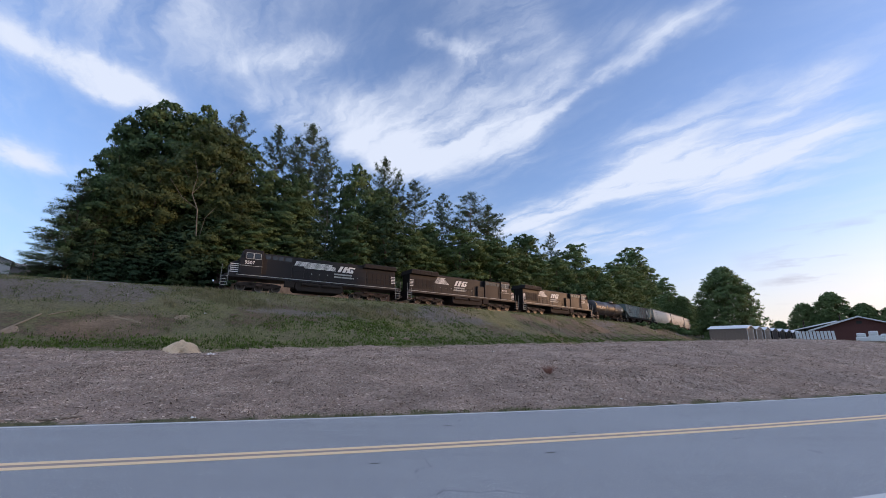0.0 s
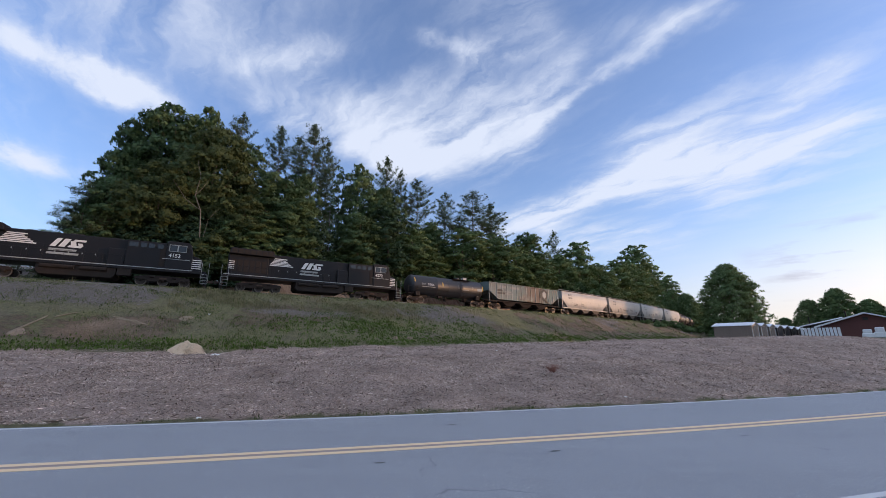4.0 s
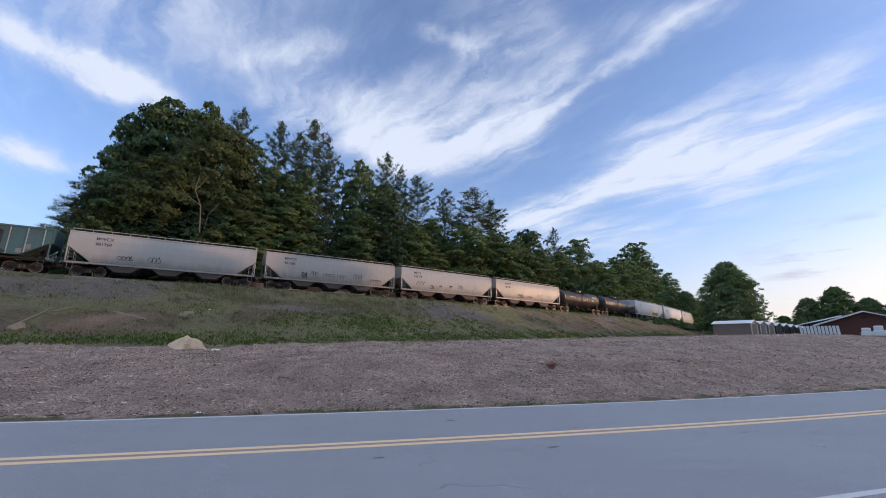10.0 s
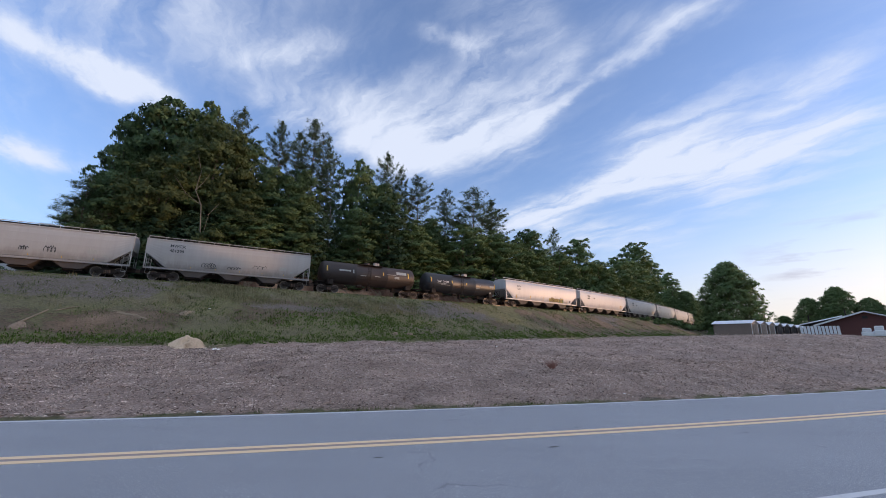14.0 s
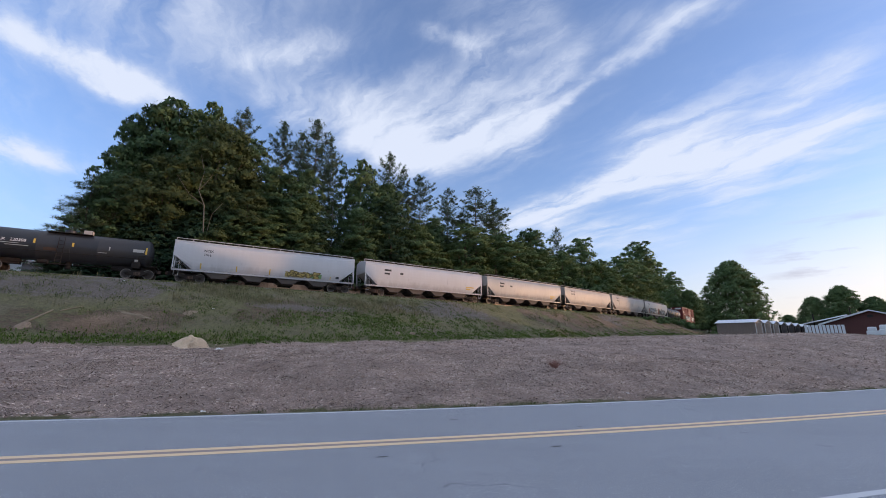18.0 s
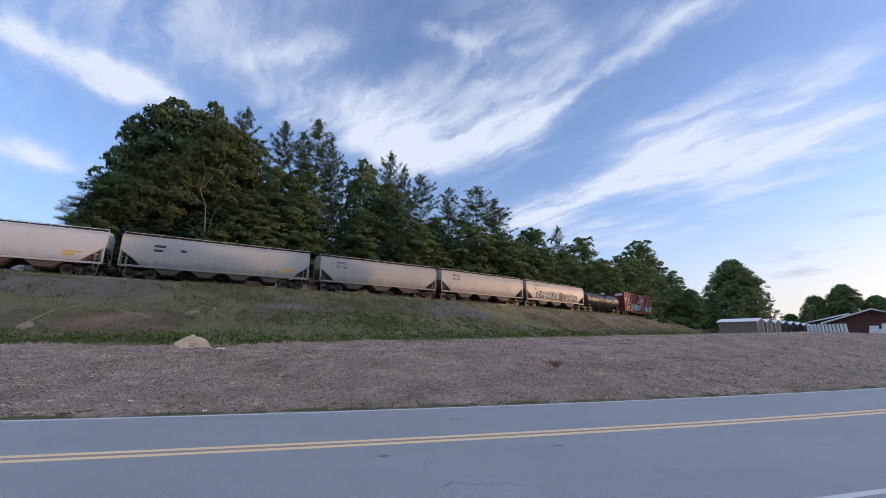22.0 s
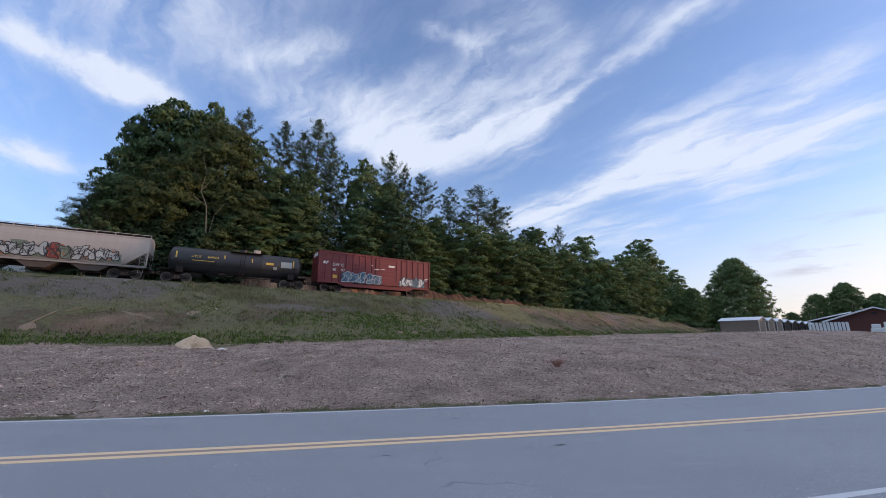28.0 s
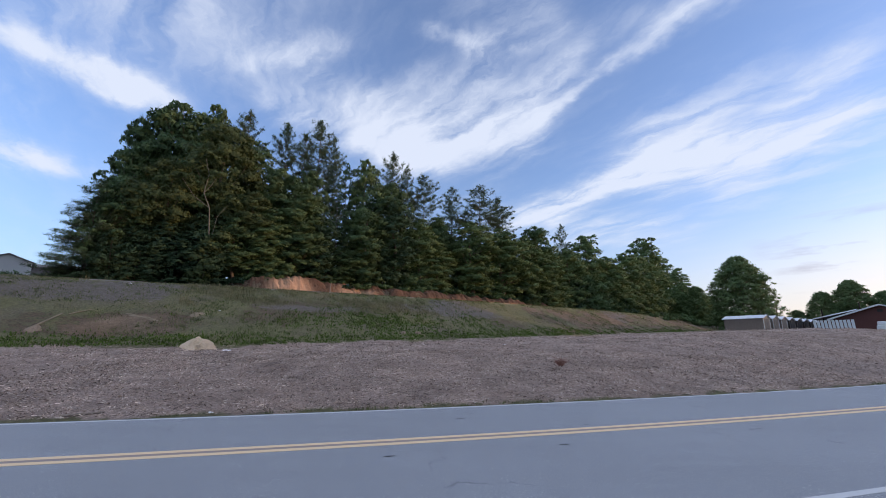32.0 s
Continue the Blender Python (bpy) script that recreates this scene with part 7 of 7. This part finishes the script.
def build_stones():
    rng = np.random.default_rng(15)
    v, f = [], []
    x, y, s, e = bank_points(rng, 5200, -30, 120, -3.2, 8.5)
    z = height(x, y)
    z = np.where(np.abs(e) < 2.0, RAIL_Z - 0.18, np.where(np.abs(e) < 3.3, np.maximum(z, RAIL_Z - 0.2 - (np.abs(e) - 2) * 0.42), z))
    for i in range(len(x)):
        if e[i] > 3.6 and rng.random() < 0.6:
            continue
        r = rng.uniform(0.03, 0.075)
        b = len(v)
        for d in ((1, 0, 0), (0, 1, 0), (-1, 0, 0), (0, -1, 0), (0, 0, 1), (0, 0, -0.6)):
            v.append((x[i] + (d[0] + rng.normal(0, 0.25)) * r, y[i] + (d[1] + rng.normal(0, 0.25)) * r, z[i] + (d[2] * 0.8 + rng.normal(0, 0.15)) * r))
        for q in ((0, 1, 4), (1, 2, 4), (2, 3, 4), (3, 0, 4), (1, 0, 5), (2, 1, 5), (3, 2, 5), (0, 3, 5)):
            f.append(tuple(b + j for j in q))
    tagged(mesh_object("loose_stones", v, f, STONES), "loose crushed stones by the track", "stones", kind="stuff")


def lump(name, x, y, rx, ry, h, mat, label, cat, seed, rough=0.22, n=30, sharp=1.2, sink=0.05):
    """An uneven heap on the ground."""
    v, f = [], []
    rings = 9
    for i in range(rings + 1):
        t = i / rings
        for j in range(n):
            a = 2 * math.pi * j / n
            w = 1 + rough * float(fbm(math.cos(a) * 2 + seed, math.sin(a) * 2 + i * 0.35, 1.0, seed, 2))
            px_, py_ = x + math.cos(a) * rx * t * w, y + math.sin(a) * ry * t * w
            hz = h * (1 - t ** sharp) * (1 + 0.8 * rough * float(fbm(px_ * 3, py_ * 3, 1.0, seed + 5, 3)))
            v.append((px_, py_, ground_z(px_, py_) - sink * t + hz))
    for i in range(rings):
        for j in range(n):
            k = (j + 1) % n
            f.append((i * n + j, i * n + k, (i + 1) * n + k, (i + 1) * n + j))
    return tagged(mesh_object(name, v, f, mat, True), label, cat)


def log_on(name, pts, r, mat, label, cat, taper=0.5, lift=0.0):
    v, f = [], []
    rng = random.Random(len(pts) + int(pts[0][0] * 10))
    p = [Vector((a, b, ground_z(a, b) + r * 0.6 + lift)) for a, b in pts]
    for i in range(len(p) - 1):
        tube(v, f, p[i], p[i + 1], r * (1 - taper * i / len(p)), r * (1 - taper * (i + 1) / len(p)), 8)
    return tagged(mesh_object(name, v, f, mat, True), label, cat)


def rag(name, x, y, size, mat, label, cat, seed):
    """A crumpled bit of litter."""
    rng = np.random.default_rng(seed)
    v, f = [], []
    n = 6
    for i in range(n):
        for j in range(n):
            v.append((x + (i / (n - 1) - 0.5) * size + rng.normal(0, 0.03) * size, y + (j / (n - 1) - 0.5) * size * 0.7 + rng.normal(0, 0.03) * size, ground_z(x + (i / (n - 1) - 0.5) * size, y + (j / (n - 1) - 0.5) * size * 0.7) + 0.03 + abs(rng.normal(0, 0.22)) * size * 0.8))
    for i in range(n - 1):
        for j in range(n - 1):
            f.append((i * n + j, (i + 1) * n + j, (i + 1) * n + j + 1, i * n + j + 1))
    ob = mesh_object(name, v, f, mat)
    return tagged(ob, label, cat)


def shrub(x, y, h, rad, mat, label, seed, leaves=3000, size=0.2, twigs=True):
    rng = np.random.default_rng(seed)
    ob = tagged(new("shrub"), label, "shrub")
    z = ground_z(x, y)
    v, f = [], []
    for k in range(9):
        a, b = rng.uniform(0, 6.28), rng.uniform(0.2, 0.8)
        tube(v, f, (x, y, z - 0.05), (x + math.cos(a) * rad * b, y + math.sin(a) * rad * b, z + h * rng.uniform(0.6, 1.0)), 0.02, 0.005, 4)
    t = mesh_object("stems", v, f, BARK)
    t.parent = ob
    m = 14
    bl = np.c_[rng.normal(0, rad * 0.45, m) + x, rng.normal(0, rad * 0.45, m) + y, z + rng.uniform(0.25, 0.8, m) * h]
    p, d = crown_points(rng, leaves, bl, rng.uniform(0.3, 0.5, m) * min(rad, h), (x, y))
    p[:, 2] = np.maximum(p[:, 2], z + 0.03)
    foliage(rng, "foliage", ob, mat, p, d, size)
    return ob


def build_bits():
    lump("sand_mound", -16.5, 26.7, 0.92, 0.85, 0.56, SAND, "small heap of pale sand at the mulch's edge", "sand pile", 3, 0.5, sharp=1.9)
    rag("plastic_bag", -11.66, 21.3, 0.36, BAG, "crumpled white plastic bag on the mulch", "litter", 5)
    for i, (x, y, s) in enumerate(((-5.3, 9.35, 0.1), (5.45, 12.6, 0.08), (2.87, 21.95, 0.14), (-19.35, 33.6, 0.18), (-28.5, 35.1, 0.18))):
        rag("litter", x, y, s, BAG, "scrap of white litter on the ground", "litter", 9 + i)
    log_on("fallen_log", ((-26.46, 25.3), (-26.67, 26.2), (-26.92, 27.65)), 0.075, PALE_EARTH, "pale fallen log on the grassy bank", "log")
    log_on("fallen_log", ((-26.56, 27.78), (-26.4, 28.4), (-26.21, 29.09)), 0.05, PALE_EARTH, "thin pale fallen branch on the grassy bank", "log")
    log_on("dead_branch", ((-8.26, 8.9), (-8.0, 9.02), (-7.6, 9.25)), 0.03, WOOD, "grey dead stick lying on the mulch", "branch")
    lump("boulder", -26.1, 25.1, 0.42, 0.36, 0.26, ROCK, "pale rock on the bank", "rock", 8, 0.35, sharp=2.2)
    lump("boulder", -2.97, 37.6, 0.3, 0.25, 0.22, ROCK, "small pale rock on the bank", "rock", 9, 0.35, sharp=2.2)
    lump("boulder", -4.2, 37.0, 0.28, 0.25, 0.22, ROCK, "small pale rock on the bank", "rock", 12, 0.35, sharp=2.2)
    lump("earth_slip", -22.6, 29.6, 1.8, 0.16, 0.1, PALE_EARTH, "pale slip of bare earth on the bank", "bare earth", 21, 0.6, sharp=1.6)
    lump("earth_slip", -20.2, 31.8, 0.4, 0.7, 0.12, PALE_EARTH, "pale slip of bare earth on the bank", "bare earth", 23, 0.6, sharp=1.6)
    # dead brown bush on the mulch
    rng = np.random.default_rng(4)
    x0, y0 = 4.18, 15.9
    z0 = ground_z(x0, y0)
    v, f = [], []
    for k in range(70):
        a, b = rng.uniform(0, 6.28), rng.uniform(0.05, 0.34)
        m = Vector((x0 + math.cos(a) * b * 0.6, y0 + math.sin(a) * b * 0.6, z0 + rng.uniform(0.08, 0.2)))
        tube(v, f, (x0, y0, z0 - 0.02), m, 0.008, 0.006, 4)
        tube(v, f, m, (x0 + math.cos(a + rng.normal(0, 0.5)) * b, y0 + math.sin(a) * b, z0 + rng.uniform(0.16, 0.36)), 0.006, 0.003, 4)
    tagged(mesh_object("dead_bush", v, f, plain("dead_twigs", (0.30, 0.15, 0.115), 0.9)), "small dead reddish-brown bush on the mulch", "bush")
    # broken poles leaning at the red earth cut
    p = beside(18.2, -5.3)
    z = ground_z(p.x, p.y)
    tagged(mesh_object("leaning_pole", *leaning([((p.x, p.y, z - 0.2), (p.x + 0.15, p.y, z + 1.9), 0.09)]), WOOD, True), "weathered leaning wooden pole by the red earth cut", "pole")
    tagged(mesh_object("leaning_pole", *leaning([((p.x - 1.2, p.y - 0.9, z - 0.5), (p.x + 0.3, p.y - 0.1, z + 0.75), 0.08)]), WOOD, True), "weathered wooden pole propped aslant", "pole")
    for i, (s, e, h, r) in enumerate(((84, 6.4, 1.0, 1.3), (89, 7.2, 1.2, 1.5), (94, 6.6, 1.3, 1.6), (98, 7.6, 1.4, 1.8), (104, 8, 1.5, 1.8), (110, 10, 1.7, 2.2), (117, 9, 1.8, 2.2), (99, 10, 1.2, 1.6), (124, 12, 1.9, 2.6), (130, 10, 2.0, 2.6), (112, 15, 1.6, 2.4), (120, 17, 1.7, 2.4), (104, 14, 1.1, 1.6), (136, 13, 2.2, 2.8))):
        q = beside(s, e)
        shrub(q.x, q.y, h, r, LEAF_LIGHT, "low green shrub on the bank", 200 + i, 3600, 0.22)
    for i, (s, e, h, r) in enumerate(((5, -10.4, 1.4, 1.2), (10, -10.6, 1.2, 1.1), (24, -10.2, 1.4, 1.2), (28.5, -10.4, 1.2, 1.1), (33, -10.2, 1.4, 1.3), (37, -9.9, 1.3, 1.2), (44, -9.4, 1.5, 1.4), (52, -8.8, 1.6, 1.5), (-6, -9.2, 2.0, 1.9), (-1, -9.4, 1.6, 1.5), (-10, -9.5, 2.2, 2.0), (60, -7.6, 1.6, 1.6), (69, -7.4, 1.7, 1.7), (79, -7.4, 1.8, 1.8), (90, -7.4, 1.8, 1.9), (101, -7.2, 1.9, 2.0))):
        q = beside(s, e)
        shrub(q.x, q.y, h, r, (LEAF, LEAF_LIGHT, LEAF_VINE)[i % 3], "green undergrowth at the wood's edge", 240 + i, 3800, 0.22)
    rng = random.Random(19)
    for i in range(52):
        s = -3 + i * 1.3 + rng.uniform(-0.7, 0.7)
        q = beside(s, -rng.uniform(7.0, 8.4))
        shrub(q.x, q.y, rng.uniform(0.5, 1.1), rng.uniform(0.6, 1.1), (LEAF, LEAF_VINE, LEAF_LIGHT)[i % 3], "green undergrowth hanging over the earth cut", 300 + i, 1100, 0.2)
    for i, (x, y) in enumerate(((-74, 68), (-70, 68), (-66, 67), (-79, 70))):
        shrub(x, y, 3.4, 3.4, LEAF, "dark hedge in front of the white house", 370 + i, 2600, 0.3)
    # tar spots on the road
    for i, (x, y, a, b) in enumerate(((-0.86, 6.1, 0.08, 0.02), (1.75, 6.77, 0.1, 0.03), (0.2, 8.95, 0.12, 0.03), (2.6, 8.3, 0.05, 0.03), (5.5, 7.9, 0.16, 0.015))):
        n = 18
        rng = np.random.default_rng(60 + i)
        rr = 1 + rng.normal(0, 0.12, n)
        v = [(x + math.cos(6.283 * k / n) * a * rr[k], y + 0.3 * math.cos(6.283 * k / n) * a + math.sin(6.283 * k / n) * b * rr[k], 0.004) for k in range(n)]
        tagged(mesh_object("tar_spot", v, [tuple(range(n))], TAR), "dark tar spot on the asphalt", "road stain", kind="structure")


def leaning(bars_):
    v, f = [], []
    for a, b, r in bars_:
        tube(v, f, a, b, r, r * 0.8, 8)
    return v, f


TAR = plain("tar", (0.09, 0.088, 0.085), 0.6)


# ---- buildings ----
def place(ob, x, y, z, u):
    """Set a thing with its x axis along the plan direction u."""
    ob.matrix_basis = Matrix.Translation((x, y, z)) @ Matrix.Rotation(math.atan2(u[1], u[0]), 4, "Z")
    return ob


def shed(front_mat, side_mat, label, wall):
    """Portable shed, 5 m long: siding of battens, gable roof of ribbed metal, double doors on the +x end."""
    ob = tagged(new("shed"), label, "shed", "row of sheds")
    L, W = 5.0, 2.9
    part("side_wall", solid(boxes=[(-L / 2, L / 2, -W / 2, -W / 2 + 0.08, 0.15, wall)]), side_mat, ob)
    part("side_wall", solid(boxes=[(-L / 2, L / 2, W / 2 - 0.08, W / 2, 0.15, wall)]), side_mat, ob)
    for e in (-1, 1):
        bm = bmesh.new()
        pts = [(-W / 2, 0.15), (W / 2, 0.15), (W / 2, wall), (0, wall + 0.42), (-W / 2, wall)]
        a = [bm.verts.new((e * L / 2, y, z)) for y, z in pts]
        b = [bm.verts.new((e * (L / 2 - 0.08), y, z)) for y, z in pts]
        bm.faces.new(a), bm.faces.new(b[::-1])
        for i in range(5):
            bm.faces.new((a[i], b[i], b[(i + 1) % 5], a[(i + 1) % 5]))
        bmesh.ops.recalc_face_normals(bm, faces=bm.faces)
        part("gable_wall", bm, front_mat if e > 0 else side_mat, ob)
    for k in range(12):
        x = -L / 2 + 0.2 + k * (L - 0.4) / 11
        part("batten", solid(boxes=[(x - 0.03, x + 0.03, -W / 2 - 0.025, -W / 2, 0.15, wall)]), side_mat, ob)
    for d in (-1, 1):
        bm = bmesh.new()
        pts = [(0, wall + 0.45), (d * (W / 2 + 0.18), wall - 0.05), (d * (W / 2 + 0.18), wall), (0, wall + 0.51)]
        a = [bm.verts.new((-L / 2 - 0.2, y, z)) for y, z in pts]
        b = [bm.verts.new((L / 2 + 0.2, y, z)) for y, z in pts]
        bm.faces.new(a), bm.faces.new(b[::-1])
        for i in range(4):
            bm.faces.new((a[i], b[i], b[(i + 1) % 4], a[(i + 1) % 4]))
        bmesh.ops.recalc_face_normals(bm, faces=bm.faces)
        r = part("roof", bm, TIN, ob, "bright ribbed metal roof")
        for k in range(9):
            x = -L / 2 + k * L / 8
            part("roof_rib", solid(tubes=[((x, 0, wall + 0.52), (x, d * (W / 2 + 0.18), wall + 0.015), 0.022)]), TIN, r)
    for d in (-1, 1):
        part("door", solid(boxes=[(L / 2, L / 2 + 0.04, min(0.02 * d, d * 0.8), max(0.02 * d, d * 0.8), 0.2, wall - 0.1)], bevel=0.01), side_mat, ob)
        part("trim", solid(boxes=[(L / 2, L / 2 + 0.03, d * (W / 2 - 0.1), d * W / 2, 0.15, wall)]), BARNWHITE if front_mat is SHEDTAN else SHEDGREY, ob)
    part("skids", solid(boxes=[(-L / 2, L / 2, -0.9, -0.75, 0, 0.15), (-L / 2, L / 2, 0.75, 0.9, 0, 0.15)]), WOOD, ob)
    return ob


def build_sheds():
    u, r = Vector((0.6, -0.8)), Vector((0.8, 0.6))
    corner = Vector((45.4, 59.9))
    for k in range(8):
        c = corner - u * 2.5 + r * (1.45 + 4.0 * k)
        front, side = (SHEDTAN, SHEDGREY) if k < 3 else (SHEDDARK, SHEDDARK)
        z = ground_z(c.x, c.y)
        ob = shed(front, side, "tan wooden garden shed with bright metal roof" if k < 3 else "dark wooden garden shed with bright metal roof", 4.85 + 0.006 * k - z)
        place(ob, c.x, c.y, z, u)


def build_barn():
    ob = tagged(new("barn"), "long red-brown building with low gable roof and white panels", "barn")
    A, d = Vector((61.1, 66.0)), Vector((0.707, -0.707))
    z0 = ground_z(A.x, A.y) - 0.1
    W, D, eave, peak = 10.6, 24.0, 4.95 - z0, 6.75 - z0
    # x along the gable wall, y away from the road
    bm = bmesh.new()
    pts = [(0, 0), (W, 0), (W, eave), (W / 2, peak), (0, eave)]
    a = [bm.verts.new((x, 0, z)) for x, z in pts]
    b = [bm.verts.new((x, 0.2, z)) for x, z in pts]
    bm.faces.new(a), bm.faces.new(b[::-1])
    for i in range(5):
        bm.faces.new((a[i], b[i], b[(i + 1) % 5], a[(i + 1) % 5]))
    bmesh.ops.recalc_face_normals(bm, faces=bm.faces)
    part("gable_wall", bm, BARNRED, ob)
    part("side_wall", solid(boxes=[(0, 0.2, 0.2, D, 0, eave)]), BARNRED, ob)
    part("side_wall", solid(boxes=[(W - 0.2, W, 0.2, D, 0, eave)]), BARNRED, ob)
    part("back_wall", solid(boxes=[(0.2, W - 0.2, D - 0.2, D, 0, eave)]), BARNRED, ob)
    for k in range(26):
        part("board", solid(boxes=[(0.2 + k * 0.4, 0.23 + k * 0.4, -0.02, 0, 0, eave + (peak - eave) * (1 - abs(0.215 + k * 0.4 - W / 2) / (W / 2)) - 0.1)]), BARNRED, ob)
    for s in (-1, 1):
        m = W / 2
        x0 = -0.7 if s < 0 else W + 0.7
        z_e = eave - 0.7 * (peak - eave) / m
        part("roof", solid(prisms=[([(m, peak + 0.05), (x0, z_e + 0.05), (x0, z_e + 0.2), (m, peak + 0.2)], -0.6, D + 0.4)]), TIN, ob, "pale metal roof with white edge")
    part("roof_edge", solid(prisms=[([(-0.7, eave - 0.25), (W / 2, peak + 0.0), (W / 2, peak + 0.22), (-0.7, eave)], -0.66, -0.6)]), BARNWHITE, ob, "white roof edge board")
    part("gable_vent", solid(boxes=[(W / 2 - 0.3, W / 2 + 0.3, -0.05, 0, peak - 0.95, peak - 0.55)]), SHEDDARK, ob)
    place(ob, A.x, A.y, z0, d)
    # low wing with a row of white panels
    wing = tagged(new("lean_to"), "low open wing with a row of white panels", "lean-to")
    c, e = Vector((59.4, 67.6)), Vector((0.66, -0.75))
    zz = ground_z(c.x, c.y)
    part("wall", solid(boxes=[(0, 5.0, 3.05, 3.2, 0, 4.9 - zz)]), BARNRED, wing)
    part("roof", solid(prisms=[([(-0.5, 5.05 - zz), (5.0, 6.35 - zz), (5.0, 6.5 - zz), (-0.5, 5.2 - zz)], 2.6, 12.0)]), SHINGLE, wing, "dark roof with pale edge")
    part("roof_edge", solid(prisms=[([(-0.5, 5.02 - zz), (5.0, 6.32 - zz), (5.0, 6.5 - zz), (-0.5, 5.2 - zz)], 2.54, 2.6)]), BARNWHITE, wing)
    for k in range(11):
        part("panel", solid(prisms=[([(k * 0.44, 0.05), (0.34 + k * 0.44, 0.05), (0.28 + k * 0.44, 4.75 - zz), (-0.06 + k * 0.44, 4.75 - zz)], -0.55, -0.47)], bevel=0.01), BARNWHITE, wing, "white panel leaning in a row")
    for k, (x, h) in enumerate(((0.5, 6.9), (5.2, 7.6))):
        part("vent_pipe", solid(tubes=[((x, 6.0, 4.8 - zz), (x, 6.0, h - zz), 0.09)]), GREASE, wing)
    place(wing, c.x, c.y, zz, e)
    # goods wrapped in white film
    for k, (x, y, h) in enumerate(((55.4, 53.2, 1.2), (56.1, 52.3, 1.45), (56.8, 51.5, 1.1), (57.6, 50.6, 1.4), (58.4, 49.8, 1.25), (59.2, 49.0, 1.4))):
        p = tagged(new("wrapped_pallet"), "stack of goods wrapped in white film on a pallet", "pallet", "wrapped pallets")
        z = ground_z(x, y)
        part("load", solid(boxes=[(-0.62, 0.62, -0.55, 0.55, 0.14, h * 0.6), (-0.5, 0.35, -0.45, 0.45, h * 0.6, h)], bevel=0.1), BARNWHITE, p)
        part("pallet_base", solid(boxes=[(-0.6, 0.6, -0.5, 0.5, 0.1, 0.14), (-0.6, 0.6, -0.5, -0.4, 0, 0.1), (-0.6, 0.6, 0.4, 0.5, 0, 0.1)]), WOOD, p)
        place(p, x, y, z, d)


def build_left_houses():
    """A white house and a low grey roof behind the wood on the left."""
    for x, y, w, dp, base, eave, peak, wall, nm, lab in ((-83.0, 72.4, 9.0, 6.4, 14.0, 16.1, 17.3, SIDING, "house", "white house with grey roof and chimney"), (-89.0, 83.0, 11.0, 7.0, 15.0, 17.0, 18.0, SHINGLE, "outbuilding", "low grey building with shallow roof")):
        ob = tagged(new(nm), lab, "house")
        g = ground_z(x, y) - 0.3
        e, p = eave - g, peak - g
        bm = bmesh.new()
        pts = [(-dp / 2, 0), (dp / 2, 0), (dp / 2, e), (0, p), (-dp / 2, e)]
        a = [bm.verts.new((-w / 2, yy, z)) for yy, z in pts]
        b = [bm.verts.new((w / 2, yy, z)) for yy, z in pts]
        bm.faces.new(a), bm.faces.new(b[::-1])
        for i in range(5):
            bm.faces.new((a[i], b[i], b[(i + 1) % 5], a[(i + 1) % 5]))
        bmesh.ops.recalc_face_normals(bm, faces=bm.faces)
        part("wall", bm, wall, ob)
        for s in (-1, 1):
            bm = bmesh.new()
            pts = [(0, p + 0.02), (s * (dp / 2 + 0.4), e - 0.14), (s * (dp / 2 + 0.4), e + 0.02), (0, p + 0.2)]
            a = [bm.verts.new((-w / 2 - 0.4, yy, z)) for yy, z in pts]
            b = [bm.verts.new((w / 2 + 0.4, yy, z)) for yy, z in pts]
            bm.faces.new(a), bm.faces.new(b[::-1])
            for i in range(4):
                bm.faces.new((a[i], b[i], b[(i + 1) % 4], a[(i + 1) % 4]))
            bmesh.ops.recalc_face_normals(bm, faces=bm.faces)
            part("roof", bm, SHINGLE, ob)
        if nm == "house":
            part("chimney", solid(boxes=[(-2.6, -1.8, -0.4, 0.4, e, p + 0.9)], bevel=0.02), CONC, ob)
        place(ob, x, y, g, (0.75, -0.66) if nm == "house" else (0.66, 0.75))


def build_pole():
    x, y = 93.3, 117.4
    z = ground_z(x, y)
    ob = tagged(new("utility_pole"), "wooden utility pole with crossarm behind the sheds", "utility pole")
    part("pole", solid(tubes=[((0, 0, -0.3), (0, 0, 12.0 - z), 0.15)]), WOOD, ob)
    part("crossarm", solid(boxes=[(-1.2, 1.2, -0.06, 0.06, 11.2 - z, 11.35 - z)]), WOOD, ob)
    for k in (-1.0, -0.4, 0.4, 1.0):
        part("insulator", solid(tubes=[((k, 0, 11.35 - z), (k, 0, 11.55 - z), 0.05)]), CONC, ob)
    place(ob, x, y, z, (0.8, -0.6))


build_chips()
build_grass()
build_stones()
build_bits()
build_sheds()
build_barn()
build_left_houses()
build_pole()
motions()
